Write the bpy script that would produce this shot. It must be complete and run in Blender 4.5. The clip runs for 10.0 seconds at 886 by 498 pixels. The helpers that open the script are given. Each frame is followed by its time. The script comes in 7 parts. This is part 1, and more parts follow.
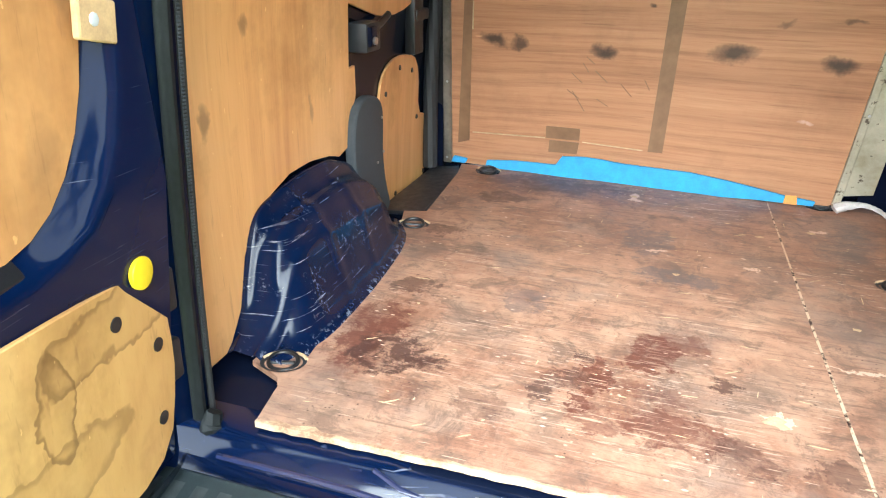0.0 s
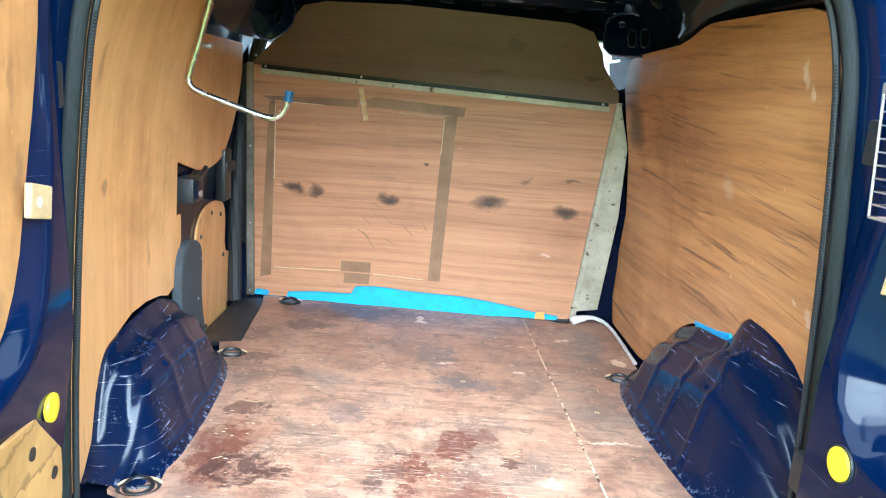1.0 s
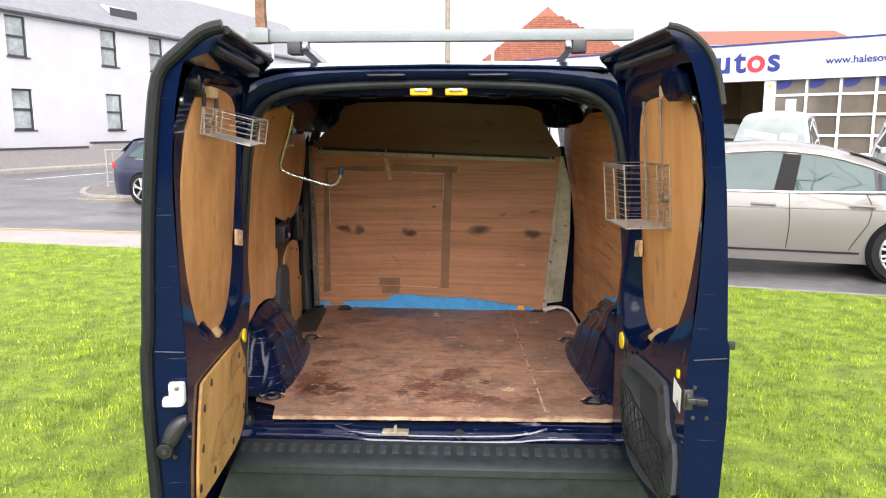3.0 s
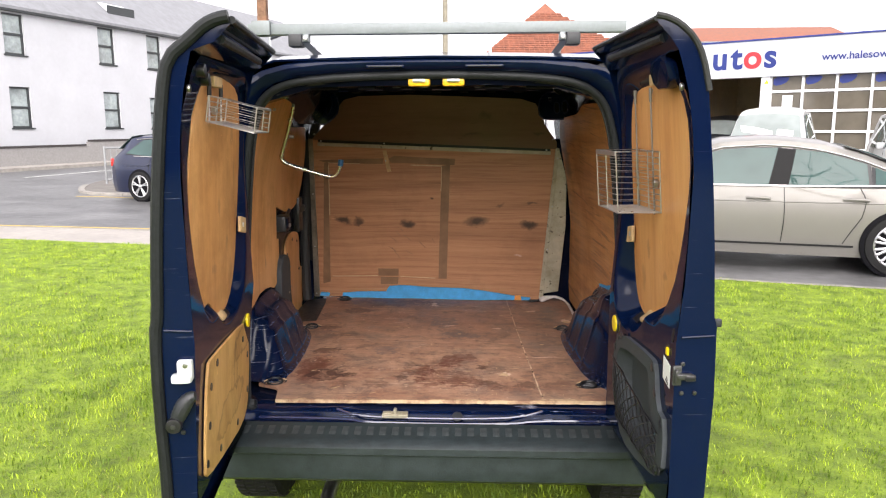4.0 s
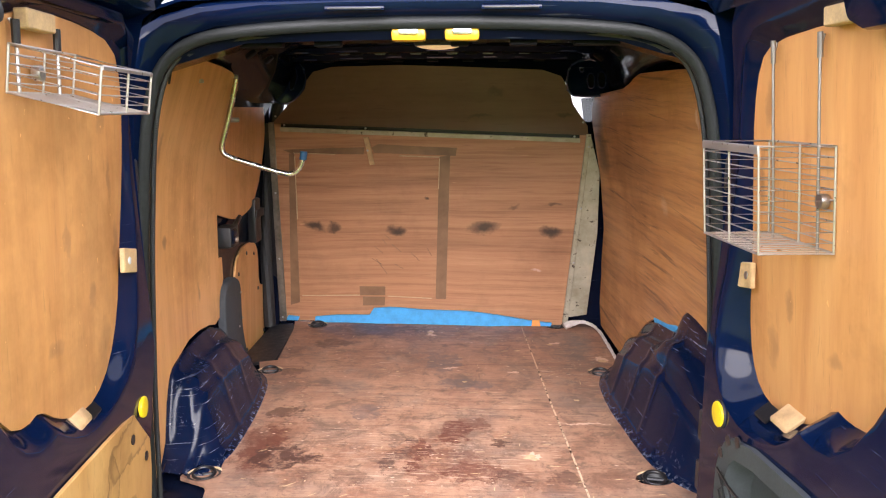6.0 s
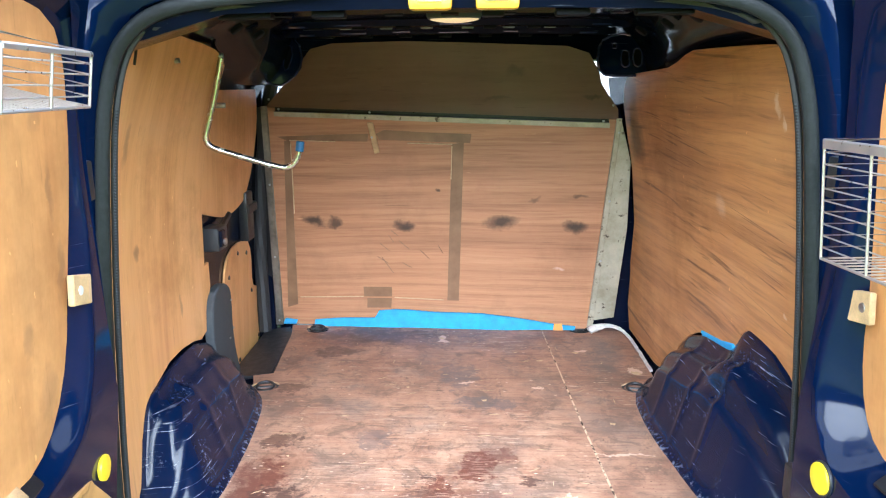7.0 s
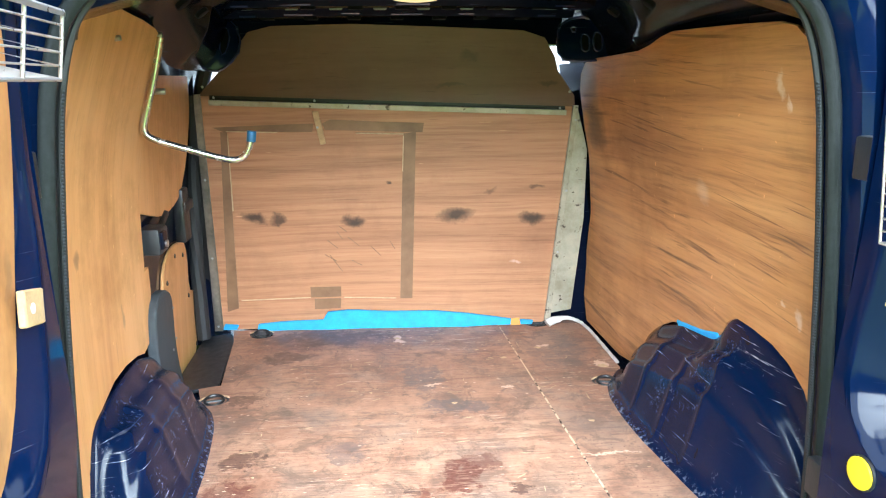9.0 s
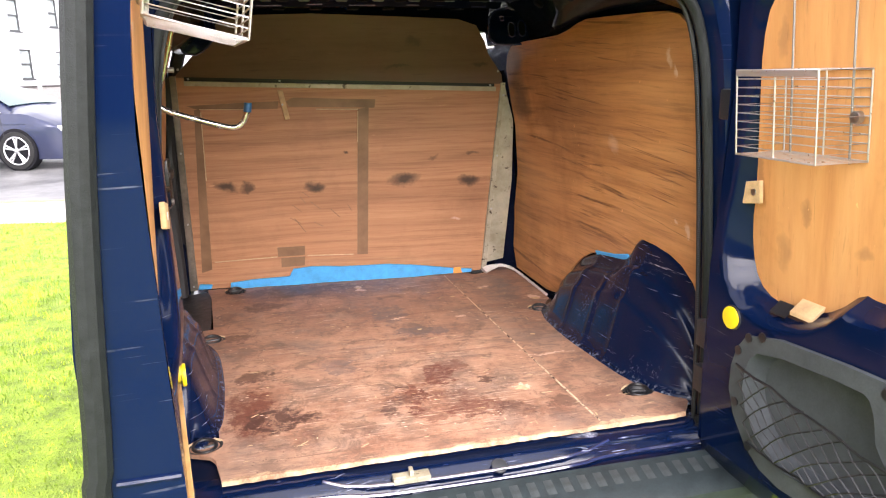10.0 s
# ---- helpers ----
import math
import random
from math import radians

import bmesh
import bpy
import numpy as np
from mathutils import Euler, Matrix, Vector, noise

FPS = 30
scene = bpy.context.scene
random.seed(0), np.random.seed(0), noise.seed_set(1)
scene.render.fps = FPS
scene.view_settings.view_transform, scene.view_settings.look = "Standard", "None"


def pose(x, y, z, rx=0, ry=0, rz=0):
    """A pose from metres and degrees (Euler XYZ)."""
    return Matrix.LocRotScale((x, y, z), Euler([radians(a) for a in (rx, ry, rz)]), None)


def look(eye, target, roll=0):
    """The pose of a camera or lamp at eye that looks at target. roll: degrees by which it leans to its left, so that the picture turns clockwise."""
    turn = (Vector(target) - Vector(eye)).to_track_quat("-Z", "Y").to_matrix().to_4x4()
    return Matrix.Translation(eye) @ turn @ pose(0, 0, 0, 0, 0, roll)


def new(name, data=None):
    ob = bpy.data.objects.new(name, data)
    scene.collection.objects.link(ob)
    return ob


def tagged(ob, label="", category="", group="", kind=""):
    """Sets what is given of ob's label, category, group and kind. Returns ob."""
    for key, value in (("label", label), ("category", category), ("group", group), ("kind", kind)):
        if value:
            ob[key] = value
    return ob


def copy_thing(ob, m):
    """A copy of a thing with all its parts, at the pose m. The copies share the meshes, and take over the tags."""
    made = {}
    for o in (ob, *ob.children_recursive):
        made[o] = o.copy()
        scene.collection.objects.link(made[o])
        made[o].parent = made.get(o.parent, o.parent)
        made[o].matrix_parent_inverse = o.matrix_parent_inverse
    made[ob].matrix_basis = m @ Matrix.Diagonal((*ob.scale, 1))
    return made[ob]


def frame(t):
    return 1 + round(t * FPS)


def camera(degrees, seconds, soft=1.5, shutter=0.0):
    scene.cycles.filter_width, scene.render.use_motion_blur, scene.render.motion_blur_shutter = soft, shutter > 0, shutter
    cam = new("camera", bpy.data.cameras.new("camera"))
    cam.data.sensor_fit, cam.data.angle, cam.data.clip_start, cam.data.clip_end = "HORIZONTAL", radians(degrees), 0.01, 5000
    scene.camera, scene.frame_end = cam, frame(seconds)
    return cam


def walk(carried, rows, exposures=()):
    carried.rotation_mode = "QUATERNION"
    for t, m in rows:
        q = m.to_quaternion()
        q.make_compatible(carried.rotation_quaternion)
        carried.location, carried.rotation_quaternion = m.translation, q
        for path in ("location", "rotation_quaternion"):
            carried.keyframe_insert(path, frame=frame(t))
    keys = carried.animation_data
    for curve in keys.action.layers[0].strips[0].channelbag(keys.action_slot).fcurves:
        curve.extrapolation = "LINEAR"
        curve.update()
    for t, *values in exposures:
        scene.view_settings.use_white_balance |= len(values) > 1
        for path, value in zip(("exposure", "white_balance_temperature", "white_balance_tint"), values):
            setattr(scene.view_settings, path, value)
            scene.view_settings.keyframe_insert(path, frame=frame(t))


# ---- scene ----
cam = camera(63.1, 10.0, 1.15)
PATH = [
    (0, (0.058, -0.83, 1.341), (-0.527, 0.917, 0.563), 0.7),
    (0.2, (0.03, -0.882, 1.348), (-0.572, 0.874, 0.604), 1.7),
    (0.5, (-0.044, -0.957, 1.353), (-0.409, 0.886, 0.668), 4.2),
    (1, (-0.022, -1.164, 1.453), (0.0, 0.79, 1.024), 4.1),
    (1.5, (0.064, -1.512, 1.552), (0.073, 0.459, 1.209), 1.3),
    (2, (0.107, -1.883, 1.579), (0.048, 0.088, 1.245), 0.7),
    (2.5, (0.138, -2.177, 1.607), (0.054, -0.205, 1.28), 0.1),
    (3.8, (0.154, -2.437, 1.56), (0.066, -0.466, 1.23), -0.2),
    (4, (0.154, -2.422, 1.565), (0.07, -0.451, 1.232), -0.2),
    (4.5, (0.112, -2.272, 1.553), (0.047, -0.302, 1.217), -0.1),
    (5, (0.039, -2.002, 1.564), (0.011, -0.032, 1.219), -0.3),
    (5.2, (0.037, -1.9, 1.565), (0.016, 0.07, 1.222), -0.4),
    (6.3, (0.109, -1.463, 1.554), (0.034, 0.493, 1.147), -0.3),
    (6.5, (0.088, -1.405, 1.556), (0.016, 0.548, 1.131), -0.3),
    (7, (0.031, -1.25, 1.573), (-0.031, 0.7, 1.133), -0.5),
    (7.5, (-0.001, -1.138, 1.577), (-0.033, 0.813, 1.138), -0.4),
    (8, (0.019, -0.995, 1.606), (0.013, 0.955, 1.161), -0.4),
    (8.5, (0.008, -0.972, 1.57), (0.056, 0.977, 1.124), -0.6),
    (9, (-0.13, -1.115, 1.549), (0.054, 0.823, 1.09), -0.6),
    (9.5, (-0.247, -1.335, 1.534), (0.102, 0.579, 1.068), -0.4),
    (10, (-0.396, -1.54, 1.51), (0.055, 0.348, 1.028), -1.1),
]
EXPOSURES = [(0.0, 3.03, 5700, 0), (0.5, 2.88, 4700, -3), (1.0, 3.39, 4950, -3), (1.5, 2.98, 5700, 4), (2.0, 2.54, 6900, 12), (2.5, 1.94, 6450, 18), (4.0, 1.67, 6600, 16), (5.0, 1.98, 6500, 22), (6.5, 2.86, 6000, 14), (7.0, 3.10, 5250, 6), (7.5, 3.23, 5100, 6), (8.5, 3.56, 6600, 6), (9.0, 3.38, 5300, 0), (9.5, 3.10, 4850, 3), (10.0, 2.76, 6500, 19)]
walk(cam, [(t, look(eye, target, roll)) for t, eye, target, roll in PATH], EXPOSURES)

# --- world, sun and exposure ---
world = bpy.data.worlds.new("overcast_sky")
scene.world = world
world.use_nodes = True
wn, wl = world.node_tree.nodes, world.node_tree.links
wn.clear()
sky = wn.new("ShaderNodeTexSky")
sky.sky_type = "NISHITA"
sky.sun_disc = False
sky.sun_elevation, sky.sun_rotation = radians(25), radians(175)
sky.air_density, sky.dust_density = 1.0, 4.0
pale = wn.new("ShaderNodeHueSaturation")
pale.inputs["Saturation"].default_value = 0.12
cloud = wn.new("ShaderNodeMix")
cloud.data_type = "RGBA"
cloud.inputs[0].default_value = 0.6
cloud.inputs[7].default_value = (9.0, 9.2, 9.5, 1)
back = wn.new("ShaderNodeBackground")
back.inputs["Strength"].default_value = 0.08
wout = wn.new("ShaderNodeOutputWorld")
wl.new(sky.outputs[0], pale.inputs["Color"])
wl.new(pale.outputs[0], cloud.inputs[6])
wl.new(cloud.outputs[2], back.inputs["Color"])
wl.new(back.outputs[0], wout.inputs[0])

sun = new("sun", bpy.data.lights.new("sun", "SUN"))
sun.data.energy, sun.data.angle, sun.data.color = 1.95, radians(75), (1.0, 0.97, 0.92)
sun.matrix_world = look((0.8, -8.0, 3.75), (0, 0, 0))

# --- small builders ---
def ax(y):
    """The van's middle line, sheared sideways along y to fit the camera's view."""
    return 0.02 - 0.042 * y


def lerp_table(table, v):
    xs, ys = zip(*table)
    return float(np.interp(v, xs, ys))


def empty(name, x=0, y=0, z=0):
    ob = new(name)
    ob.location = (x, y, z)
    ob.empty_display_size = 0.1
    return ob


def finish(bm, angle=35):
    bmesh.ops.recalc_face_normals(bm, faces=bm.faces)
    me = bpy.data.meshes.new("mesh")
    bm.to_mesh(me)
    bm.free()
    for p in me.polygons:
        p.use_smooth = True
    me.set_sharp_from_angle(angle=radians(angle))
    return me


def part(name, bm, material, parent=None, label="", angle=35):
    me = bm if isinstance(bm, bpy.types.Mesh) else finish(bm, angle)
    if not me.materials:
        me.materials.append(material)
    me.name = name
    ob = new(name, me)
    if parent:
        ob.parent = parent
        ob.matrix_parent_inverse = parent.matrix_basis.inverted() if not parent.parent else Matrix()
    if label:
        ob["label"] = label
    return ob


def soften(bm, width, segments=2, angle=30):
    edges = [e for e in bm.edges if len(e.link_faces) == 2 and e.calc_face_angle(0) > radians(angle)]
    if edges and width > 0:
        bmesh.ops.bevel(bm, geom=edges, offset=width, segments=segments, affect="EDGES", profile=0.6, clamp_overlap=True)
    return bm


def add_box(bm, lo, hi, m=None):
    vs = [bm.verts.new((x, y, z)) for x in (lo[0], hi[0]) for y in (lo[1], hi[1]) for z in (lo[2], hi[2])]
    for q in ((0, 1, 3, 2), (4, 6, 7, 5), (0, 4, 5, 1), (2, 3, 7, 6), (0, 2, 6, 4), (1, 5, 7, 3)):
        bm.faces.new([vs[i] for i in q])
    if m is not None:
        bmesh.ops.transform(bm, matrix=m, verts=vs)
    return vs


def box(lo, hi, bevel=0.004, m=None, segments=2):
    bm = bmesh.new()
    add_box(bm, lo, hi, m)
    bmesh.ops.recalc_face_normals(bm, faces=bm.faces)
    return soften(bm, bevel, segments)


def smooth_loop(pts, rounds=2, closed=True):
    for _ in range(rounds):
        out = []
        n = len(pts)
        for i in range(n if closed else n - 1):
            a, b = Vector(pts[i]), Vector(pts[(i + 1) % n])
            out += [a.lerp(b, 0.25), a.lerp(b, 0.75)]
        if not closed:
            out = [Vector(pts[0])] + out[1:-1] + [Vector(pts[-1])]
        pts = out
    return [tuple(p) for p in pts]


def sheet(poly, mapper, thick, holes=(), cuts_u=(), cuts_v=(), bevel=0.0, segments=1):
    """A board cut to a polygon in (u, v), bent by mapper(u, v, w), with its thickness along w."""
    bm = bmesh.new()
    for loop in (poly, *holes):
        vs = [bm.verts.new((p[0], p[1], 0)) for p in loop]
        for i in range(len(vs)):
            bm.edges.new((vs[i], vs[(i + 1) % len(vs)]))
    if holes:
        bmesh.ops.triangle_fill(bm, edges=bm.edges[:], use_beauty=True)
    else:
        bm.faces.new(bm.verts[:])
    for k, cuts in ((0, cuts_u), (1, cuts_v)):
        for c in cuts:
            co, no = [0, 0, 0], [0, 0, 0]
            co[k], no[k] = c, 1
            bmesh.ops.bisect_plane(bm, geom=bm.verts[:] + bm.edges[:] + bm.faces[:], plane_co=co, plane_no=no)
    bmesh.ops.recalc_face_normals(bm, faces=bm.faces)
    got = bmesh.ops.extrude_face_region(bm, geom=bm.faces[:])
    for v in got["geom"]:
        if isinstance(v, bmesh.types.BMVert):
            v.co.z += thick
    bmesh.ops.recalc_face_normals(bm, faces=bm.faces)
    soften(bm, bevel, segments, 50)
    for v in bm.verts:
        v.co = mapper(v.co.x, v.co.y, v.co.z)
    return bm


def add_tube(bm, pts, r, sides=8, closed=False, squash=None):
    pts = [Vector(p) for p in pts]
    n = len(pts)
    rings = []
    up = Vector((0, 0, 1))
    for i, p in enumerate(pts):
        if closed:
            d = pts[(i + 1) % n] - pts[i - 1]
        else:
            d = pts[min(i + 1, n - 1)] - pts[max(i - 1, 0)]
        d.normalize()
        a = up.cross(d)
        if a.length < 0.05:
            a = Vector((1, 0, 0)).cross(d)
        a.normalize()
        if rings and a.dot(last) < 0:
            a = -a
        last = a
        b = d.cross(a)
        rr = r[i] if isinstance(r, (list, tuple)) else r
        sa, sb = squash or (1, 1)
        rings.append([bm.verts.new(p + a * rr * sa * math.cos(t) + b * rr * sb * math.sin(t))
                      for t in (2 * math.pi * k / sides for k in range(sides))])
    for i in range(n if closed else n - 1):
        A, B = rings[i], rings[(i + 1) % n]
        for k in range(sides):
            bm.faces.new((A[k], A[(k + 1) % sides], B[(k + 1) % sides], B[k]))
    if not closed:
        bm.faces.new(rings[0])
        bm.faces.new(rings[-1])
    return bm


def tube(pts, r, sides=8, closed=False, squash=None):
    return add_tube(bmesh.new(), pts, r, sides, closed, squash)


def loft(rows, closed_u=False, caps=False, thick=0.0):
    """A skin over rows of points."""
    bm = bmesh.new()
    grid = [[bm.verts.new(p) for p in row] for row in rows]
    m = len(grid[0])
    for a, b in zip(grid, grid[1:]):
        for k in range(m if closed_u else m - 1):
            bm.faces.new((a[k], a[(k + 1) % m], b[(k + 1) % m], b[k]))
    if caps:
        bm.faces.new(grid[0])
        bm.faces.new(grid[-1])
    bmesh.ops.recalc_face_normals(bm, faces=bm.faces)
    if thick:
        bmesh.ops.solidify(bm, geom=bm.faces[:], thickness=thick)
    return bm


def disc(centre, axis, r, depth, sides=20, bevel=0.0):
    bm = bmesh.new()
    bmesh.ops.create_cone(bm, cap_ends=True, segments=sides, radius1=r, radius2=r, depth=depth)
    soften(bm, bevel, 2, 50)
    q = Vector((0, 0, 1)).rotation_difference(Vector(axis))
    bmesh.ops.transform(bm, matrix=Matrix.Translation(centre) @ q.to_matrix().to_4x4(), verts=bm.verts)
    return bm


def join(*bms):
    out = bmesh.new()
    for b in bms:
        me = bpy.data.meshes.new("t")
        b.to_mesh(me)
        b.free()
        out.from_mesh(me)
        bpy.data.meshes.remove(me)
    return out


# --- materials ---
class Nodes:
    """A node material put together step by step."""

    def __init__(self, name):
        self.mat = bpy.data.materials.new(name)
        self.mat.use_nodes = True
        self.t = self.mat.node_tree
        self.b = self.t.nodes["Principled BSDF"]
        self.co = self.t.nodes.new("ShaderNodeTexCoord").outputs["Object"]

    def link(self, a, b):
        if isinstance(a, (int, float)):
            b.default_value = a
        elif isinstance(a, tuple):
            b.default_value = a if len(a) == 4 or b.type == "VECTOR" else (*a, 1)
        else:
            self.t.links.new(a, b)

    def mapping(self, scale=(1, 1, 1), rot=(0, 0, 0), loc=(0, 0, 0), co=None):
        n = self.t.nodes.new("ShaderNodeMapping")
        n.inputs["Scale"].default_value = scale
        n.inputs["Rotation"].default_value = [radians(a) for a in rot]
        n.inputs["Location"].default_value = loc
        self.t.links.new(co or self.co, n.inputs["Vector"])
        return n.outputs[0]

    def noise(self, scale, detail=4, rough=0.55, co=None, distort=0.0, colour=False):
        n = self.t.nodes.new("ShaderNodeTexNoise")
        n.inputs["Scale"].default_value = scale
        n.inputs["Detail"].default_value = detail
        n.inputs["Roughness"].default_value = rough
        n.inputs["Distortion"].default_value = distort
        self.t.links.new(co or self.co, n.inputs["Vector"])
        return n.outputs["Color" if colour else "Fac"]

    def voronoi(self, scale, co=None, feature="F1", out="Distance"):
        n = self.t.nodes.new("ShaderNodeTexVoronoi")
        n.feature = feature
        n.inputs["Scale"].default_value = scale
        self.t.links.new(co or self.co, n.inputs["Vector"])
        return n.outputs[out]

    def ramp(self, fac, *stops):
        n = self.t.nodes.new("ShaderNodeValToRGB")
        e = n.color_ramp.elements
        while len(e) < len(stops):
            e.new(0.5)
        for s, (p, c) in zip(e, stops):
            s.position = p
            s.color = (c, c, c, 1) if isinstance(c, (int, float)) else (*c, 1)
        self.t.links.new(fac, n.inputs[0])
        return n.outputs[0]

    def math(self, op, a, b=0.0, clamp=False):
        n = self.t.nodes.new("ShaderNodeMath")
        n.operation = op
        n.use_clamp = clamp
        self.link(a, n.inputs[0])
        self.link(b, n.inputs[1])
        return n.outputs[0]

    def mix(self, fac, a, b, mode="MIX"):
        n = self.t.nodes.new("ShaderNodeMix")
        n.data_type = "RGBA"
        n.blend_type = mode
        self.link(fac, n.inputs[0])
        self.link(a, n.inputs[6])
        self.link(b, n.inputs[7])
        return n.outputs[2]

    def split(self, co=None):
        n = self.t.nodes.new("ShaderNodeSeparateXYZ")
        self.t.links.new(co or self.co, n.inputs[0])
        return n.outputs

    def spot(self, a, b, ca, cb, ra, rb, edge=0.45):
        """A patch of its own, soft and uneven, 1 inside and 0 outside."""
        da = self.math("MULTIPLY", self.math("SUBTRACT", a, ca), 1 / ra)
        db = self.math("MULTIPLY", self.math("SUBTRACT", b, cb), 1 / rb)
        d = self.math("ADD", self.math("MULTIPLY", da, da), self.math("MULTIPLY", db, db))
        return self.ramp(d, (edge, 1.0), (1.0, 0.0))

    def bump(self, height, strength=0.3, distance=0.002):
        n = self.t.nodes.new("ShaderNodeBump")
        n.inputs["Strength"].default_value = strength
        n.inputs["Distance"].default_value = distance
        self.t.links.new(height, n.inputs["Height"])
        self.t.links.new(n.outputs[0], self.b.inputs["Normal"])

    def set(self, colour=None, rough=None, metal=None, **more):
        for v, key in ((colour, "Base Color"), (rough, "Roughness"), (metal, "Metallic")):
            if v is not None:
                self.link(v, self.b.inputs[key])
        for key, v in more.items():
            self.link(v, self.b.inputs[key.replace("_", " ")])
        return self.mat


def plain(name, colour, rough=0.5, metal=0.0, vary=0.12, scale=18, bump=0.15, **more):
    m = Nodes(name)
    f = m.noise(scale, 5, 0.6)
    g = m.noise(scale * 7, 3, 0.6)
    lo = tuple(c * (1 - vary * 1.6) for c in colour)
    hi = tuple(min(1, c * (1 + vary)) for c in colour)
    c = m.mix(0.3, m.ramp(f, (0.3, lo), (0.7, hi)), m.ramp(g, (0.3, lo), (0.7, hi)))
    r = m.ramp(f, (0.3, max(0, rough - 0.08)), (0.7, min(1, rough + 0.1)))
    if bump:
        m.bump(g, bump, 0.001)
    return m.set(c, r, metal, **more)


def paint(name, colour, scratch=0.5, rough=0.16, coat=0.6, shine=0.5, ior=1.5, foot=None):
    """Car paint with dust, fine scratches and small chips."""
    m = Nodes(name)
    dust = m.noise(3.2, 5, 0.65)
    fine = m.noise(40, 4, 0.6)
    c = m.mix(m.ramp(dust, (0.45, 0.0), (0.8, 0.3)), colour, tuple(1.35 * x + 0.003 for x in colour))
    marks = None
    for i, (rot, sc) in enumerate((((20, 35, 50), (7, 7, 240)), ((70, -20, -35), (6, 6, 200)), ((-40, 60, 10), (8, 8, 260)))):
        s = m.noise(1.0, 2, 0.5, m.mapping(sc, rot, (i * 7.3, i, 2 * i)))
        s = m.ramp(s, (0.70 - 0.012 * scratch, 0.0), (0.73 - 0.012 * scratch, 1.0))
        s = m.math("MULTIPLY", s, m.ramp(m.noise(4.5, 3, 0.6, m.mapping((1, 1, 1), rot, (3 * i, 5, i))), (0.50, 0.0), (0.60, 1.0)))
        marks = s if marks is None else m.math("MAXIMUM", marks, s)
    marks = m.math("MULTIPLY", m.math("MULTIPLY", marks, m.ramp(fine, (0.4, 0.15), (0.6, 1.0))), min(0.7, 0.45 * scratch))
    chips = m.ramp(m.voronoi(30, m.mapping((1.0, 1.0, 0.4), (25, 10, 0))), (0.025, 1.0), (0.04, 0.0))
    chips = m.math("MULTIPLY", m.math("MULTIPLY", chips, m.ramp(m.noise(3.7, 2), (0.62, 0.0), (0.66, 1.0))), min(0.3, scratch * 0.3))
    if foot:  # chipped where loads knock against the lower edge, and scuffed in patches
        low = m.ramp(m.split()[2], (foot, 1.0), (foot + 0.014, 0.0))
        knocks = m.math("MULTIPLY", low, m.ramp(m.noise(70, 4, 0.7), (0.55, 0.0), (0.60, 0.6)))
        scuff = m.math("MULTIPLY", m.ramp(m.noise(95, 5, 0.8), (0.56, 0.0), (0.63, 0.45)), m.ramp(m.noise(7.5, 4, 0.65), (0.55, 0.0), (0.66, 1.0)))
        chips = m.math("MAXIMUM", chips, m.math("MAXIMUM", knocks, scuff))
    c = m.mix(m.math("MAXIMUM", marks, chips), c, (0.34, 0.36, 0.44))
    r = m.math("ADD", m.ramp(dust, (0.35, rough * 0.7), (0.75, rough * 1.9)), m.math("MULTIPLY", marks, 0.3))
    m.bump(m.math("ADD", fine, m.math("MULTIPLY", marks, -0.5)), 0.03, 0.001)
    return m.set(c, r, 0.0, Coat_Weight=coat, Coat_Roughness=0.05, Specular_IOR_Level=shine, IOR=ior)


def plywood(name, light, mid, dark, grain=(1, 1, 30), rot=(0, 0, 0), figure=0.5, dirt=0.35, rough=0.5, spots=(), axes=(1, 2), streaks=0.0, rings=()):
    """Varnished plywood: long figure, fine grain, smudges; spots are soft patches of a given tone."""
    m = Nodes(name)
    warp = m.noise(1.1, 3, 0.5, colour=True)
    co = m.mix(0.05, m.co, warp, "ADD")
    g = m.mapping(grain, rot, (0.3, 0.7, 0.1), co)
    broad = m.noise(0.9, 4, 0.6, g, 0.6)
    fine = m.noise(4.5, 6, 0.7, g)
    pores = m.noise(14, 3, 0.6, m.mapping(tuple(v * 1.0 for v in grain), rot, (3, 1, 2)))
    c = m.ramp(broad, (0.25, dark), (0.48, mid), (0.7, light))
    c = m.mix(figure, c, m.ramp(fine, (0.28, dark), (0.5, mid), (0.72, light)))
    c = m.mix(m.ramp(pores, (0.62, 0.0), (0.75, 0.35)), c, tuple(v * 0.45 for v in dark))
    smear = m.noise(2.4, 6, 0.7)
    c = m.mix(m.ramp(smear, (0.5, 0.0), (0.75, dirt)), c, tuple(v * 0.5 for v in dark))
    s = m.split()
    a, b = s[axes[0]], s[axes[1]]
    if spots:
        wob = m.noise(9, 4, 0.65, colour=True)
        w = m.split(m.mix(0.09, m.co, wob, "ADD"))
        a, b = m.math("SUBTRACT", w[axes[0]], 0.045), m.math("SUBTRACT", w[axes[1]], 0.045)
        for ca, cb, ra, rb, k, tone in spots:
            c = m.mix(m.math("MULTIPLY", m.spot(a, b, ca, cb, ra, rb, 0.1), k), c, tone)
    if streaks:
        long_grain = m.noise(2.6, 4, 0.65, m.mapping(tuple(v * 1.3 for v in grain), rot, (1.3, 2.1, 0.4), co))
        where = m.ramp(m.noise(1.5, 2, 0.5), (0.42, 0.0), (0.6, 1.0))
        c = m.mix(m.math("MULTIPLY", m.math("MULTIPLY", m.ramp(long_grain, (0.56, 0.0), (0.66, 1.0)), where), streaks), c, tuple(v * 0.55 for v in dark))
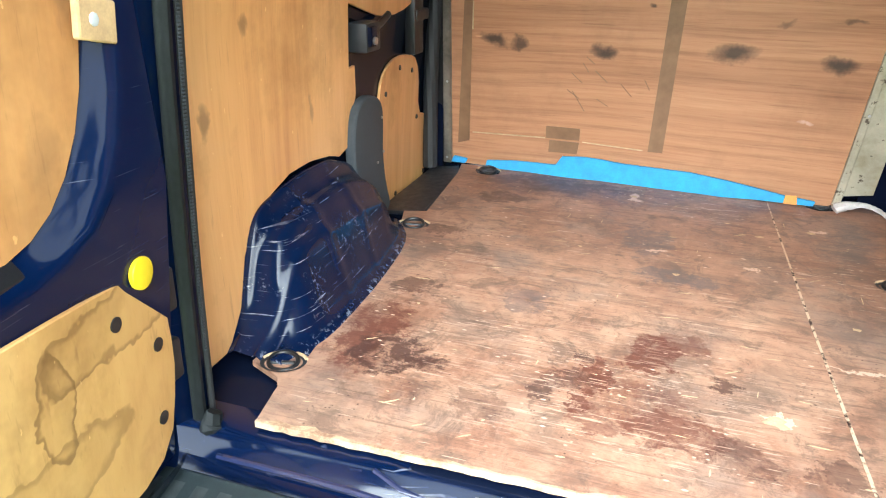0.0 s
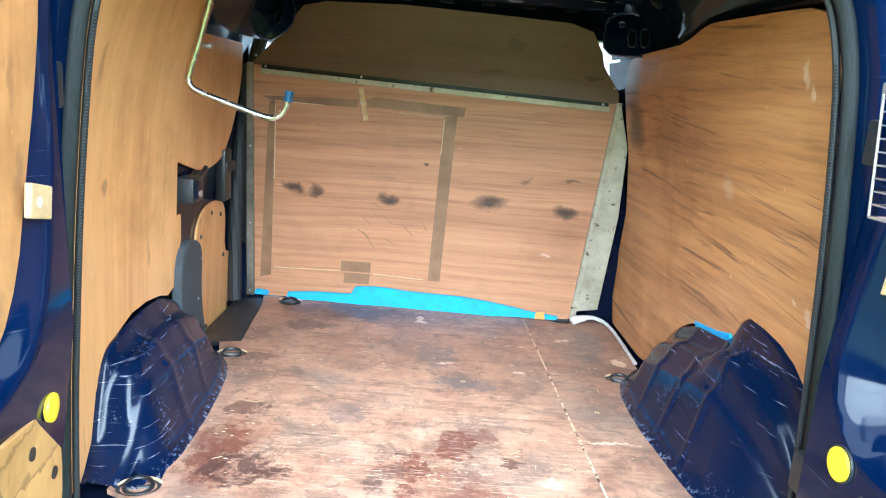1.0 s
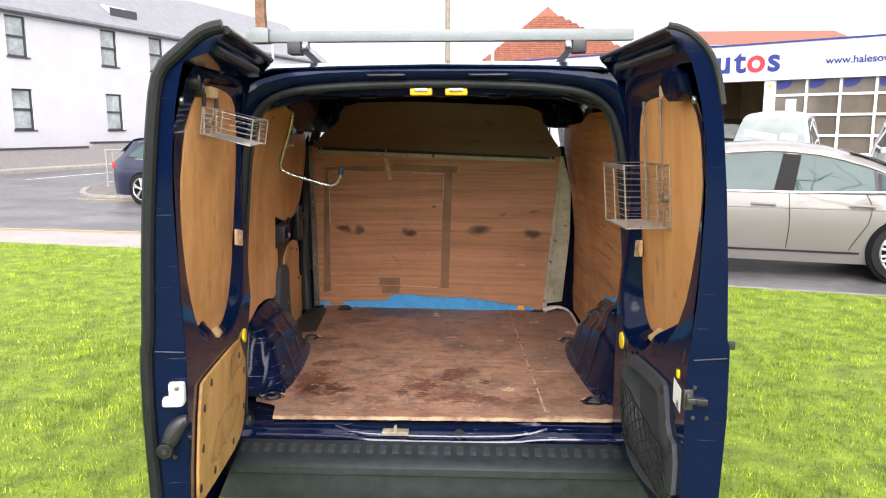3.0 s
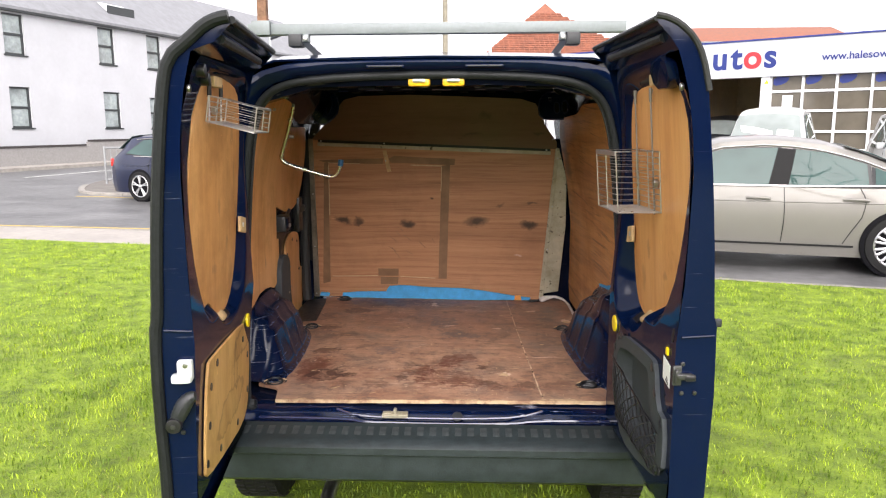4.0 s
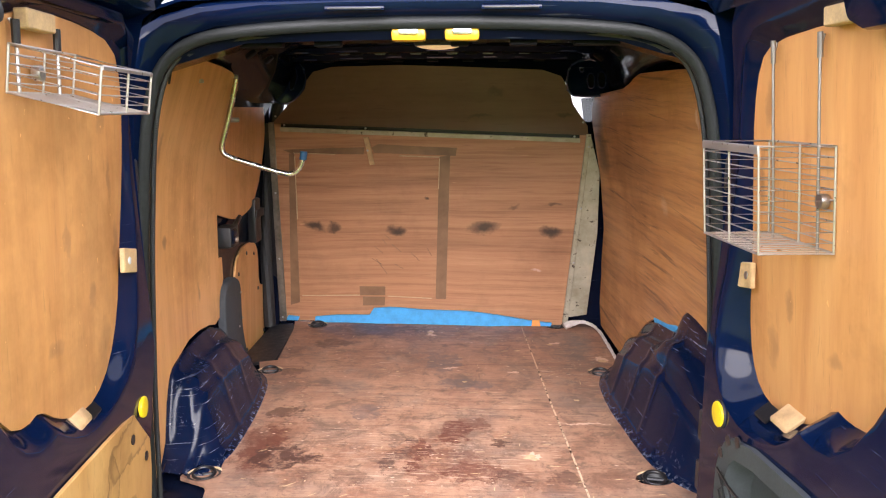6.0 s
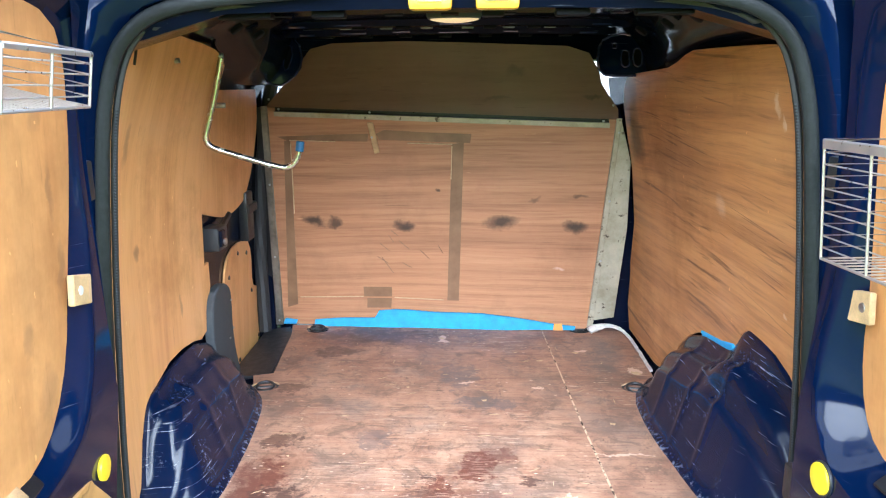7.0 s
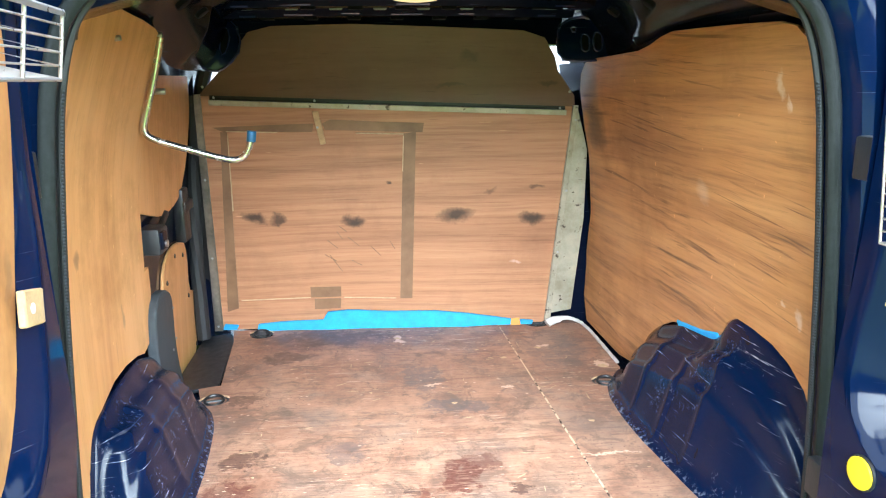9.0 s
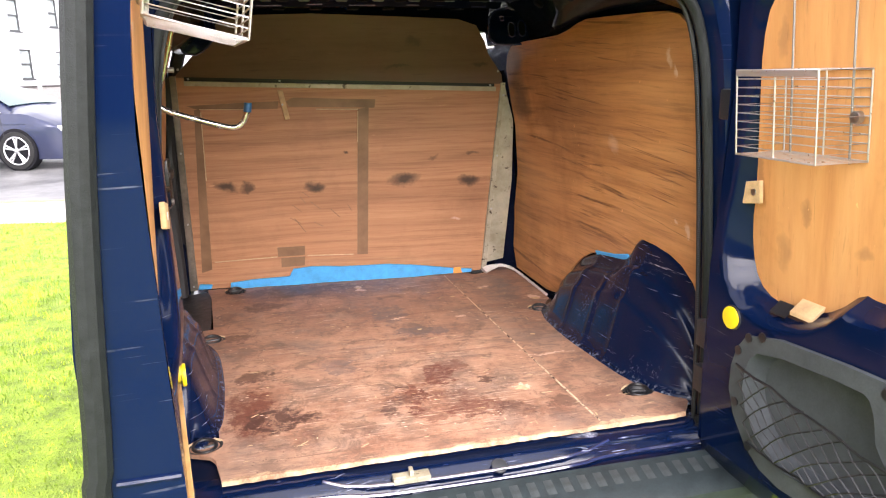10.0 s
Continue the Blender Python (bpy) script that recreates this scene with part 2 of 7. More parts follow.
        for k, (fine_by, lo, off) in enumerate(((4.2, 0.60, (0.2, 3.1, 1.4)), (8.5, 0.63, (4.4, 0.7, 2.6)))):
            thin = m.noise(2.2, 3, 0.6, m.mapping((grain[0], grain[1] * 1.6, grain[2] * fine_by / 2), (0, 0, 0), off, m.mapping((1, 1, 1), (-5, 0, 0), (0, 0, 0), co)))
            spread = m.ramp(m.noise(2.3, 3, 0.6, m.mapping((1, 1, 1.6), (0, 0, 0), off)), (0.45, 0.0), (0.58, 1.0))
            c = m.mix(m.math("MULTIPLY", m.math("MULTIPLY", m.ramp(thin, (lo, 0.0), (lo + 0.05, 1.0)), spread), streaks * 0.85), c, tuple(v * (0.6 + 0.3 * k) for v in dark))
    for ca, cb, ra, rb, k, tone in rings:
        wob = m.noise(7, 4, 0.6, colour=True)
        w = m.split(m.mix(0.12, m.co, wob, "ADD"))
        da = m.math("MULTIPLY", m.math("SUBTRACT", w[axes[0]], ca + 0.06), 1 / ra)
        db = m.math("MULTIPLY", m.math("SUBTRACT", w[axes[1]], cb + 0.06), 1 / rb)
        d = m.math("ADD", m.math("MULTIPLY", da, da), m.math("MULTIPLY", db, db))
        c = m.mix(m.ramp(m.math("MULTIPLY", d, 0.5), (0.0, 0.10), (0.34, 0.16), (0.44, k), (0.50, k), (0.54, 0.0)), c, tone)
    marks = m.ramp(m.noise(1.0, 2, 0.5, m.mapping((5, 70, 45), (15, 40, 25))), (0.74, 0.0), (0.77, 0.5))
    c = m.mix(marks, c, tuple(min(1, v * 1.5) for v in light))
    m.bump(m.math("ADD", fine, m.math("MULTIPLY", pores, 0.6)), 0.12, 0.001)
    return m.set(c, m.ramp(smear, (0.3, rough - 0.08), (0.75, rough + 0.15)), 0.0)


NAVY = (0.0016, 0.0062, 0.0280)
blue_paint = paint("navy_paint", NAVY, 0.35, 0.07, 0.0, 0.5, 1.30)
arch_paint = paint("scuffed_arch_paint", (0.0026, 0.0076, 0.0300), 2.2, 0.15, 0.0, 0.36, 1.4, foot=0.600)
# Paler than the navy: edge wear and highlights are both put into its colour.
glint_paint = paint("worn_glint_paint", (0.02, 0.026, 0.07), 3.4, 0.07, 0.0, 1.0)
sill_paint = paint("scratched_sill_paint", NAVY, 4.5, 0.11, 0.0, 0.5)
blue_inner = paint("navy_inner_paint", (0.004, 0.0065, 0.018), 0.4, 0.11, 0.0, 0.5, 1.17)
# Matte near-black that stands in for the shade inside hollows.
hole_black = plain("hole_black", (0.006, 0.006, 0.008), 0.7, 0, 0.2, 40, 0.2, Specular_IOR_Level=0.1)
rubber = plain("black_rubber", (0.018, 0.019, 0.02), 0.62, 0, 0.3, 60, 0.4)
seal_rubber = plain("seal_rubber", (0.0125, 0.0145, 0.0155), 0.46, 0, 0.3, 90, 0.5, Specular_IOR_Level=0.22)
bumper_plastic = plain("bumper_plastic", (0.024, 0.033, 0.036), 0.42, 0, 0.25, 25, 0.35, Specular_IOR_Level=0.38)
tread_plastic = plain("worn_tread_plastic", (0.042, 0.050, 0.052), 0.34, 0, 0.3, 40, 0.3)
grey_plastic = plain("grey_plastic", (0.058, 0.066, 0.074), 0.6, 0, 0.2, 30, 0.3, Specular_IOR_Level=0.2)
dark_plastic = plain("dark_plastic", (0.02, 0.022, 0.026), 0.45, 0, 0.2, 40, 0.3)
black_plastic = plain("black_plastic", (0.012, 0.012, 0.014), 0.35, 0, 0.2, 40, 0.2)
yellow_plastic = plain("yellow_plastic", (0.85, 0.62, 0.01), 0.4, 0, 0.06, 40, 0.1)
amber_plastic = plain("amber_plastic", (0.75, 0.42, 0.01), 0.35, 0, 0.1, 40, 0.1)
white_plastic = plain("white_plastic", (0.58, 0.60, 0.61), 0.4, 0, 0.08, 30, 0.1)
white_label = plain("white_paper", (0.8, 0.8, 0.8), 0.6, 0, 0.04, 30, 0.05)
ink = plain("ink", (0.05, 0.05, 0.06), 0.6, 0, 0.05, 30, 0.0)
steel = plain("steel", (0.5, 0.5, 0.5), 0.35, 1.0, 0.2, 30, 0.15)
steel_dark = plain("oily_steel", (0.10, 0.10, 0.105), 0.35, 0.8, 0.2, 30, 0.15)
dull_rod = plain("dull_plated_rod", (0.24, 0.22, 0.21), 0.4, 0.6, 0.1, 60, 0.0)
chrome = plain("chromed_wire", (0.52, 0.49, 0.485), 0.33, 0.8, 0.03, 60, 0.0)
satin_bar = plain("satin_steel", (0.64, 0.60, 0.55), 0.22, 0.9, 0.05, 40, 0.0)
blue_cap = plain("blue_cap_plastic", (0.02, 0.10, 0.22), 0.4, 0, 0.1)
bare_ply_edge = plain("bare_ply_edge", (0.62, 0.45, 0.27), 0.65, 0, 0.2, 60, 0.3)
seam_wood = Nodes("splintered_seam")
seam_wood = seam_wood.set(seam_wood.ramp(seam_wood.noise(38, 4, 0.7), (0.40, (0.05, 0.025, 0.02)), (0.50, (0.66, 0.48, 0.33))), 0.7)
splinter_wood = Nodes("splintered_edge_wood")
splinter_wood = splinter_wood.set(splinter_wood.ramp(splinter_wood.noise(16, 5, 0.75), (0.38, (0.30, 0.17, 0.105)), (0.54, (0.58, 0.42, 0.26))), 0.7)
raw_wood = plain("raw_wood", (0.55, 0.37, 0.19), 0.6, 0, 0.2, 40, 0.3)
blue_foam = plain("blue_foam", (0.06, 0.36, 0.72), 0.75, 0, 0.15, 30, 0.2)
orange_tape = plain("orange_tape", (0.8, 0.32, 0.05), 0.5, 0, 0.1)
white_cloth = plain("white_cloth", (0.72, 0.68, 0.66), 0.85, 0, 0.15, 50, 0.5)
pad_grey = plain("grey_sealant", (0.16, 0.18, 0.165), 0.5, 0, 0.2, 30, 0.2)
tyre_rubber = plain("tyre_rubber", (0.012, 0.012, 0.0125), 0.7, 0, 0.25, 30, 0.4, Specular_IOR_Level=0.25)
alloy = plain("alloy", (0.62, 0.62, 0.63), 0.3, 0.9, 0.1, 20, 0.05)
brown_tape = Nodes("brown_tape")
brown_tape = brown_tape.set(brown_tape.ramp(brown_tape.noise(7, 5, 0.7), (0.3, (0.17, 0.092, 0.048)), (0.7, (0.29, 0.165, 0.088))), 0.4)
red_lens = plain("red_lens", (0.5, 0.02, 0.015), 0.15, 0, 0.05, Coat_Weight=0.5)
orange_lens = plain("orange_lens", (0.75, 0.22, 0.02), 0.15, 0, 0.05, Coat_Weight=0.5)
clear_lens = plain("clear_lens", (0.7, 0.7, 0.7), 0.12, 0, 0.05, Coat_Weight=0.5)


def galvanised():
    m = Nodes("galvanised_steel")
    f = m.noise(7, 6, 0.7)
    s = m.noise(30, 4, 0.7)
    c = m.ramp(f, (0.3, (0.27, 0.24, 0.15)), (0.55, (0.46, 0.43, 0.33)), (0.75, (0.60, 0.55, 0.40)))
    c = m.mix(m.ramp(s, (0.60, 0.0), (0.66, 0.9)), c, (0.06, 0.04, 0.025))
    return m.set(c, m.ramp(f, (0.3, 0.35), (0.7, 0.6)), 0.4)


zinc = galvanised()
dull_strip = plain("dull_aluminium_strip", (0.24, 0.21, 0.17), 0.45, 0.5, 0.35, 9, 0.2)


def glow(name, colour, strength):
    m = Nodes(name)
    return m.set(colour, 0.3, 0.0, Emission_Color=colour, Emission_Strength=strength)


lamp_glow = glow("lit_lamp_lens", (0.75, 0.50, 0.24), 0.13)

BROWN = (0.035, 0.022, 0.018)
lining_left_ply = plywood("lining_ply_upright_grain", (0.80, 0.46, 0.195), (0.72, 0.375, 0.138), (0.50, 0.215, 0.068), (2.2, 9, 0.55), (0, 0, 0), 0.35, 0.55, 0.42,
                          [(0.35, 1.2, 0.02, 0.03, 0.5, BROWN), (0.2, 1.05, 0.015, 0.04, 0.5, BROWN), (0.62, 1.0, 0.012, 0.04, 0.4, BROWN), (0.28, 1.45, 0.02, 0.05, 0.35, BROWN)])
# Spots: grey and dark patches towards the upper front corner, small pale marks.
lining_right_ply = plywood("lining_ply_slant_grain", (0.66, 0.345, 0.135), (0.52, 0.245, 0.088), (0.17, 0.065, 0.025), (2, 0.5, 11), (-33, 0, 0), 0.5, 0.4, 0.42,
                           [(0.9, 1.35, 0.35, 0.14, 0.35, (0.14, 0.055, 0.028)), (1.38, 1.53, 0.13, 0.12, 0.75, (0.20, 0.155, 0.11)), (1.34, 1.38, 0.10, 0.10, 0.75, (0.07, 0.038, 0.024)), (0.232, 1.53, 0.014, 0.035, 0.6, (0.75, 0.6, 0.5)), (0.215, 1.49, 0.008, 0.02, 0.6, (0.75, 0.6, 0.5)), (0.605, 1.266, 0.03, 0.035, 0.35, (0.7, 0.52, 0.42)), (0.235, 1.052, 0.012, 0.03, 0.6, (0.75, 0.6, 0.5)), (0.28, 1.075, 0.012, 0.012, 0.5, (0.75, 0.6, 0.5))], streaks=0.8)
door_ply = plywood("door_ply", (0.69, 0.375, 0.150), (0.62, 0.30, 0.105), (0.45, 0.185, 0.058), (9, 9, 0.6), (0, 0, 0), 0.35, 0.6, 0.45,
                   [(-0.17, 1.30, 0.014, 0.06, 0.5, (0.2, 0.1, 0.05)), (-0.19, 1.42, 0.012, 0.05, 0.45, (0.2, 0.1, 0.05)), (-0.30, 1.22, 0.02, 0.03, 0.45, (0.2, 0.1, 0.05)), (-0.24, 1.12, 0.03, 0.05, 0.4, (0.22, 0.11, 0.05)), (-0.45, 1.16, 0.03, 0.02, 0.4, (0.2, 0.1, 0.05)), (-0.22, 1.56, 0.02, 0.05, 0.4, (0.2, 0.1, 0.05)), (-0.38, 1.35, 0.012, 0.03, 0.35, (0.2, 0.1, 0.05))])
low_door_ply = plywood("water_stained_ply", (0.68, 0.42, 0.165), (0.60, 0.335, 0.115), (0.36, 0.16, 0.045), (5, 5, 1.2), (0, 30, 0), 0.3, 0.7, 0.5, rings=((-0.20, 0.885, 0.13, 0.045, 0.6, (0.16, 0.075, 0.022)), (-0.315, 0.835, 0.035, 0.075, 0.65, (0.16, 0.075, 0.022)), (-0.40, 0.74, 0.2, 0.05, 0.5, (0.2, 0.1, 0.03))))
bulk_ply = plywood("bulkhead_ply_level_grain", (0.55, 0.295, 0.160), (0.44, 0.215, 0.110), (0.20, 0.078, 0.036), (0.45, 2, 13), (0, 0, 0), 0.6, 0.35, 0.45,
                   [(-0.582, 1.051, 0.06, 0.026, 0.92, BROWN), (-0.491, 1.042, 0.035, 0.018, 0.8, BROWN), (-0.212, 1.032, 0.05, 0.026, 0.92, BROWN),
                    (0.171, 1.05, 0.075, 0.034, 0.9, BROWN), (0.459, 1.034, 0.062, 0.027, 0.92, BROWN), (0.30, 1.15, 0.03, 0.012, 0.5, BROWN),
                    (0.47, 1.16, 0.03, 0.01, 0.6, BROWN), (-0.08, 1.17, 0.014, 0.01, 0.8, BROWN), (0.4, 0.86, 0.02, 0.008, 0.5, (0.7, 0.5, 0.45))], (0, 2))
# Darker than the lower board, partly its own tone, partly roof shade painted in.
bulk_top_shaded_ply = plywood("bulkhead_top_shaded_ply", (0.185, 0.095, 0.061), (0.148, 0.073, 0.046), (0.09, 0.041, 0.025), (0.6, 2, 7), (0, 0, 0), 0.4, 0.3, 0.45,
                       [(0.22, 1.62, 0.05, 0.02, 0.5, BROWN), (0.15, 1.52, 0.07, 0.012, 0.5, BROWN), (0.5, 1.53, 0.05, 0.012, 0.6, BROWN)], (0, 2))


def worn_floor():
    """Red-brown sealed plywood floor, worn pale, scratched and stained."""
    m = Nodes("worn_floor_ply")
    big = m.noise(2.1, 6, 0.7, distort=0.5)
    mid = m.noise(8, 7, 0.75, distort=0.3)
    fine = m.noise(55, 5, 0.75)
    across = m.noise(4.0, 6, 0.72, m.mapping((0.7, 6.5, 1)), 0.6)
    along_y = m.noise(5.0, 6, 0.75, m.mapping((7.0, 0.9, 1), (0, 0, 3)), 0.4)
    c = m.ramp(big, (0.3, (0.13, 0.062, 0.042)), (0.44, (0.29, 0.152, 0.10)), (0.58, (0.46, 0.262, 0.172)), (0.74, (0.58, 0.36, 0.24)))
    c = m.mix(0.5, c, m.ramp(mid, (0.28, (0.10, 0.042, 0.03)), (0.42, (0.33, 0.16, 0.10)), (0.52, (0.46, 0.25, 0.16)), (0.74, (0.64, 0.40, 0.265))))
    c = m.mix(m.ramp(across, (0.32, 0.6), (0.46, 0.0)), c, (0.16, 0.07, 0.048))
    c = m.mix(m.ramp(along_y, (0.58, 0.0), (0.72, 0.35)), c, (0.56, 0.37, 0.27))
    c = m.mix(m.ramp(fine, (0.56, 0.0), (0.72, 0.5)), c, (0.14, 0.062, 0.042))
    c = m.mix(m.ramp(m.noise(3.3, 5, 0.7, m.mapping((1, 1, 1), (0, 0, 20), (5, 2, 0))), (0.50, 0.0), (0.66, 0.6)), c, (0.215, 0.172, 0.148))
    wob = m.noise(14, 6, 0.75, colour=True)
    w = m.split(m.mix(0.20, m.co, wob, "ADD"))
    a, b = m.math("SUBTRACT", w[0], 0.10), m.math("SUBTRACT", w[1], 0.10)
    y = m.split()[1]
    fresh = m.math("MULTIPLY", m.ramp(m.math("ADD", y, m.math("MULTIPLY", big, -0.6)), (0.0, 0.4), (0.55, 0.0)), m.ramp(mid, (0.4, 0.0), (0.6, 1.0)))
    c = m.mix(fresh, c, (0.48, 0.30, 0.20))
    lines = m.noise(5.0, 7, 0.72, m.mapping((1.3, 24, 1), (0, 0, 2), (1, 4, 0)), 0.4)
    c = m.mix(m.ramp(lines, (0.34, 0.55), (0.47, 0.0)), c, (0.13, 0.07, 0.05))
    grime = m.noise(13, 7, 0.78, m.mapping((1, 1, 1), (0, 0, 40), (2, 7, 0)), 0.8)
    c = m.mix(m.ramp(grime, (0.51, 0.0), (0.62, 0.62)), c, (0.13, 0.088, 0.068))
    blot = m.noise(5.2, 6, 0.72, m.mapping((1, 1.3, 1), (0, 0, 15), (9, 3, 0)), 0.6)
    c = m.mix(m.ramp(blot, (0.50, 0.0), (0.64, 0.6)), c, (0.145, 0.095, 0.072))
    c = m.mix(m.ramp(blot, (0.30, 0.5), (0.42, 0.0)), c, (0.56, 0.345, 0.235))
    dots = m.math("MULTIPLY", m.ramp(m.voronoi(70), (0.10, 1.0), (0.17, 0.0)), m.ramp(m.noise(6.3, 4), (0.50, 0.0), (0.58, 0.75)))
    c = m.mix(dots, c, (0.10, 0.055, 0.042))
    broken = m.ramp(m.noise(17, 6, 0.8, distort=0.5), (0.38, 0.25), (0.50, 1.0))
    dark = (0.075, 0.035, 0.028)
    red = (0.135, 0.042, 0.028)
    blue = (0.105, 0.10, 0.108)
    # The wide patches at y 1.45 and 1.5 darken the floor near the bulkhead.
    for ca, cb, ra, rb, k, tone in (
            (-0.50, 0.36, 0.07, 0.16, 0.85, red), (-0.42, 0.30, 0.10, 0.07, 0.9, dark), (-0.36, 0.29, 0.05, 0.04, 0.5, dark), (0.06, 0.48, 0.06, 0.07, 0.85, red), (0.11, 0.53, 0.05, 0.05, 0.6, red), (-0.035, 0.33, 0.022, 0.12, 0.8, red), (0.11, 0.23, 0.09, 0.07, 0.7, red), (0.0, 0.21, 0.05, 0.05, 0.6, red), (-0.07, 0.42, 0.022, 0.02, 0.75, dark), (-0.11, 0.28, 0.03, 0.03, 0.6, dark), (0.06, 0.33, 0.10, 0.03, 0.45, red),
            (0.19, 0.40, 0.032, 0.025, 0.8, dark), (0.09, 0.86, 0.12, 0.05, 0.6, blue), (0.01, 1.08, 0.07, 0.12, 0.55, blue), (-0.45, 1.30, 0.10, 0.05, 0.65, dark), (-0.08, 0.33, 0.05, 0.04, 0.6, dark),
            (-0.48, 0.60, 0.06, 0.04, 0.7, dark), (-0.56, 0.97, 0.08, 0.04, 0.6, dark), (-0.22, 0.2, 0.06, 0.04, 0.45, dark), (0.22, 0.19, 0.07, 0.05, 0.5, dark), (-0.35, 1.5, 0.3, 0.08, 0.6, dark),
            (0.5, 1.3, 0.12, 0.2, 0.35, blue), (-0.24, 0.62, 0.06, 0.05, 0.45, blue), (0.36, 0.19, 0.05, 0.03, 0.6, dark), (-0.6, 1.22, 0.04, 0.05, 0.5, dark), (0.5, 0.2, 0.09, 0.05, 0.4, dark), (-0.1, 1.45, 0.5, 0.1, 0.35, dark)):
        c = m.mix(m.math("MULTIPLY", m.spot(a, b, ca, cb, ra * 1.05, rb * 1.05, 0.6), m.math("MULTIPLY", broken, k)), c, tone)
    scr = None
    for i, (rot, sc) in enumerate(((4, (17, 130, 1)), (86, (10, 130, 1)), (35, (12, 130, 1)), (-62, (10, 140, 1)))):
        s = m.ramp(m.noise(1.0, 2, 0.5, m.mapping(sc, (0, 0, rot), (i * 3.1, i * 1.7, 0))), (0.69, 0.0), (0.72, 1.0))
        scr = s if scr is None else m.math("MAXIMUM", scr, s)
    scr = m.math("MULTIPLY", scr, m.ramp(m.noise(3.1, 3), (0.44, 0.0), (0.60, 0.6)))
    flecks = m.math("MULTIPLY", m.ramp(m.voronoi(40, m.mapping((0.55, 1.3, 1))), (0.08, 1.0), (0.14, 0.0)), m.ramp(m.noise(4.4, 3), (0.48, 0.0), (0.58, 1.0)))
    # the strip where loads are dragged in: dense chips and short cuts
    trod = m.math("MAXIMUM", m.spot(m.split()[0], y, 0.06, 0.26, 0.24, 0.20, 0.05), m.math("MULTIPLY", m.spot(m.split()[0], y, -0.05, 0.30, 0.5, 0.3, 0.05), 0.45))
    nicks = m.ramp(m.voronoi(62, m.mapping((0.8, 1.1, 1), (0, 0, 12))), (0.13, 1.0), (0.20, 0.0))
    nicks = m.math("MULTIPLY", nicks, m.ramp(m.noise(21, 4, 0.7), (0.50, 0.0), (0.58, 1.0)))
    cuts = None
    for i, (rot, sc) in enumerate(((0, (14, 190, 1)), (90, (14, 190, 1)), (82, (10, 150, 1)))):
        k = m.ramp(m.noise(1.0, 2, 0.5, m.mapping(sc, (0, 0, rot), (i * 5.1 + 2, i * 2.7, 0))), (0.65, 0.0), (0.68, 1.0))
        cuts = k if cuts is None else m.math("MAXIMUM", cuts, k)
    worn = m.math("MULTIPLY", m.math("MAXIMUM", m.math("MULTIPLY", nicks, 0.75), m.math("MULTIPLY", cuts, 0.42)), m.ramp(trod, (0.05, 0.0), (0.6, 1.0)))
    for ca, cb, ra, rb in ((0.28, 0.325, 0.028, 0.006), (0.285, 0.32, 0.006, 0.022), (-0.06, 1.45, 0.012, 0.05), (-0.055, 1.42, 0.03, 0.012), (0.46, 1.32, 0.03, 0.012), (0.04, 1.02, 0.035, 0.010), (0.62, 1.13, 0.022, 0.03), (0.27, 0.98, 0.03, 0.008), (0.45, 0.54, 0.09, 0.005)):
        worn = m.math("MAXIMUM", worn, m.math("MULTIPLY", m.spot(m.math("ADD", m.math("MULTIPLY", a, 0.5), m.math("MULTIPLY", m.split()[0], 0.5)), m.math("ADD", m.math("MULTIPLY", b, 0.5), m.math("MULTIPLY", y, 0.5)), ca, cb, ra, rb, 0.7), 0.9))
    c = m.mix(m.math("MAXIMUM", m.math("MAXIMUM", scr, flecks), worn), c, (0.70, 0.50, 0.37))
    m.bump(m.math("ADD", mid, m.math("ADD", m.math("MULTIPLY", fine, 0.5), m.math("MULTIPLY", scr, -0.6))), 0.25, 0.002)
    return m.set(c, m.ramp(mid, (0.3, 0.36), (0.7, 0.6)), 0.0)


floor_ply = worn_floor()


def ground_grass():
    m = Nodes("lawn")
    big = m.noise(0.7, 5, 0.6)
    mid = m.noise(6, 6, 0.7)
    fine = m.noise(70, 4, 0.7)
    c = m.ramp(mid, (0.3, (0.07, 0.11, 0.010)), (0.5, (0.19, 0.28, 0.016)), (0.72, (0.33, 0.45, 0.028)))
    c = m.mix(m.ramp(big, (0.55, 0.0), (0.75, 0.5)), c, (0.20, 0.24, 0.05))
    c = m.mix(m.ramp(fine, (0.5, 0.0), (0.75, 0.6)), c, (0.03, 0.055, 0.01))
    m.bump(m.math("ADD", mid, fine), 0.8, 0.02)
    return m.set(c, 0.8)


def blade_mat():
    m = Nodes("grass_blades")
    g = m.t.nodes.new("ShaderNodeNewGeometry").outputs["Random Per Island"]
    c = m.ramp(g, (0.0, (0.10, 0.175, 0.008)), (0.35, (0.31, 0.45, 0.018)), (0.88, (0.50, 0.65, 0.030)), (1.0, (0.50, 0.52, 0.13)))
    patch = m.noise(1.3, 4)
    c = m.mix(m.ramp(patch, (0.4, 0.0), (0.7, 0.5)), c, (0.50, 0.58, 0.034))
    c = m.mix(m.ramp(m.noise(5.5, 5, 0.7), (0.44, 0.0), (0.54, 0.9)), c, (0.10, 0.185, 0.010))
    c = m.mix(m.ramp(m.noise(9.0, 4, 0.7), (0.60, 0.0), (0.67, 0.8)), c, (0.14, 0.11, 0.05))
    return m.set(c, 0.55)


lawn_mat, blade_grass = ground_grass(), blade_mat()
asphalt = plain("wet_asphalt", (0.145, 0.144, 0.145), 0.42, 0, 0.5, 0.9, 0.5)
paving = plain("paving_concrete", (0.36, 0.33, 0.3), 0.6, 0, 0.2, 1.6, 0.4)
worn_tarmac = plain("worn_tarmac", (0.17, 0.155, 0.14), 0.8, 0, 0.3, 2.2, 0.5)
kerb_stone = plain("kerb_stone", (0.30, 0.28, 0.25), 0.6, 0, 0.2, 5, 0.4)
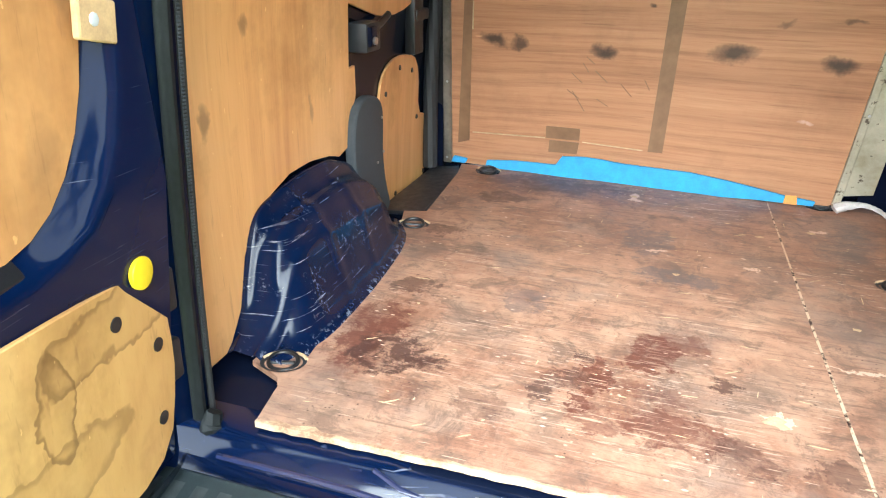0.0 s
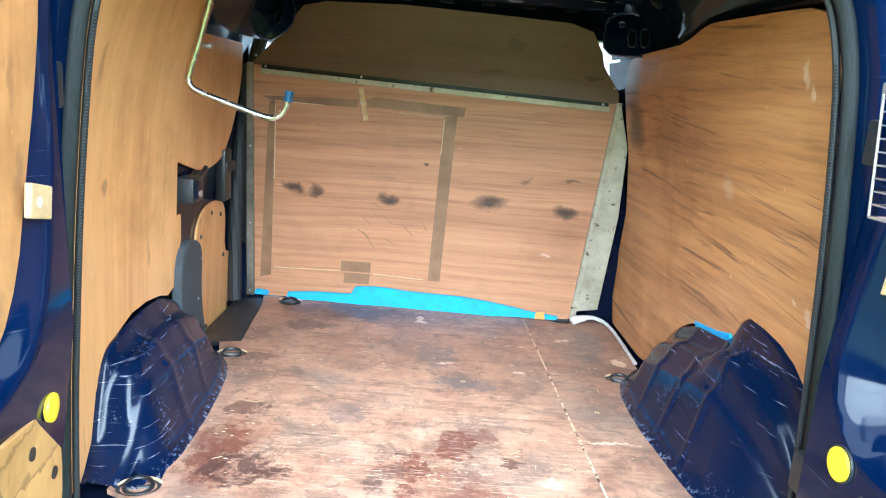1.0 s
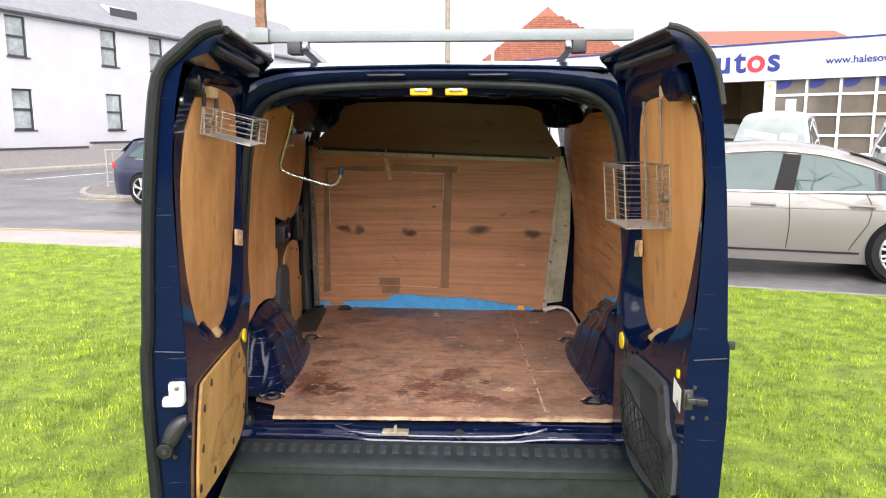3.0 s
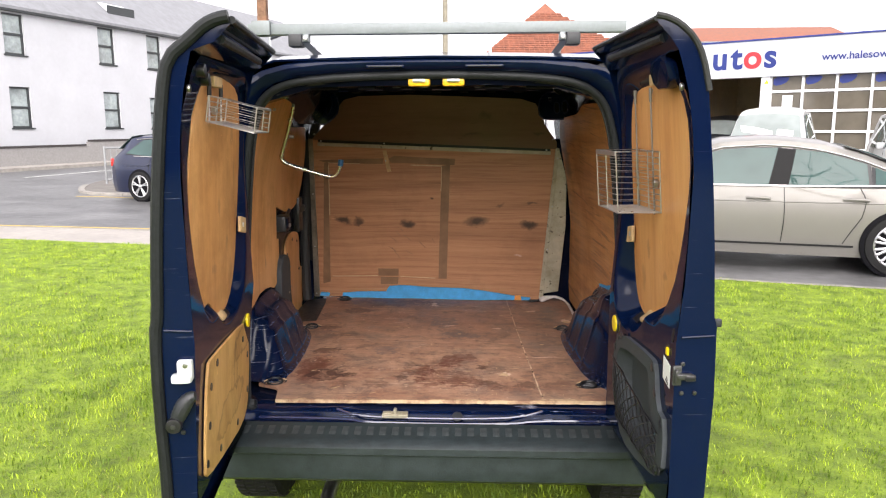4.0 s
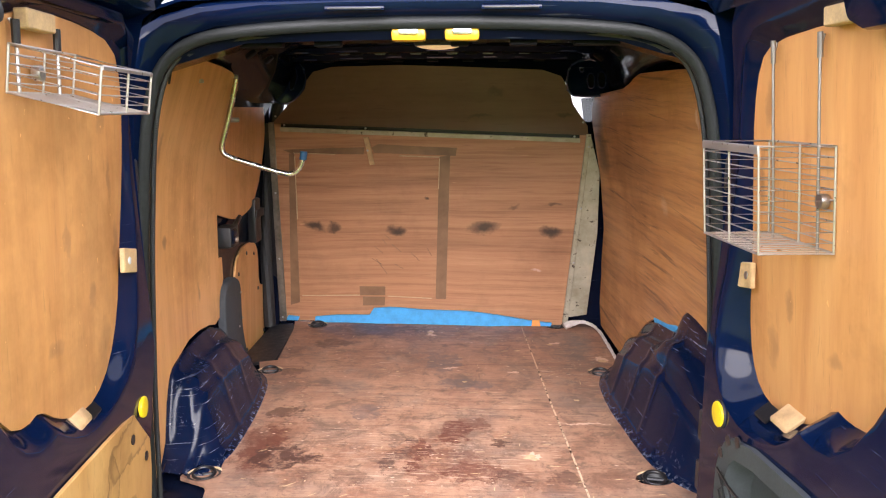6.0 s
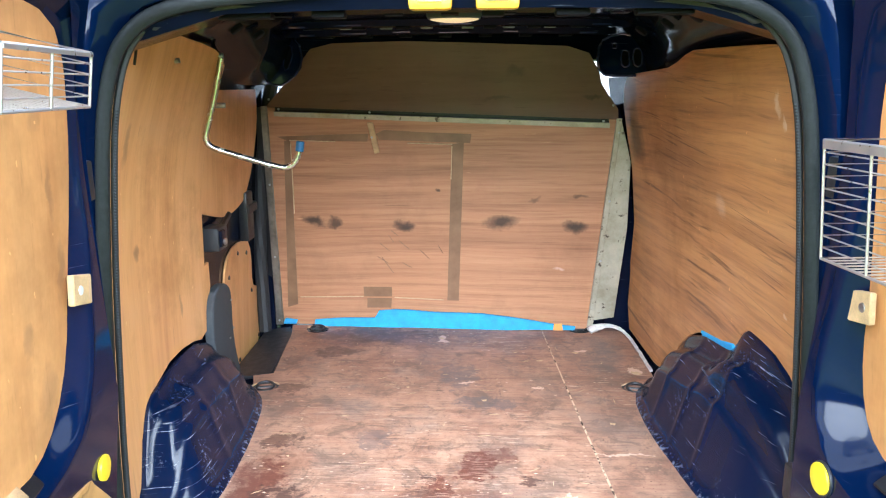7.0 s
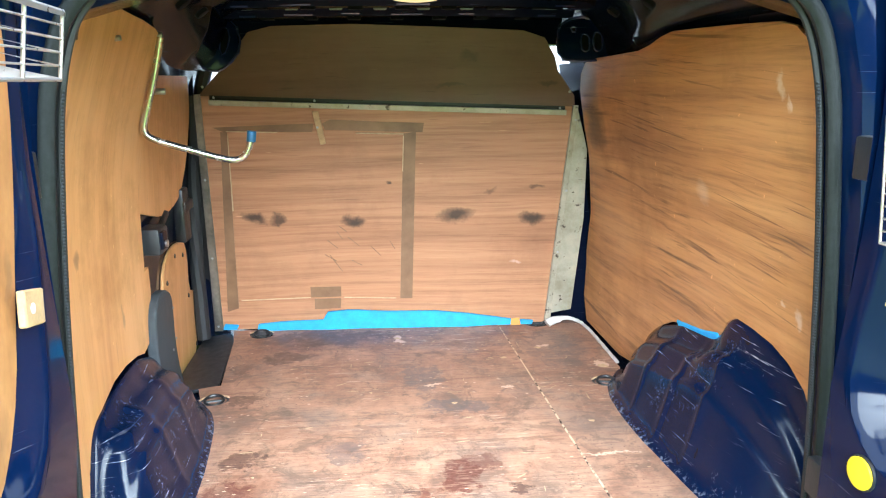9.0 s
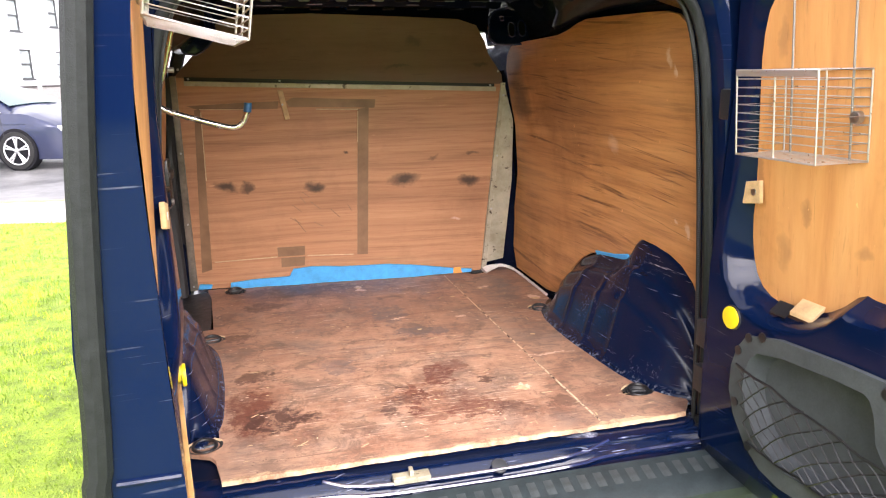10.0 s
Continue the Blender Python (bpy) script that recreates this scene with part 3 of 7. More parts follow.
line_yellow = plain("yellow_road_paint", (0.55, 0.4, 0.12), 0.6, 0, 0.3, 9, 0.2)
line_white = plain("white_road_paint", (0.7, 0.7, 0.68), 0.6, 0, 0.2, 9, 0.2)
white_render = plain("white_render", (0.49, 0.50, 0.525), 0.7, 0, 0.05, 0.8, 0.2)
slate = plain("grey_slate", (0.23, 0.235, 0.25), 0.6, 0, 0.2, 2.5, 0.3)
dark_upvc = plain("dark_window_trim", (0.035, 0.04, 0.042), 0.35, 0, 0.1, 20, 0.0)
white_upvc = plain("white_window_trim", (0.78, 0.79, 0.8), 0.35, 0, 0.05, 10, 0.0)
pane_glass = plain("window_glass", (0.36, 0.41, 0.41), 0.08, 0, 0.35, 1.1, 0.0)
dark_brick = plain("dark_brick", (0.045, 0.039, 0.038), 0.75, 0, 0.3, 14, 0.3)
mortar = plain("mortar", (0.27, 0.262, 0.255), 0.85, 0, 0.15, 14, 0.3)
red_tile = plain("red_clay_tile", (0.27, 0.10, 0.06), 0.7, 0, 0.25, 6, 0.3)
# Darker copy of the tile colour, with shade put into it.
red_tile_shaded = plain("red_clay_tile_shaded", (0.22, 0.075, 0.042), 0.7, 0, 0.35, 3, 0.3)
sign_white = plain("sign_white", (0.49, 0.505, 0.54), 0.4, 0, 0.03, 1, 0.0)
sign_blue = plain("sign_blue", (0.015, 0.03, 0.18), 0.4, 0, 0.05, 3, 0.0)
sign_red = plain("sign_red", (0.6, 0.03, 0.04), 0.4, 0, 0.05, 3, 0.0)
beige_wall = plain("beige_wall", (0.60, 0.49, 0.32), 0.8, 0, 0.12, 1, 0.2)
concrete = plain("concrete", (0.3, 0.29, 0.28), 0.8, 0, 0.2, 2, 0.3)
grey_metal = plain("grey_painted_metal", (0.42, 0.44, 0.45), 0.4, 0.3, 0.12, 20, 0.1)
aluminium = plain("aluminium", (0.21, 0.235, 0.24), 0.5, 0.4, 0.12, 12, 0.1)
rail_zinc = plain("weathered_zinc_rail", (0.27, 0.28, 0.285), 0.6, 0.2, 0.2, 14, 0.1)
rusty = plain("rusty_steel", (0.28, 0.15, 0.09), 0.7, 0.3, 0.5, 22, 0.4)
bark = plain("bark", (0.06, 0.05, 0.04), 0.9, 0, 0.3, 12, 0.5)
pole_wood = plain("pole_wood", (0.22, 0.2, 0.15), 0.8, 0, 0.25, 8, 0.4)


def car_paint(name, colour, flake=0.0, rough=0.3):
    """Clean lacquered car paint, with fine metal flake and a little road film."""
    m = Nodes(name)
    film = m.ramp(m.noise(1.3, 4, 0.6), (0.4, 0.0), (0.75, 0.12))
    c = m.mix(m.ramp(m.noise(900, 2, 0.5), (0.4, 0.0), (0.6, 0.25)), colour, tuple(min(1, x * 1.25) for x in colour))
    c = m.mix(film, c, (0.16, 0.15, 0.14))
    return m.set(c, m.math("ADD", film, rough), flake, Coat_Weight=0.6, Coat_Roughness=0.03)


def tinted_glass(name, colour):
    m = Nodes(name)
    return m.set(m.ramp(m.noise(1.1, 3), (0.35, tuple(x * 0.7 for x in colour)), (0.65, colour)), 0.02, 0.0, Specular_IOR_Level=0.45)


shop_glass = tinted_glass("shop_glass", (0.13, 0.115, 0.09))
car_silver = car_paint("silver_car_paint", (0.19, 0.182, 0.167), 0.25, 0.4)
car_blue = car_paint("blue_car_paint", (0.006, 0.011, 0.042), 0.2, 0.3)
car_white = car_paint("white_car_paint", (0.50, 0.51, 0.52))
car_black = car_paint("black_car_paint", (0.015, 0.016, 0.02))
car_glass = tinted_glass("car_glass", (0.055, 0.10, 0.095))
pale_screen = tinted_glass("hazy_windscreen", (0.30, 0.34, 0.33))
faded_print = plain("faded_print", (0.62, 0.52, 0.48), 0.6, 0, 0.05, 20, 0.0)
windscreen = Nodes("clear_glass").set((0.9, 0.95, 0.95), 0.02, 0.0, Transmission_Weight=1.0, IOR=1.45)


# --- the van: body ---
van = tagged(empty("van", 0, 1, 0), "navy blue panel van with both rear doors wide open", "van")

# half widths of the lined inside, of the rear opening and of the outer skin, by height
LINED_LEFT = [(0.5, 0.735), (0.83, 0.740), (1.05, 0.738), (1.2, 0.735), (1.35, 0.722), (1.45, 0.703), (1.55, 0.672), (1.64, 0.640), (1.72, 0.612)]
LINED = [(0.5, 0.735), (0.83, 0.738), (1.05, 0.727), (1.3, 0.688), (1.5, 0.650), (1.6, 0.635), (1.7, 0.610)]
OUTER = [(0.3, 0.78), (0.45, 0.815), (0.7, 0.835), (0.95, 0.838), (1.2, 0.815), (1.45, 0.765), (1.62, 0.72), (1.70, 0.68), (1.755, 0.62), (1.785, 0.52)]


def lined(z, s=1):
    return lerp_table(LINED if s > 0 else LINED_LEFT, z)


OPENING = [(0.53, 0.668), (0.84, 0.661), (1.03, 0.650), (1.23, 0.637), (1.42, 0.619), (1.53, 0.605), (1.62, 0.580), (1.67, 0.549), (1.703, 0.50), (1.722, 0.43), (1.734, 0.285), (1.740, 0.12)]


def opening_loop(grow=0.0, y=0.0, low=0.53):
    half = [(w + grow, z + (grow if z > 1.66 else 0)) for z, w in OPENING]
    half[0] = (half[0][0], low)
    left = [(ax(y) - w - 0.024 * min(1.0, max(0.0, (w - 0.12) / 0.38)), y, z) for w, z in half]
    right = [(ax(y) + w, y, z) for w, z in reversed(half)]
    return left + right


# rear surround of the body round the opening, one pressing with a rolled inner edge
def rear_surround():
    inner, mid, lip = opening_loop(0.002, 0.06), opening_loop(0.008, 0.018), opening_loop(0.026, -0.004)
    edge = []
    for (x, y, z) in lip:
        s = -1 if x < ax(0) else 1
        top = z > 1.60
        w = lerp_table(OUTER, min(z, 1.785)) - 0.012
        if top:
            k = (z - 1.60) / 0.16
            zz = 1.60 + k * 0.188
            w = lerp_table([(1.60, 0.72), (1.66, 0.69), (1.72, 0.63), (1.76, 0.55), (1.79, 0.40)], zz)
            w = min(w, max(0.03, abs(x - ax(0)) + 0.12)) if z > 1.70 else w
            edge.append((ax(0) + s * w, 0.0, min(zz, 1.79)))
        else:
            edge.append((ax(0) + s * w, -0.012, z))
    near = [tuple(Vector(a).lerp(Vector(b), 0.35) + Vector((0, -0.006, 0))) for a, b in zip(lip, edge)]
    return loft([inner, mid, lip, near, edge], thick=0.004)


part("rear_surround", rear_surround(), blue_paint, van)

# outer skin: sides and roof as one sweep, with the short bonnet in front
def body_skin():
    rows = []
    stations = [(-0.012, 1.0, 1.0), (0.12, 1.0, 1.015), (0.8, 1.01, 1.022), (1.7, 1.01, 1.022), (2.1, 1.0, 1.012), (2.35, 0.98, 0.99)]
    for y, kw, kz in stations:
        half = [(w * kw, z if z < 1.5 else 1.5 + (z - 1.5) * (1 + (kz - 1) * 5.5)) for z, w in OUTER]
        top = half[-1][1] + 0.006
        left = [(ax(y) - w, y, z) for w, z in half]
        right = [(ax(y) + w, y, z) for w, z in reversed(half)]
        rows.append(left + [(ax(y) - 0.3, y, top), (ax(y), y, top + 0.004), (ax(y) + 0.3, y, top)] + right)
    return rows


rows = body_skin()
bm = loft(rows)
# cab side windows are cut out of the skin
gone = [f for f in bm.faces if 1.72 < f.calc_center_median().y < 2.4 and 1.2 < f.calc_center_median().z < 1.68]
bmesh.ops.delete(bm, geom=gone, context="FACES")
bmesh.ops.solidify(bm, geom=bm.faces[:], thickness=0.006)
part("body_skin", bm, blue_paint, van)


def nose():
    rows = []
    for y, zt, zs, w in ((2.35, 1.78, 1.66, 0.70), (2.62, 1.55, 1.45, 0.77), (2.95, 1.20, 1.12, 0.80), (3.05, 1.08, 1.0, 0.80), (3.4, 1.02, 0.92, 0.80), (3.75, 0.92, 0.82, 0.76), (3.9, 0.72, 0.66, 0.68), (3.95, 0.45, 0.42, 0.62)):
        c = ax(y)
        rows.append([(c - w, y, 0.3), (c - w - 0.02, y, min(0.7, zs)), (c - w, y, zs), (c - w * 0.8, y, zt), (c, y, zt + 0.02), (c + w * 0.8, y, zt), (c + w, y, zs), (c + w + 0.02, y, min(0.7, zs)), (c + w, y, 0.3)])
    bm = loft(rows)
    cut = [f for f in bm.faces if 2.36 < f.calc_center_median().y < 2.96 and f.calc_center_median().z > 1.2]
    bmesh.ops.delete(bm, geom=cut, context="FACES")
    bmesh.ops.solidify(bm, geom=bm.faces[:], thickness=0.006)
    return bm


part("bonnet", nose(), blue_paint, van)
pane = part("windscreen", sheet([(-0.66, 2.36), (0.66, 2.36), (0.72, 2.93), (-0.72, 2.93)], lambda u, v, w: Vector((ax(v) + u, v, 1.78 - (v - 2.36) * 1.0 + w)), 0.006), windscreen, van)
pane.visible_shadow = False

# floor pan, inner sides, wheel arches
part("floor_pan", box((-0.76, 0.02, 0.535), (0.80, 1.75, 0.578), 0.004), blue_inner, van)


def slide_w(z):
    return lerp_table([(0.5, 0.785), (1.0, 0.764), (1.15, 0.748), (1.6, 0.722), (1.7, 0.70)], z)


def inner_side(s):
    def bend(u, v, w):
        base = lined(v, s) + 0.022 if s > 0 or u < 0.87 else max(lined(v, s) + 0.022, slide_w(v) + 0.03)
        if s > 0 and v > 1.605 and u > 1.0:
            base += 0.045
        base = min(base, lerp_table(OUTER, v) - 0.016)
        return Vector((ax(u) + s * (base + w), u, v))
    return sheet([(0.03, 0.5), (1.74, 0.5), (1.74, 1.76), (0.03, 1.76)], bend, 0.01, cuts_v=[0.83, 1.05, 1.3, 1.5, 1.6, 1.61, 1.7], cuts_u=[0.6, 0.86, 0.88, 0.99, 1.01, 1.2])


part("inner_side_panel", inner_side(1), blue_inner, van)
part("inner_side_panel", inner_side(-1), blue_inner, van)


def arch(s, ribs, sections):
    """A pressed wheel arch: rows along y of (outer width, height, crease width, crease height, foot width); ribs stand proud at their y."""
    ys0 = [r[0] for r in sections]
    ys = np.linspace(ys0[0], ys0[-1], 110)
    cols = []
    for k in range(1, 6):
        v = np.interp(ys, ys0, [r[k] for r in sections])
        w = v.copy()
        for _ in range(5):
            w[1:-1] = (w[:-2] + 2 * w[1:-1] + w[2:]) / 4
        cols.append(w)
    rows = []
    for y, wo, zo, wc, zc, wf in zip(ys, *cols):
        c = ax(y)
        b = sum((0.0035 if s < 0 else 0.005) * math.exp(-((y - r) / (0.018 if s < 0 else 0.011)) ** 2) for r in ribs)
        dish = 0.016 * math.exp(-((y - 0.275) / 0.022) ** 2) if s < 0 else 0.0
        pts = [(wo, zo), (wo - 0.012, zo + 0.004), ((wo + wc) / 2 + 0.02, (zo + zc) / 2 + 0.012 + b - dish), ((wo + wc) / 2 - 0.02, (zo + zc) / 2 + 0.004 + b - dish), (wc + 0.014 - b * 0.5, zc + 0.010 + b), (wc - b, zc + b * 0.5), (wc - 0.006 - b, zc - 0.022), ((wc + wf) / 2 - b, (zc + 0.6) / 2), (wf - b * 0.4, 0.612), (wf - 0.022, 0.604), (wf - 0.026, 0.585)]
        rows.append(smooth_loop([(c + s * w, y, z) for w, z in pts], 2, False))
    return loft(rows, thick=0.004)


left_arch = [(0.19, 0.742, 0.60, 0.66, 0.60, 0.64), (0.24, 0.742, 0.632, 0.655, 0.625, 0.622), (0.265, 0.742, 0.69, 0.652, 0.655, 0.610), (0.295, 0.742, 0.78, 0.648, 0.715, 0.602), (0.325, 0.742, 0.828, 0.644, 0.752, 0.597), (0.36, 0.742, 0.847, 0.642, 0.762, 0.594), (0.45, 0.742, 0.860, 0.64, 0.766, 0.592),
             (0.56, 0.742, 0.865, 0.638, 0.766, 0.592), (0.68, 0.742, 0.858, 0.636, 0.756, 0.598), (0.78, 0.742, 0.826, 0.638, 0.735, 0.606), (0.84, 0.742, 0.792, 0.648, 0.705, 0.615), (0.90, 0.742, 0.740, 0.665, 0.66, 0.632), (0.95, 0.742, 0.66, 0.69, 0.61, 0.66), (0.98, 0.742, 0.60, 0.71, 0.59, 0.68)]
part("wheel_arch", arch(-1, (0.47, 0.64), left_arch), arch_paint, van, "scuffed navy wheel arch")
right_arch = [(0.10, 0.742, 0.66, 0.73, 0.60, 0.72), (0.14, 0.742, 0.82, 0.70, 0.66, 0.67), (0.20, 0.742, 0.905, 0.674, 0.72, 0.635), (0.256, 0.742, 0.941, 0.662, 0.75, 0.618), (0.32, 0.742, 0.962, 0.654, 0.775, 0.606), (0.40, 0.742, 0.974, 0.648, 0.79, 0.60), (0.47, 0.742, 0.976, 0.645, 0.80, 0.596), (0.505, 0.742, 0.960, 0.644, 0.80, 0.595),
              (0.53, 0.742, 0.912, 0.643, 0.795, 0.593), (0.56, 0.742, 0.890, 0.64, 0.785, 0.59), (0.64, 0.742, 0.880, 0.636, 0.770, 0.588), (0.74, 0.742, 0.866, 0.632, 0.755, 0.59), (0.86, 0.742, 0.824, 0.637, 0.718, 0.600), (0.95, 0.742, 0.757, 0.66, 0.665, 0.625), (1.05, 0.742, 0.60, 0.71, 0.59, 0.69)]
part("wheel_arch", arch(1, (0.43, 0.575, 0.73), right_arch), arch_paint, van, "scuffed navy wheel arch")

# rear sill with its pressed bead and striker
def sill():
    prof = [(0.075, 0.579), (0.045, 0.582), (0.02, 0.581), (-0.005, 0.574), (-0.022, 0.560), (-0.034, 0.548), (-0.058, 0.545), (-0.072, 0.536), (-0.078, 0.50)]
    rows = []
    for x in (-0.70, -0.66, -0.3, -0.22, 0.27, 0.36, 0.70, 0.74):
        dip = 0.012 if -0.25 < x < 0.3 else 0
        rows.append([(x, y + (dip if -0.05 < y < 0.0 else 0), z - (dip if -0.04 < y < 0.03 else 0)) for y, z in prof])
    return loft(rows, thick=0.004)


sill_ob = part("rear_sill", sill(), sill_paint, van, "scratched navy painted load sill")
bead = [(-0.60, -0.030, 0.5545), (-0.30, -0.030, 0.5545), (-0.21, -0.052, 0.5475), (0.28, -0.052, 0.5475), (0.38, -0.030, 0.5545), (0.66, -0.030, 0.5545)]
part("pressed_bead", tube(smooth_loop(bead, 2, False), 0.0055, 6), glint_paint, sill_ob)
bead = [(-0.33, 0.000, 0.577), (-0.24, -0.026, 0.556), (0.29, -0.026, 0.556), (0.40, 0.000, 0.577)]
part("pressed_bead", tube(smooth_loop(bead, 2, False), 0.0045, 6), glint_paint, sill_ob)
part("striker_plate", join(box((-0.165, -0.03, 0.556), (-0.075, 0.004, 0.570), 0.002), box((-0.125, -0.022, 0.57), (-0.115, 0.0, 0.585), 0.002), box((-0.16, -0.026, 0.57), (-0.135, -0.004, 0.574), 0.002)), zinc, sill_ob, "worn zinc door striker")
part("drain_plug", disc((0.10, -0.018, 0.561), (0, -0.5, 0.8), 0.020, 0.006, 20, 0.002), dark_plastic, sill_ob)
part("drain_plug", disc((-0.10, -0.010, 0.566), (0, -0.5, 0.8), 0.006, 0.004, 12, 0.001), grey_plastic, sill_ob)

# bumper with a ribbed step
bprof = [(-0.075, 0.50), (-0.077, 0.550), (-0.086, 0.557), (-0.16, 0.537), (-0.190, 0.531), (-0.200, 0.521), (-0.201, 0.505), (-0.186, 0.497), (-0.184, 0.486), (-0.192, 0.45), (-0.186, 0.41), (-0.158, 0.390), (-0.10, 0.382)]
rows = []
for x, pull, low in ((-0.86, 0.36, 0.0), (-0.85, 0.16, 0.0), (-0.83, 0.07, 0.0), (-0.79, 0.025, 0.0), (-0.74, 0.006, 0.0), (-0.66, 0.0, 0.0), (0.70, 0.0, 0.0), (0.78, 0.006, 0.0), (0.83, 0.025, 0.0), (0.87, 0.07, 0.0), (0.89, 0.16, 0.0), (0.90, 0.36, 0.0)):
    rows.append([(x, y + pull, z) for y, z in bprof])
bumper = part("rear_bumper", loft(rows, thick=0.005), bumper_plastic, van, "dark grey textured plastic step bumper")
pad = None
for i in range(33):
    x = -0.66 + i * 0.0425
    if pad is None:
        pad = finish(box((-0.0140, -0.025, -0.003), (0.0140, 0.025, 0.0045), 0.004))
    p = part("tread_pad", pad, tread_plastic, bumper)
    p.matrix_local = pose(x, -0.124, 0.5475, 15.0, 0, 0)

# weather seal round the opening
loop = smooth_loop(opening_loop(-0.004, 0.022, 0.545), 2, False)
seal = part("door_seal", tube(loop, 0.0105, 10, False, (1.0, 1.25)), seal_rubber, van, "grey-black rubber door seal")
part("seal_lip", tube([(x + (0.012 if x < 0.02 else -0.012), y + 0.02, z - (0.01 if z > 1.68 else 0)) for x, y, z in loop], 0.006, 6), rubber, seal)
for s in (-1, 1):
    bm = bmesh.new()
    zs = sorted([Vector((x - s * 0.017, y, z)) for x, y, z in loop if 0.62 < z < 1.55 and (x - 0.02) * s > 0], key=lambda p: p.z)
    z = zs[0].z
    while z < zs[-1].z:
        x = float(np.interp(z, [q.z for q in zs], [q.x for q in zs]))
        add_box(bm, (x - 0.0012, 0.032, z), (x + 0.0012, 0.038, z + 0.0024))
        z += 0.0055
    tagged(part("seal_clip_strip", bm, grey_plastic, seal, "pale clip teeth of the seal"), kind="stuff")

for s in (-1, 1):
    foot = [(ax(0.02) + s * (0.655 + d), 0.022 + e, z) for d, e, z in ((0.0, 0.0, 0.60), (0.004, -0.01, 0.575), (-0.006, -0.016, 0.56), (0.006, -0.02, 0.548), (0.0, -0.018, 0.54))]
    part("seal_foot", tube(smooth_loop(foot, 1, False), [0.014, 0.018, 0.022, 0.017, 0.023, 0.018, 0.02, 0.016][:len(smooth_loop(foot, 1, False))], 8), seal_rubber, seal, "bunched end of the door seal")

# roof inside: panel, cross ribs, rear header, cant rails
part("roof_panel", sheet([(-0.60, 0.04), (0.58, 0.04), (0.56, 1.75), (-0.66, 1.75)], lambda u, v, w: Vector((u, v, 1.772 + 0.012 * (1 - (u / 0.6) ** 2) + w)), 0.008, cuts_u=[-0.4, -0.2, 0, 0.2, 0.4]), blue_inner, van)
for y, wide, drop in ((0.62, 0.07, 0.030), (1.16, 0.06, 0.022), (1.38, 0.10, 0.034)):
    bm = bmesh.new()
    prof = [(-wide, 0.0), (-wide * 0.7, -0.004), (-wide * 0.45, -drop), (wide * 0.45, -drop), (wide * 0.7, -0.004), (wide, 0.0)]
    rib_rows = [[(ax(y) + x, y + dy, 1.776 + 0.010 * (1 - (x / 0.6) ** 2) + dz) for dy, dz in prof] for x in np.linspace(-0.58, 0.58, 9)]
    rib = part("roof_rib", loft(rib_rows, thick=0.003), blue_inner, van)
    # Short pale tubes added along each rib to stand for roof glints.
    for k, (x, long) in enumerate(((-0.50, 0.05), (-0.36, 0.09), (-0.18, 0.06), (-0.02, 0.10), (0.20, 0.05), (0.32, 0.08), (0.46, 0.06))):
        lip = [(ax(y) + x + d, y - wide * 0.5, 1.776 + 0.010 * (1 - (x / 0.6) ** 2) - drop + 0.003 + 0.002 * (k % 3)) for d in (0.0, long)]
        part("glint_lip", tube(lip, 0.0045, 6), glint_paint, rib)
    # Black blocks in place of open holes, their shade painted on.
    for k in range(7):
        x = ax(y) - 0.42 + k * 0.14
        part("rib_hole_dark", box((x - 0.022, y - wide * 0.3, 1.776 - drop - 0.001), (x + 0.022, y + wide * 0.3, 1.776 - drop + 0.012), 0.003), hole_black, rib)
hdr = [(0.032, 1.735), (0.035, 1.71), (0.05, 1.695), (0.12, 1.695), (0.15, 1.71), (0.17, 1.745), (0.20, 1.765)]
rows = []
for w in (-0.60, -0.50, -0.40, -0.2, 0, 0.2, 0.40, 0.50, 0.60):
    low = 0.05 * max(0, abs(w) - 0.40) / 0.2
    rows.append([(ax(0.1) + w, y, z + 0.012 * (1 - (w / 0.6) ** 2) - low) for y, z in hdr])
header_beam = part("roof_header", loft(rows, thick=0.003), blue_inner, van)
for k, (x, wide) in enumerate(((-0.36, 0.05), (-0.21, 0.03), (0.22, 0.03), (0.38, 0.05), (0.08, 0.02))):
    part("header_hole_dark", box((x - wide, 0.07, 1.692), (x + wide, 0.10, 1.703), 0.004), hole_black, header_beam)
for s in (-1, 1):
    rows = []
    for y in (0.03, 0.12, 0.25, 0.5, 0.75, 0.95, 1.05, 1.15, 1.3, 1.45, 1.6, 1.74):
        k = lerp_table([(0.0, 0.25), (0.15, 0.25), (0.70, 0.25), (0.90, 0.5), (1.1, 0.5), (1.74, 0.5)] if s > 0 else [(0.0, 0.15), (0.15, 0.0), (0.75, 0.0), (0.92, 0.85), (1.1, 1.0), (1.74, 1.0)], y)
        sec = [(0.665 - 0.01 * k, 1.685 - 0.10 * k), (0.628 - 0.012 * k, 1.705 - 0.10 * k), (0.605 - 0.03 * k, 1.715 - 0.085 * k), (0.575 - 0.035 * k, 1.728 - 0.045 * k), (0.53, 1.745), (0.48, 1.775), (0.44, 1.787)]
        far = [(0.672, 1.612), (0.668, 1.625), (0.664, 1.65), (0.655, 1.69), (0.625, 1.74), (0.56, 1.772), (0.44, 1.787)] if s > 0 else [(0.655, 1.585), (0.63, 1.605), (0.605, 1.63), (0.58, 1.68), (0.56, 1.745), (0.50, 1.775), (0.44, 1.787)]
        f = lerp_table([(0.95, 0.0), (1.15, 1.0)] if s < 0 else [(0.85, 0.0), (1.0, 1.0)], y)
        rows.append([(ax(y) + s * (w + (fw - w) * f), y, z + (fz - z) * f) for (w, z), (fw, fz) in zip(sec, far)])
    rail = part("cant_rail", loft(rows, thick=0.004), blue_inner, van)
    for y in (0.3, 0.42, 0.62, 0.85):
        z = 1.718
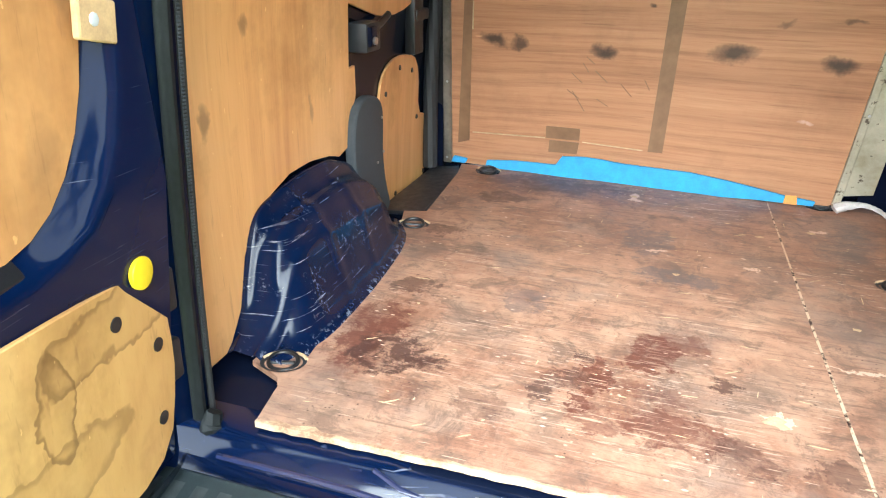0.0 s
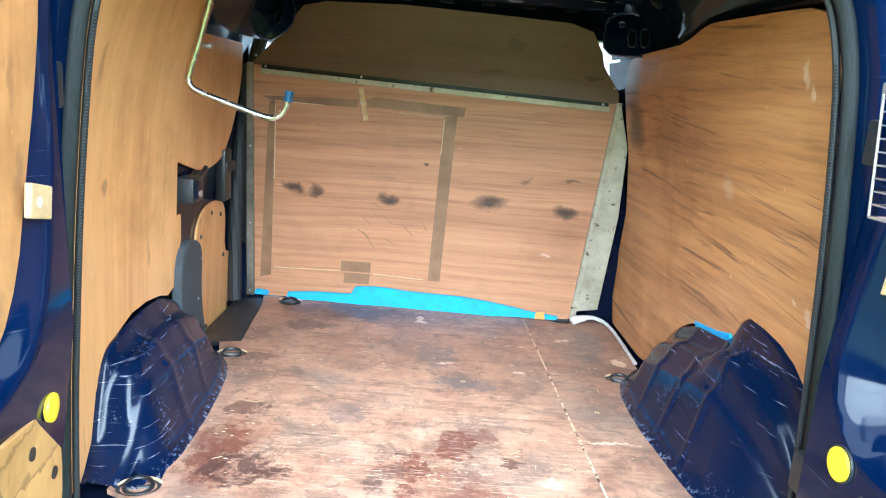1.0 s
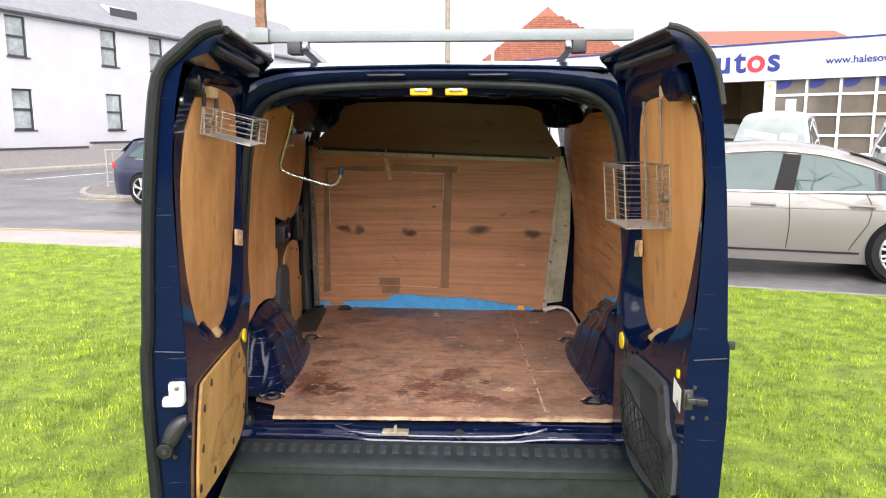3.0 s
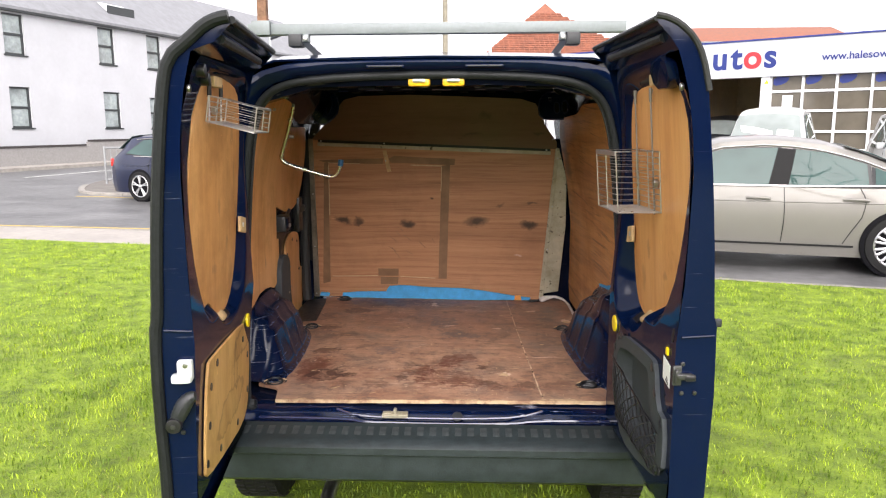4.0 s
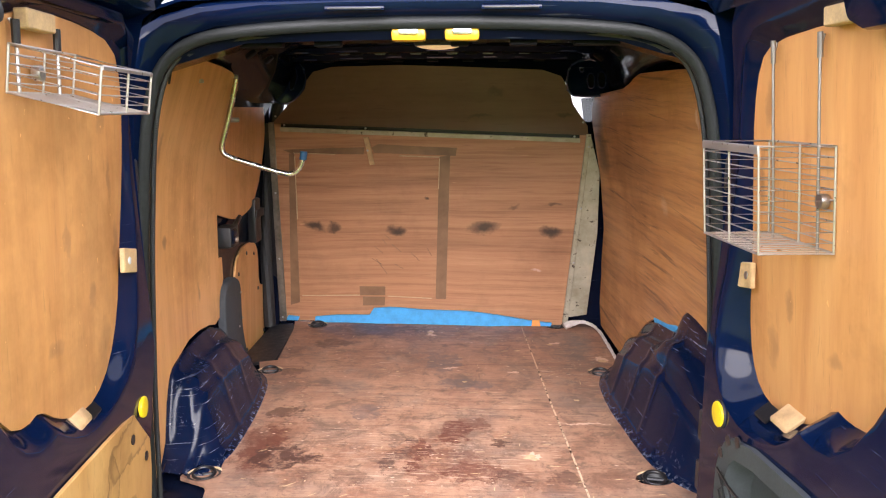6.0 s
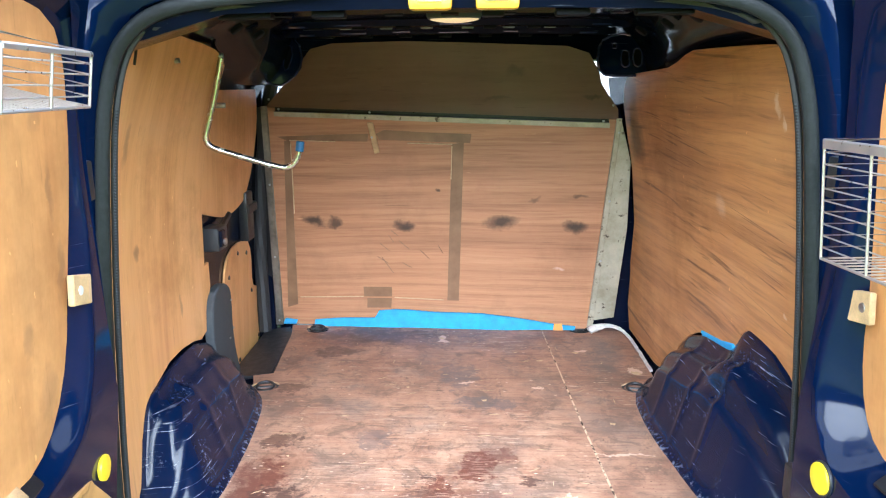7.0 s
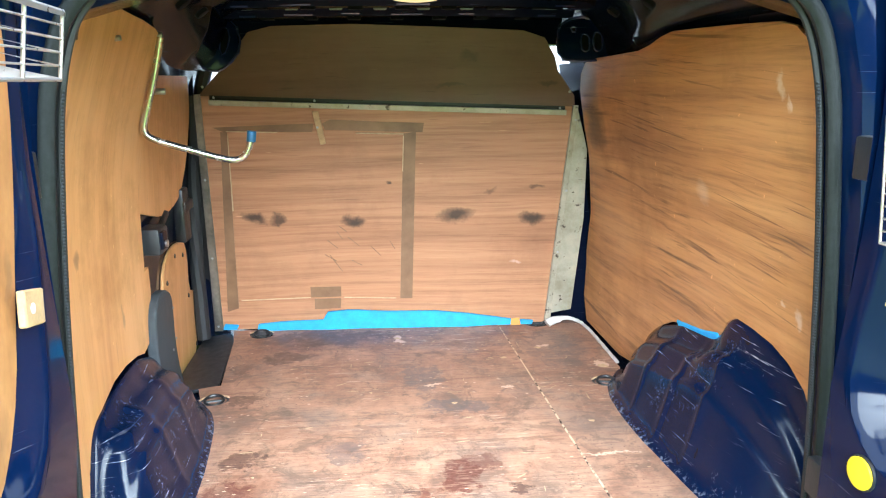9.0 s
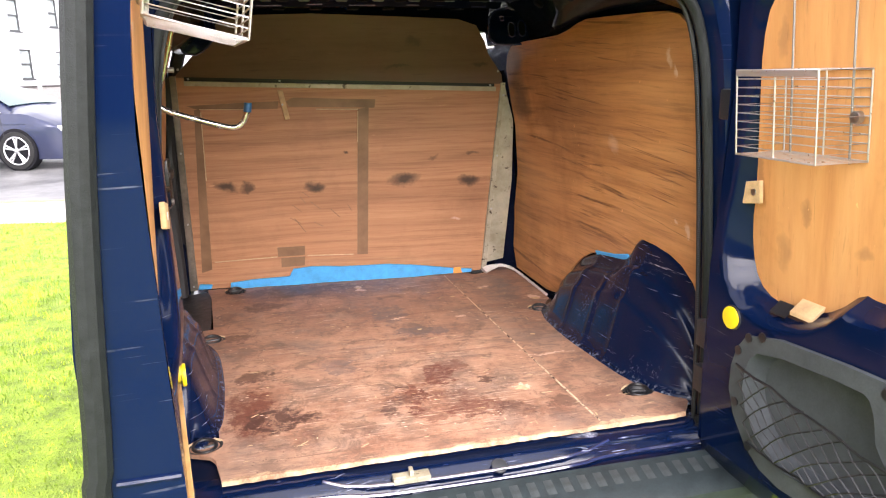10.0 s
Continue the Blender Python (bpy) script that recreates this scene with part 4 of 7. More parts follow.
        part("rail_hole_dark", disc((ax(y) + s * 0.535, y, z), (s * 0.6, 0, 0.8), 0.018, 0.012, 14, 0.003), hole_black, rail)
    # pressed pillar brackets in front, with oval holes
    def fold(u, v, w, s=s):
        turn = 0.60 if s > 0 else 0.665
        y = (1.25 if s > 0 else 1.39) - 0.22 * (u - turn) - 4.0 * max(0.0, u - turn) ** 2 + 3.0 * (v - 1.615) ** 2
        return Vector((s * u, y + w, v))

    def slot(u, v, a, b):
        return smooth_loop([(u - a, v - b), (u + a, v - b * 1.1), (u + a, v + b), (u - a, v + b * 1.1)], 2)
    if s > 0:
        plate = [(0.484, 1.607), (0.559, 1.600), (0.64, 1.606), (0.648, 1.695), (0.585, 1.745), (0.503, 1.732), (0.477, 1.682)]
        holes = [slot(0.567, 1.659, 0.013, 0.026), slot(0.606, 1.662, 0.014, 0.028), slot(0.534, 1.702, 0.007, 0.008)]
    else:
        plate = [(0.552, 1.655), (0.595, 1.600), (0.645, 1.575), (0.705, 1.61), (0.715, 1.70), (0.66, 1.755), (0.575, 1.748)]
        holes = [smooth_loop([(0.618, 1.735), (0.588, 1.708), (0.598, 1.645), (0.622, 1.628)], 1), slot(0.653, 1.69, 0.010, 0.026), slot(0.688, 1.69, 0.011, 0.024)]
    bracket = part("pillar_bracket", sheet(smooth_loop(plate, 1), fold, 0.006, holes, cuts_u=[0.55, 0.58, 0.60, 0.63, 0.67], cuts_v=[1.63, 1.66, 1.69, 1.72], bevel=0.0), blue_paint, van, "pressed glossy pillar bracket with slots")
    mid_u, mid_v = sum(p[0] for p in plate) / len(plate), sum(p[1] for p in plate) / len(plate)
    # Black sheet added behind the slots to stand for the shade within.
    part("shade_backing", sheet(smooth_loop([(mid_u + (u - mid_u) * 0.92, mid_v + (v - mid_v) * 0.92) for u, v in plate], 1), lambda u, v, w: fold(u, v, w + 0.022), 0.004, cuts_u=[0.55, 0.58, 0.60, 0.63, 0.67], cuts_v=[1.63, 1.66, 1.69, 1.72]), hole_black, bracket)
    # Rims in the paler paint, which carries part of their edge highlight.
    for loop in holes:
        part("slot_rim", tube([tuple(fold(u, v, -0.001)) for u, v in loop], 0.0035, 6, True), glint_paint, bracket)
    part("bracket_flange", tube([tuple(fold(u, v, -0.002)) for u, v in (smooth_loop(plate, 1) + smooth_loop(plate, 1)[:1])], 0.005, 6), glint_paint, bracket)

# Panels added to block daylight showing through gaps round the bulkhead.
part("pillar_panel", box((0.60, 1.60, 0.55), (0.80, 1.63, 1.50), 0.004), blue_inner, van)
part("pillar_panel", box((-0.88, 1.61, 0.55), (-0.765, 1.64, 1.66), 0.004), blue_inner, van)
part("pillar_panel", box((0.50, 1.655, 0.55), (0.80, 1.675, 0.80), 0.004), blue_inner, van)
part("front_header", box((-0.66, 1.52, 1.66), (0.56, 1.62, 1.79), 0.02), blue_inner, van)

# yellow door catches and the lit lamp under the roof
for x in (-0.028, 0.086):
    c = part("door_catch", box((x - 0.037, 0.022, 1.699), (x + 0.037, 0.052, 1.727), 0.009), amber_plastic, van, "yellow plastic door catch")
    part("catch_insert", box((x - 0.021, 0.017, 1.711), (x + 0.021, 0.028, 1.723), 0.004), steel, c)
lampbody = part("roof_lamp", box((-0.080, 0.925, 1.766), (0.078, 1.005, 1.786), 0.006), dark_plastic, van, "small lit roof lamp")
oval_lens = [(0.072 * math.cos(a), 0.030 * math.sin(a)) for a in (2 * math.pi * k / 28 for k in range(28))]
part("lens", sheet(oval_lens, lambda u, v, w: Vector((u, 0.965 + v, 1.768 - w * (1 - 0.6 * (u / 0.072) ** 2))), 0.012, cuts_u=[-0.05, -0.025, 0, 0.025, 0.05], bevel=0.003), lamp_glow, lampbody)
for k in range(8):
    part("sealant_pad", box((-0.020, -0.030, -0.006), (0.020, 0.030, 0.006), 0.004, pose(-0.50 + 0.135 * k, 1.255, 1.770, 14, 0, 0)), pad_grey, van, "grey sealant pad between roof and cross rib")

# slots in the rear edge of the roof
for x in (-0.157, 0.168):
    g = part("roof_slot", box((ax(0) + x - 0.062, -0.0085, 1.758), (ax(0) + x + 0.062, 0.012, 1.766), 0.001), blue_paint, van)
    part("slot_gap", box((ax(0) + x - 0.056, -0.0105, 1.760), (ax(0) + x + 0.056, -0.008, 1.7635), 0.001), black_plastic, g)

# tail lamps on the rear corners
for s in (-1, 1):
    w = 0.762
    body = part("tail_lamp", box((ax(0) + s * (w - 0.03), -0.055, 0.78), (ax(0) + s * (w + 0.03), 0.10, 1.12), 0.015), dark_plastic, van)
    for z0, z1, mt in ((0.965, 1.11, orange_lens), (0.91, 0.955, clear_lens), (0.79, 0.90, red_lens)):
        part("lens", box((ax(0) + s * (w - 0.026), -0.066, z0), (ax(0) + s * (w + 0.034), 0.09, z1), 0.012), mt, body)


# wheels
def wheel(name, cx, cy, r, width, parent, spokes=7, steel_wheel=False):
    prof = [(r * 0.64, -0.5), (r * 0.70, -0.5), (r * 0.93, -0.48), (r, -0.36), (r, 0.36), (r * 0.93, 0.48), (r * 0.70, 0.5), (r * 0.64, 0.5)]
    n = 36
    rows = [[(cx + b * width, cy + a * math.cos(t), r + a * math.sin(t)) for a, b in prof] for t in (2 * math.pi * k / n for k in range(n + 1))]
    bm = loft(rows)
    bmesh.ops.remove_doubles(bm, verts=bm.verts, dist=1e-5)
    for k in range(60):
        t = 2 * math.pi * k / 60
        for b in (-0.33, -0.11, 0.11, 0.33):
            add_box(bm, (-width * 0.085, -0.010, -0.004), (width * 0.085, 0.010, 0.004), Matrix.Translation((cx + b * width, cy + r * math.cos(t + b), r + r * math.sin(t + b))) @ Matrix.Rotation(t + b - math.pi / 2, 4, "X"))
    tyre = part("tyre", bm, tyre_rubber, parent)
    return tyre


for cx, cy in ((-0.72, 0.52), (0.74, 0.52), (-0.83, 3.15), (0.63, 3.15)):
    hub = part("wheel", disc((cx, cy, 0.315), (1, 0, 0), 0.20, 0.12, 28, 0.01), grey_metal, van)
    t = wheel("wheel", cx, cy, 0.315, 0.19, hub)
part("axle_beam", tube([(-0.70, 0.52, 0.30), (0.72, 0.52, 0.30)], 0.035, 12), black_plastic, van)
part("tailpipe", tube(smooth_loop([(-0.30, 0.9, 0.33), (-0.34, 0.5, 0.30), (-0.385, 0.1, 0.22), (-0.39, -0.02, 0.165), (-0.392, -0.06, 0.13)], 2, False), 0.027, 14), steel, van)
part("underbody", box((-0.62, 0.15, 0.28), (0.64, 3.6, 0.50), 0.03), black_plastic, van)

# sliding side door seen past the lining, its latch, step and covers
def left_bend(off):
    return lambda u, v, w: Vector((ax(u) - (slide_w(v) + off + w), u, v))


cutz = [0.83, 1.05, 1.3, 1.5, 1.6]
slide = part("sliding_door", sheet([(0.86, 0.50), (1.60, 0.50), (1.62, 0.9), (1.60, 1.3), (1.56, 1.64), (0.86, 1.66)], left_bend(0.008), 0.012, cuts_v=cutz, bevel=0.003), blue_inner, van)
up = smooth_loop([(0.80, 1.650), (0.95, 1.622), (1.08, 1.612), (1.40, 1.606), (1.49, 1.590), (1.535, 1.545), (1.545, 1.44), (1.475, 1.29), (1.35, 1.178), (1.23, 1.155), (1.09, 1.153), (0.94, 1.185), (0.80, 1.22)], 1)
part("upper_lining", sheet(up, left_bend(-0.006), 0.009, cuts_v=cutz, bevel=0.001), lining_left_ply, slide, "varnished plywood door lining")
low = smooth_loop([(1.05, 0.60), (1.10, 0.95), (1.15, 1.005), (1.24, 1.03), (1.41, 1.015), (1.468, 0.955), (1.475, 0.81), (1.56, 0.79), (1.605, 0.70), (1.57, 0.55), (1.40, 0.51), (1.26, 0.54)], 1)
part("lower_lining", sheet(low, left_bend(-0.004), 0.009, cuts_v=cutz, bevel=0.001), lining_left_ply, slide, "plywood door lining with fixing holes")
for y, z in ((1.27, 0.99), (1.39, 0.965), (1.15, 0.93), (1.455, 0.80), (1.565, 0.71), (1.555, 0.58), (1.40, 0.545), (1.26, 0.585)):
    part("fixing_hole", disc((ax(y) - slide_w(z) + 0.005, y, z), (1, 0, 0.1), 0.008, 0.004, 12), black_plastic, slide)
part("door_pillar_seal", tube(smooth_loop([(-0.79, 1.545, 0.60), (-0.80, 1.57, 0.95), (-0.785, 1.59, 1.2), (-0.74, 1.59, 1.5), (-0.70, 1.57, 1.62)], 2, False), 0.026, 10), rubber, slide)
latch = part("side_door_latch", box((-0.775, 0.865, 1.085), (-0.715, 0.955, 1.16), 0.012), dark_plastic, van, "dark latch body in a cut-out of the lining")
part("latch_face", box((-0.722, 0.872, 1.10), (-0.708, 0.915, 1.15), 0.006), blue_inner, latch)
part("latch_bolt", disc((-0.705, 0.893, 1.115), (1, 0, 0), 0.010, 0.008, 14, 0.002), steel, latch)
part("latch_rod", tube([(-0.745, 0.95, 1.13), (-0.76, 1.05, 1.14), (-0.765, 1.12, 1.16)], 0.010, 8), black_plastic, latch)
part("door_guide", box((-0.80, 1.33, 1.02), (-0.765, 1.41, 1.20), 0.008), black_plastic, slide)
part("door_check", box((-0.80, 1.34, 1.12), (-0.76, 1.45, 1.155), 0.008), dark_plastic, slide)
step = [(-0.80, 1.08), (-0.648, 1.08), (-0.672, 1.54), (-0.70, 1.60), (-0.80, 1.60)]
# Grey cover in a darker plastic: the recess shade is put into its colour.
part("step_tread", sheet(step, lambda u, v, w: Vector((u, v, 0.585 + w - 0.10 * max(0, -0.70 - u))), 0.012, cuts_u=[-0.70, -0.75], bevel=0.003), dark_plastic, van, "dark grey plastic side step cover, recess shade in its colour")
flap = smooth_loop([(0.805, 0.84), (0.822, 0.945), (0.885, 0.972), (0.955, 0.968), (1.015, 0.935), (1.018, 0.86), (1.010, 0.79), (1.025, 0.70), (1.065, 0.62), (0.99, 0.61), (0.90, 0.70), (0.815, 0.77)], 2)
part("pillar_cover", sheet(flap, lambda u, v, w: Vector((ax(u) - (lined(v, -1) - 0.022 + w), u, v)), 0.03, cuts_v=[0.7, 0.83], bevel=0.010, segments=3), grey_plastic, van, "grey plastic pillar foot cover")
for y, z in ((0.985, 0.90), (1.00, 0.80), (0.955, 0.78)):
    part("cover_screw", disc((ax(y) - lined(z) + 0.024, y, z), (1, 0, 0), 0.004, 0.003, 8), steel, van)


# --- the two rear doors ---
HINGE = {1: ((0.605, -0.08), (0.055, -0.998), (0.998, 0.055), 0.06), -1: ((-0.612, -0.08), (0.14, -0.99), (-0.99, -0.14), 0.035)}
LENGTH = {1: 0.652, -1: 0.715}


FACE = [(1.05, 0.0), (1.2, 0.014), (1.45, 0.021), (1.6, 0.010), (1.68, -0.010), (1.74, -0.030), (1.82, -0.05)]
FACE_LEFT = [(0.6, 0.017), (1.05, -0.002), (1.2, 0.003), (1.45, 0.007), (1.6, -0.002), (1.68, -0.018), (1.74, -0.034), (1.82, -0.05)]
BOARD = {1: (0.062, 0.08), -1: (0.0115, 0.05)}


def door_map(s):
    (ox, oy), (ux, uy), (wx, wy), _ = HINGE[s]

    def at(u, z, w, raw=False):
        """u from the hinge edge to the free edge, w from the inner face outwards."""
        if not raw:
            w = w + lerp_table(FACE if s > 0 else FACE_LEFT, z) - (0.026 * max(0.0, 1 - max(u, 0.0) / 0.3) * min(1.0, max(0.0, (z - 0.965) / 0.05)) if s < 0 else 0.0)
        return Vector((ox + ux * u + wx * w, oy + uy * u + wy * w, z))
    return at


def board(s):
    """Places on the face of the plywood in the door's window."""
    at, (k, slope) = door_map(s), BOARD[s]
    return lambda u, z, w: at(u, z, k - slope * (z - 1.1) + w + (0.016 * u / 0.6 if s < 0 else 0.0), True)


WINDOWS = {1: [(0.075, 1.15), (0.088, 1.25), (0.092, 1.43), (0.097, 1.55), (0.12, 1.63), (0.165, 1.657), (0.35, 1.668), (0.50, 1.67), (0.56, 1.63), (0.58, 1.55), (0.585, 1.44), (0.565, 1.295), (0.53, 1.177), (0.47, 1.09), (0.415, 1.084), (0.37, 1.092), (0.31, 1.035), (0.25, 1.01), (0.18, 1.0), (0.115, 1.015), (0.085, 1.06)],
           -1: [(0.105, 1.16), (0.085, 1.27), (0.055, 1.41), (0.040, 1.53), (0.040, 1.61), (0.07, 1.67), (0.20, 1.690), (0.39, 1.695), (0.49, 1.67), (0.555, 1.60), (0.60, 1.50), (0.617, 1.38), (0.607, 1.27), (0.575, 1.18), (0.53, 1.115), (0.485, 1.098), (0.435, 1.106), (0.37, 1.062), (0.30, 1.036), (0.22, 1.036), (0.155, 1.075)]}


MOUTH = [(0.205, 0.91), (0.16, 0.865), (0.155, 0.775), (0.225, 0.69), (0.33, 0.665), (0.57, 0.71), (0.575, 0.80), (0.51, 0.82), (0.49, 0.915), (0.46, 0.93)]


def grown(loop, d):
    """The loop moved outwards by d."""
    out = []
    n = len(loop)
    for i in range(n):
        a, b = Vector(loop[i - 1]), Vector(loop[(i + 1) % n])
        t = (b - a).normalized()
        nrm = Vector((-t.y, t.x))
        out.append((loop[i][0] + nrm.x * d, loop[i][1] + nrm.y * d))
    return out


def area(loop):
    return sum(a[0] * b[1] - b[0] * a[1] for a, b in zip(loop, loop[1:] + loop[:1]))


OUT = -1 if area(WINDOWS[1]) > 0 else 1


def rear_door(s):
    at = door_map(s)
    L = LENGTH[s]
    win = smooth_loop(WINDOWS[s], 1)
    ply = board(s)
    # inner pressing with the sloped window recess
    outline = [(0.012, 0.60), (0.0, 0.70), (0.0, 1.10), (0.012, 1.45), (0.03, 1.62), (0.06, 1.70), (0.10, 1.735), (L - 0.10, 1.735), (L - 0.05, 1.70), (L - 0.012, 1.60), (L - 0.004, 1.30), (L, 1.08), (L, 0.75), (L - 0.015, 0.64), (L - 0.06, 0.60)]
    bm = bmesh.new()
    loops = []
    first = grown(win, OUT * 0.056)
    first = [(min(max(u, 0.022), L - 0.014), min(z, 1.722)) for u, z in first]
    for loop, w in ((outline, 0.0), (first, 0.0)) + (((smooth_loop(MOUTH, 1), 0.0),) if s > 0 else ()):
        vs = [bm.verts.new((u, z, w)) for u, z in loop]
        for i in range(len(vs)):
            bm.edges.new((vs[i], vs[(i + 1) % len(vs)]))
        loops.append(vs)
    bmesh.ops.triangle_fill(bm, edges=bm.edges[:], use_beauty=True)
    for c in (1.05, 1.3, 1.5):
        bmesh.ops.bisect_plane(bm, geom=bm.verts[:] + bm.edges[:] + bm.faces[:], plane_co=(0, c, 0), plane_no=(0, 1, 0))
    prev = loops[1]
    for d, k in [(0.050 * (1 - t), t * t * (3 - 2 * t)) for t in (i / 13 for i in range(1, 14))] + [(-0.020, 1.0)]:
        ring = []
        for i, (u, z) in enumerate(grown(win, OUT * d)):
            u, z = min(max(u, 0.026), L - 0.018), min(z, 1.718)
            ring.append(bm.verts.new((u, z, k)))
        for i in range(len(ring)):
            j = (i + 1) % len(ring)
            bm.faces.new((prev[i], prev[j], ring[j], ring[i]))
        prev = ring
    for v in bm.verts:
        u, z, k = v.co
        v.co = at(u, z, 0.0).lerp(ply(u, z, 0.010), k)
    bmesh.ops.remove_doubles(bm, verts=bm.verts, dist=1e-5)
    inner = bm
    # outer skin with its folded edges: one sweep of the section along the door
    sec = [(0.0, 0.60), (0.03, 0.54), (0.07, 0.50), (0.092, 0.53), (0.099, 0.68), (0.107, 0.92), (0.104, 1.095), (0.097, 1.115), (0.088, 1.28), (0.074, 1.456), (0.053, 1.645), (0.036, 1.72), (0.013, 1.762), (-0.02, 1.792), (-0.05, 1.806), (-0.074, 1.810), (-0.081, 1.80), (-0.074, 1.790), (-0.05, 1.782), (-0.04, 1.755), (-0.028, 1.735)]
    if s < 0:
        sec = [(w - 0.017 * min(1, max(0, (z - 0.5) / 0.2)) if 3 <= i < 12 else (w - 0.045 if i >= 12 and z > 1.74 else w), z) for i, (w, z) in enumerate(sec)]
    rows = []
    for u in (0.0, 0.015, 0.05, 0.2, 0.4, L - 0.06, L - 0.02, L):
        edge = 0.008 if u in (0.0, L) else (0.002 if u in (0.015, L - 0.02) else 0.0)
        hinge_in = 0.02 if u < 0.01 else (0.008 if u < 0.03 else 0.0)
        rows.append([tuple(at(u, z, w - (edge + hinge_in if w > 0.03 else 0), True)) for w, z in sec])
    skin = loft(rows)
    # free edge and hinge edge faces
    for u in (L, 0.0):
        cut = 0.008 + (0.02 if u < 0.01 else 0.0)
        oz, ow = zip(*[(z, w - (cut if w > 0.03 else 0)) for w, z in sec[3:13]])
        levels = [0.60, 0.68, 0.80, 0.92, 1.05, 1.095, 1.115, 1.2, 1.28, 1.37, 1.456, 1.55, 1.645, 1.70, 1.735]
        pairs = [(skin.verts.new(at(u, z, float(np.interp(z, oz, ow)), True)), skin.verts.new(at(u, z, 0.0))) for z in levels]
        for (a, b), (c, d) in zip(pairs, pairs[1:]):
            skin.faces.new((a, b, d, c))
        hood = [skin.verts.new(at(u, z, w, True)) for w, z in sec[12:]]
        hub = skin.verts.new(at(u, 1.765, sec[14][0], True))
        ring = [pairs[-1][0]] + hood + [pairs[-1][1]]
        for a, b in zip(ring, ring[1:] + ring[:1]):
            skin.faces.new((a, b, hub))
        foot = [skin.verts.new(at(u, z, w, True)) for w, z in sec[1:4]]
        skin.faces.new([pairs[0][1]] + foot + [pairs[0][0]])
    bmesh.ops.triangulate(skin, faces=[f for f in skin.faces if len(f.verts) > 4])
    bmesh.ops.remove_doubles(skin, verts=skin.verts, dist=1e-5)
    door = part("rear_door", join(inner, skin), blue_paint, van, "open navy rear door, " + ("plywood panelled" if s < 0 else "with a plastic pocket panel"), 30)

    # rubber along the free edge
    pts = [at(L + 0.004, z, w - 0.001, True) for w, z in sec[3:16]]
    if s < 0:
        part("edge_seal", tube(smooth_loop([tuple(p) for p in pts], 1, False), 0.0145, 10), seal_rubber, door, "black rubber edge seal")
        lip = [tuple(at(u, 1.803, sec[16][0], True)) for u in (0.02, 0.3, L)]
        part("top_seal", tube(lip, 0.009, 8), seal_rubber, door)
    else:
        lip = [tuple(at(u, 1.803, sec[16][0], True)) for u in (0.02, 0.3, L)]
        part("top_seal", tube(lip, 0.007, 8), seal_rubber, door)
        part("edge_trim", tube(smooth_loop([tuple(at(L + 0.001, z, w - 0.007, True)) for w, z in sec[10:16]], 1, False), 0.0075, 8), rubber, door, "black rubber edge trim")
        part("edge_step", join(box((0, 0, 0), (0.016, 0.012, 0.02), 0.003, Matrix.Translation(at(L, 1.09, 0.092, True)))), dark_plastic, door)
    part("edge_crease", tube([tuple(at(L + 0.001, (1.066 if s > 0 else 1.088) + 0.002 * k, w, True)) for k, w in enumerate((0.012, 0.05, 0.09) if s > 0 else (0.002, 0.034, 0.066))], 0.004, 8), blue_paint, door)
    part("top_gutter", tube([tuple(at(u, 1.768, sec[19][0] - 0.004, True)) for u in (0.08, 0.3, L - 0.06)], 0.011, 8), dark_plastic, door)

    # plywood in the window
    big = [(min(max(u, 0.03), L - 0.02), min(z, 1.716)) for u, z in grown(win, OUT * 0.012)]
    part("window_board", sheet(big, lambda u, z, w: ply(u, z, w), 0.009, cuts_v=[1.05, 1.3, 1.5]), door_ply, door, "varnished plywood in place of the window glass")
    tab = part("board_tab", sheet([(0.045, 1.228), (0.104, 1.240), (0.097, 1.289), (0.038, 1.276)] if s < 0 else [(0.035, 1.200), (0.108, 1.212), (0.102, 1.262), (0.030, 1.250)], lambda u, z, w: at(u, z, (0.012 if s < 0 else 0.032) - lerp_table(FACE, z) * 0.3 + w - 0.009), 0.011, bevel=0.002), raw_wood, door, "small plywood holding tab")
    part("tab_screw", disc(at(0.078 if s < 0 else 0.086, 1.259 if s < 0 else 1.234, 0.000 if s < 0 else 0.020), at(0, 1.2, 1) - at(0, 1.2, 0), 0.008, 0.006, 14, 0.002), white_plastic if s < 0 else steel, door)
    part("top_block", sheet([(0.36, 1.672), (0.45, 1.672), (0.45, 1.70), (0.36, 1.70)], lambda u, z, w: ply(u, z, w - 0.022), 0.02, bevel=0.002), raw_wood, door)
    rest = (0.962, 0.8) if s > 0 else (0.998, 1.2)
    (bu0, bu1, bw0, bw1), (su0, su1, sw0, sw1) = ((0.222, 0.285, 0.036, 0.068), (0.172, 0.218, 0.030, 0.056)) if s > 0 else ((0.278, 0.336, 0.008, 0.032), (0.230, 0.274, 0.008, 0.026))
    part("sill_block", sheet([(bu0, bw0), (bu1, bw0), (bu1, bw1), (bu0, bw1)], lambda u, v, w: at(u, rest[0] + rest[1] * v + w, v, True), 0.009, bevel=0.0015), raw_wood, door, "offcut of plywood in the window sill")
    part("sill_slot", sheet([(su0, sw0), (su1, sw0), (su1, sw1), (su0, sw1)], lambda u, v, w: at(u, rest[0] - 0.004 + rest[1] * v + w, v, True), 0.004), black_plastic, door)
    # top fittings
    if s > 0:
        part("latch_cover", sheet(smooth_loop([(L - 0.20, 1.655), (L - 0.07, 1.655), (L - 0.06, 1.735), (L - 0.20, 1.72)], 1), lambda u, z, w: at(u, z, -0.018 + w), 0.03, bevel=0.008, segments=2), blue_paint, door)
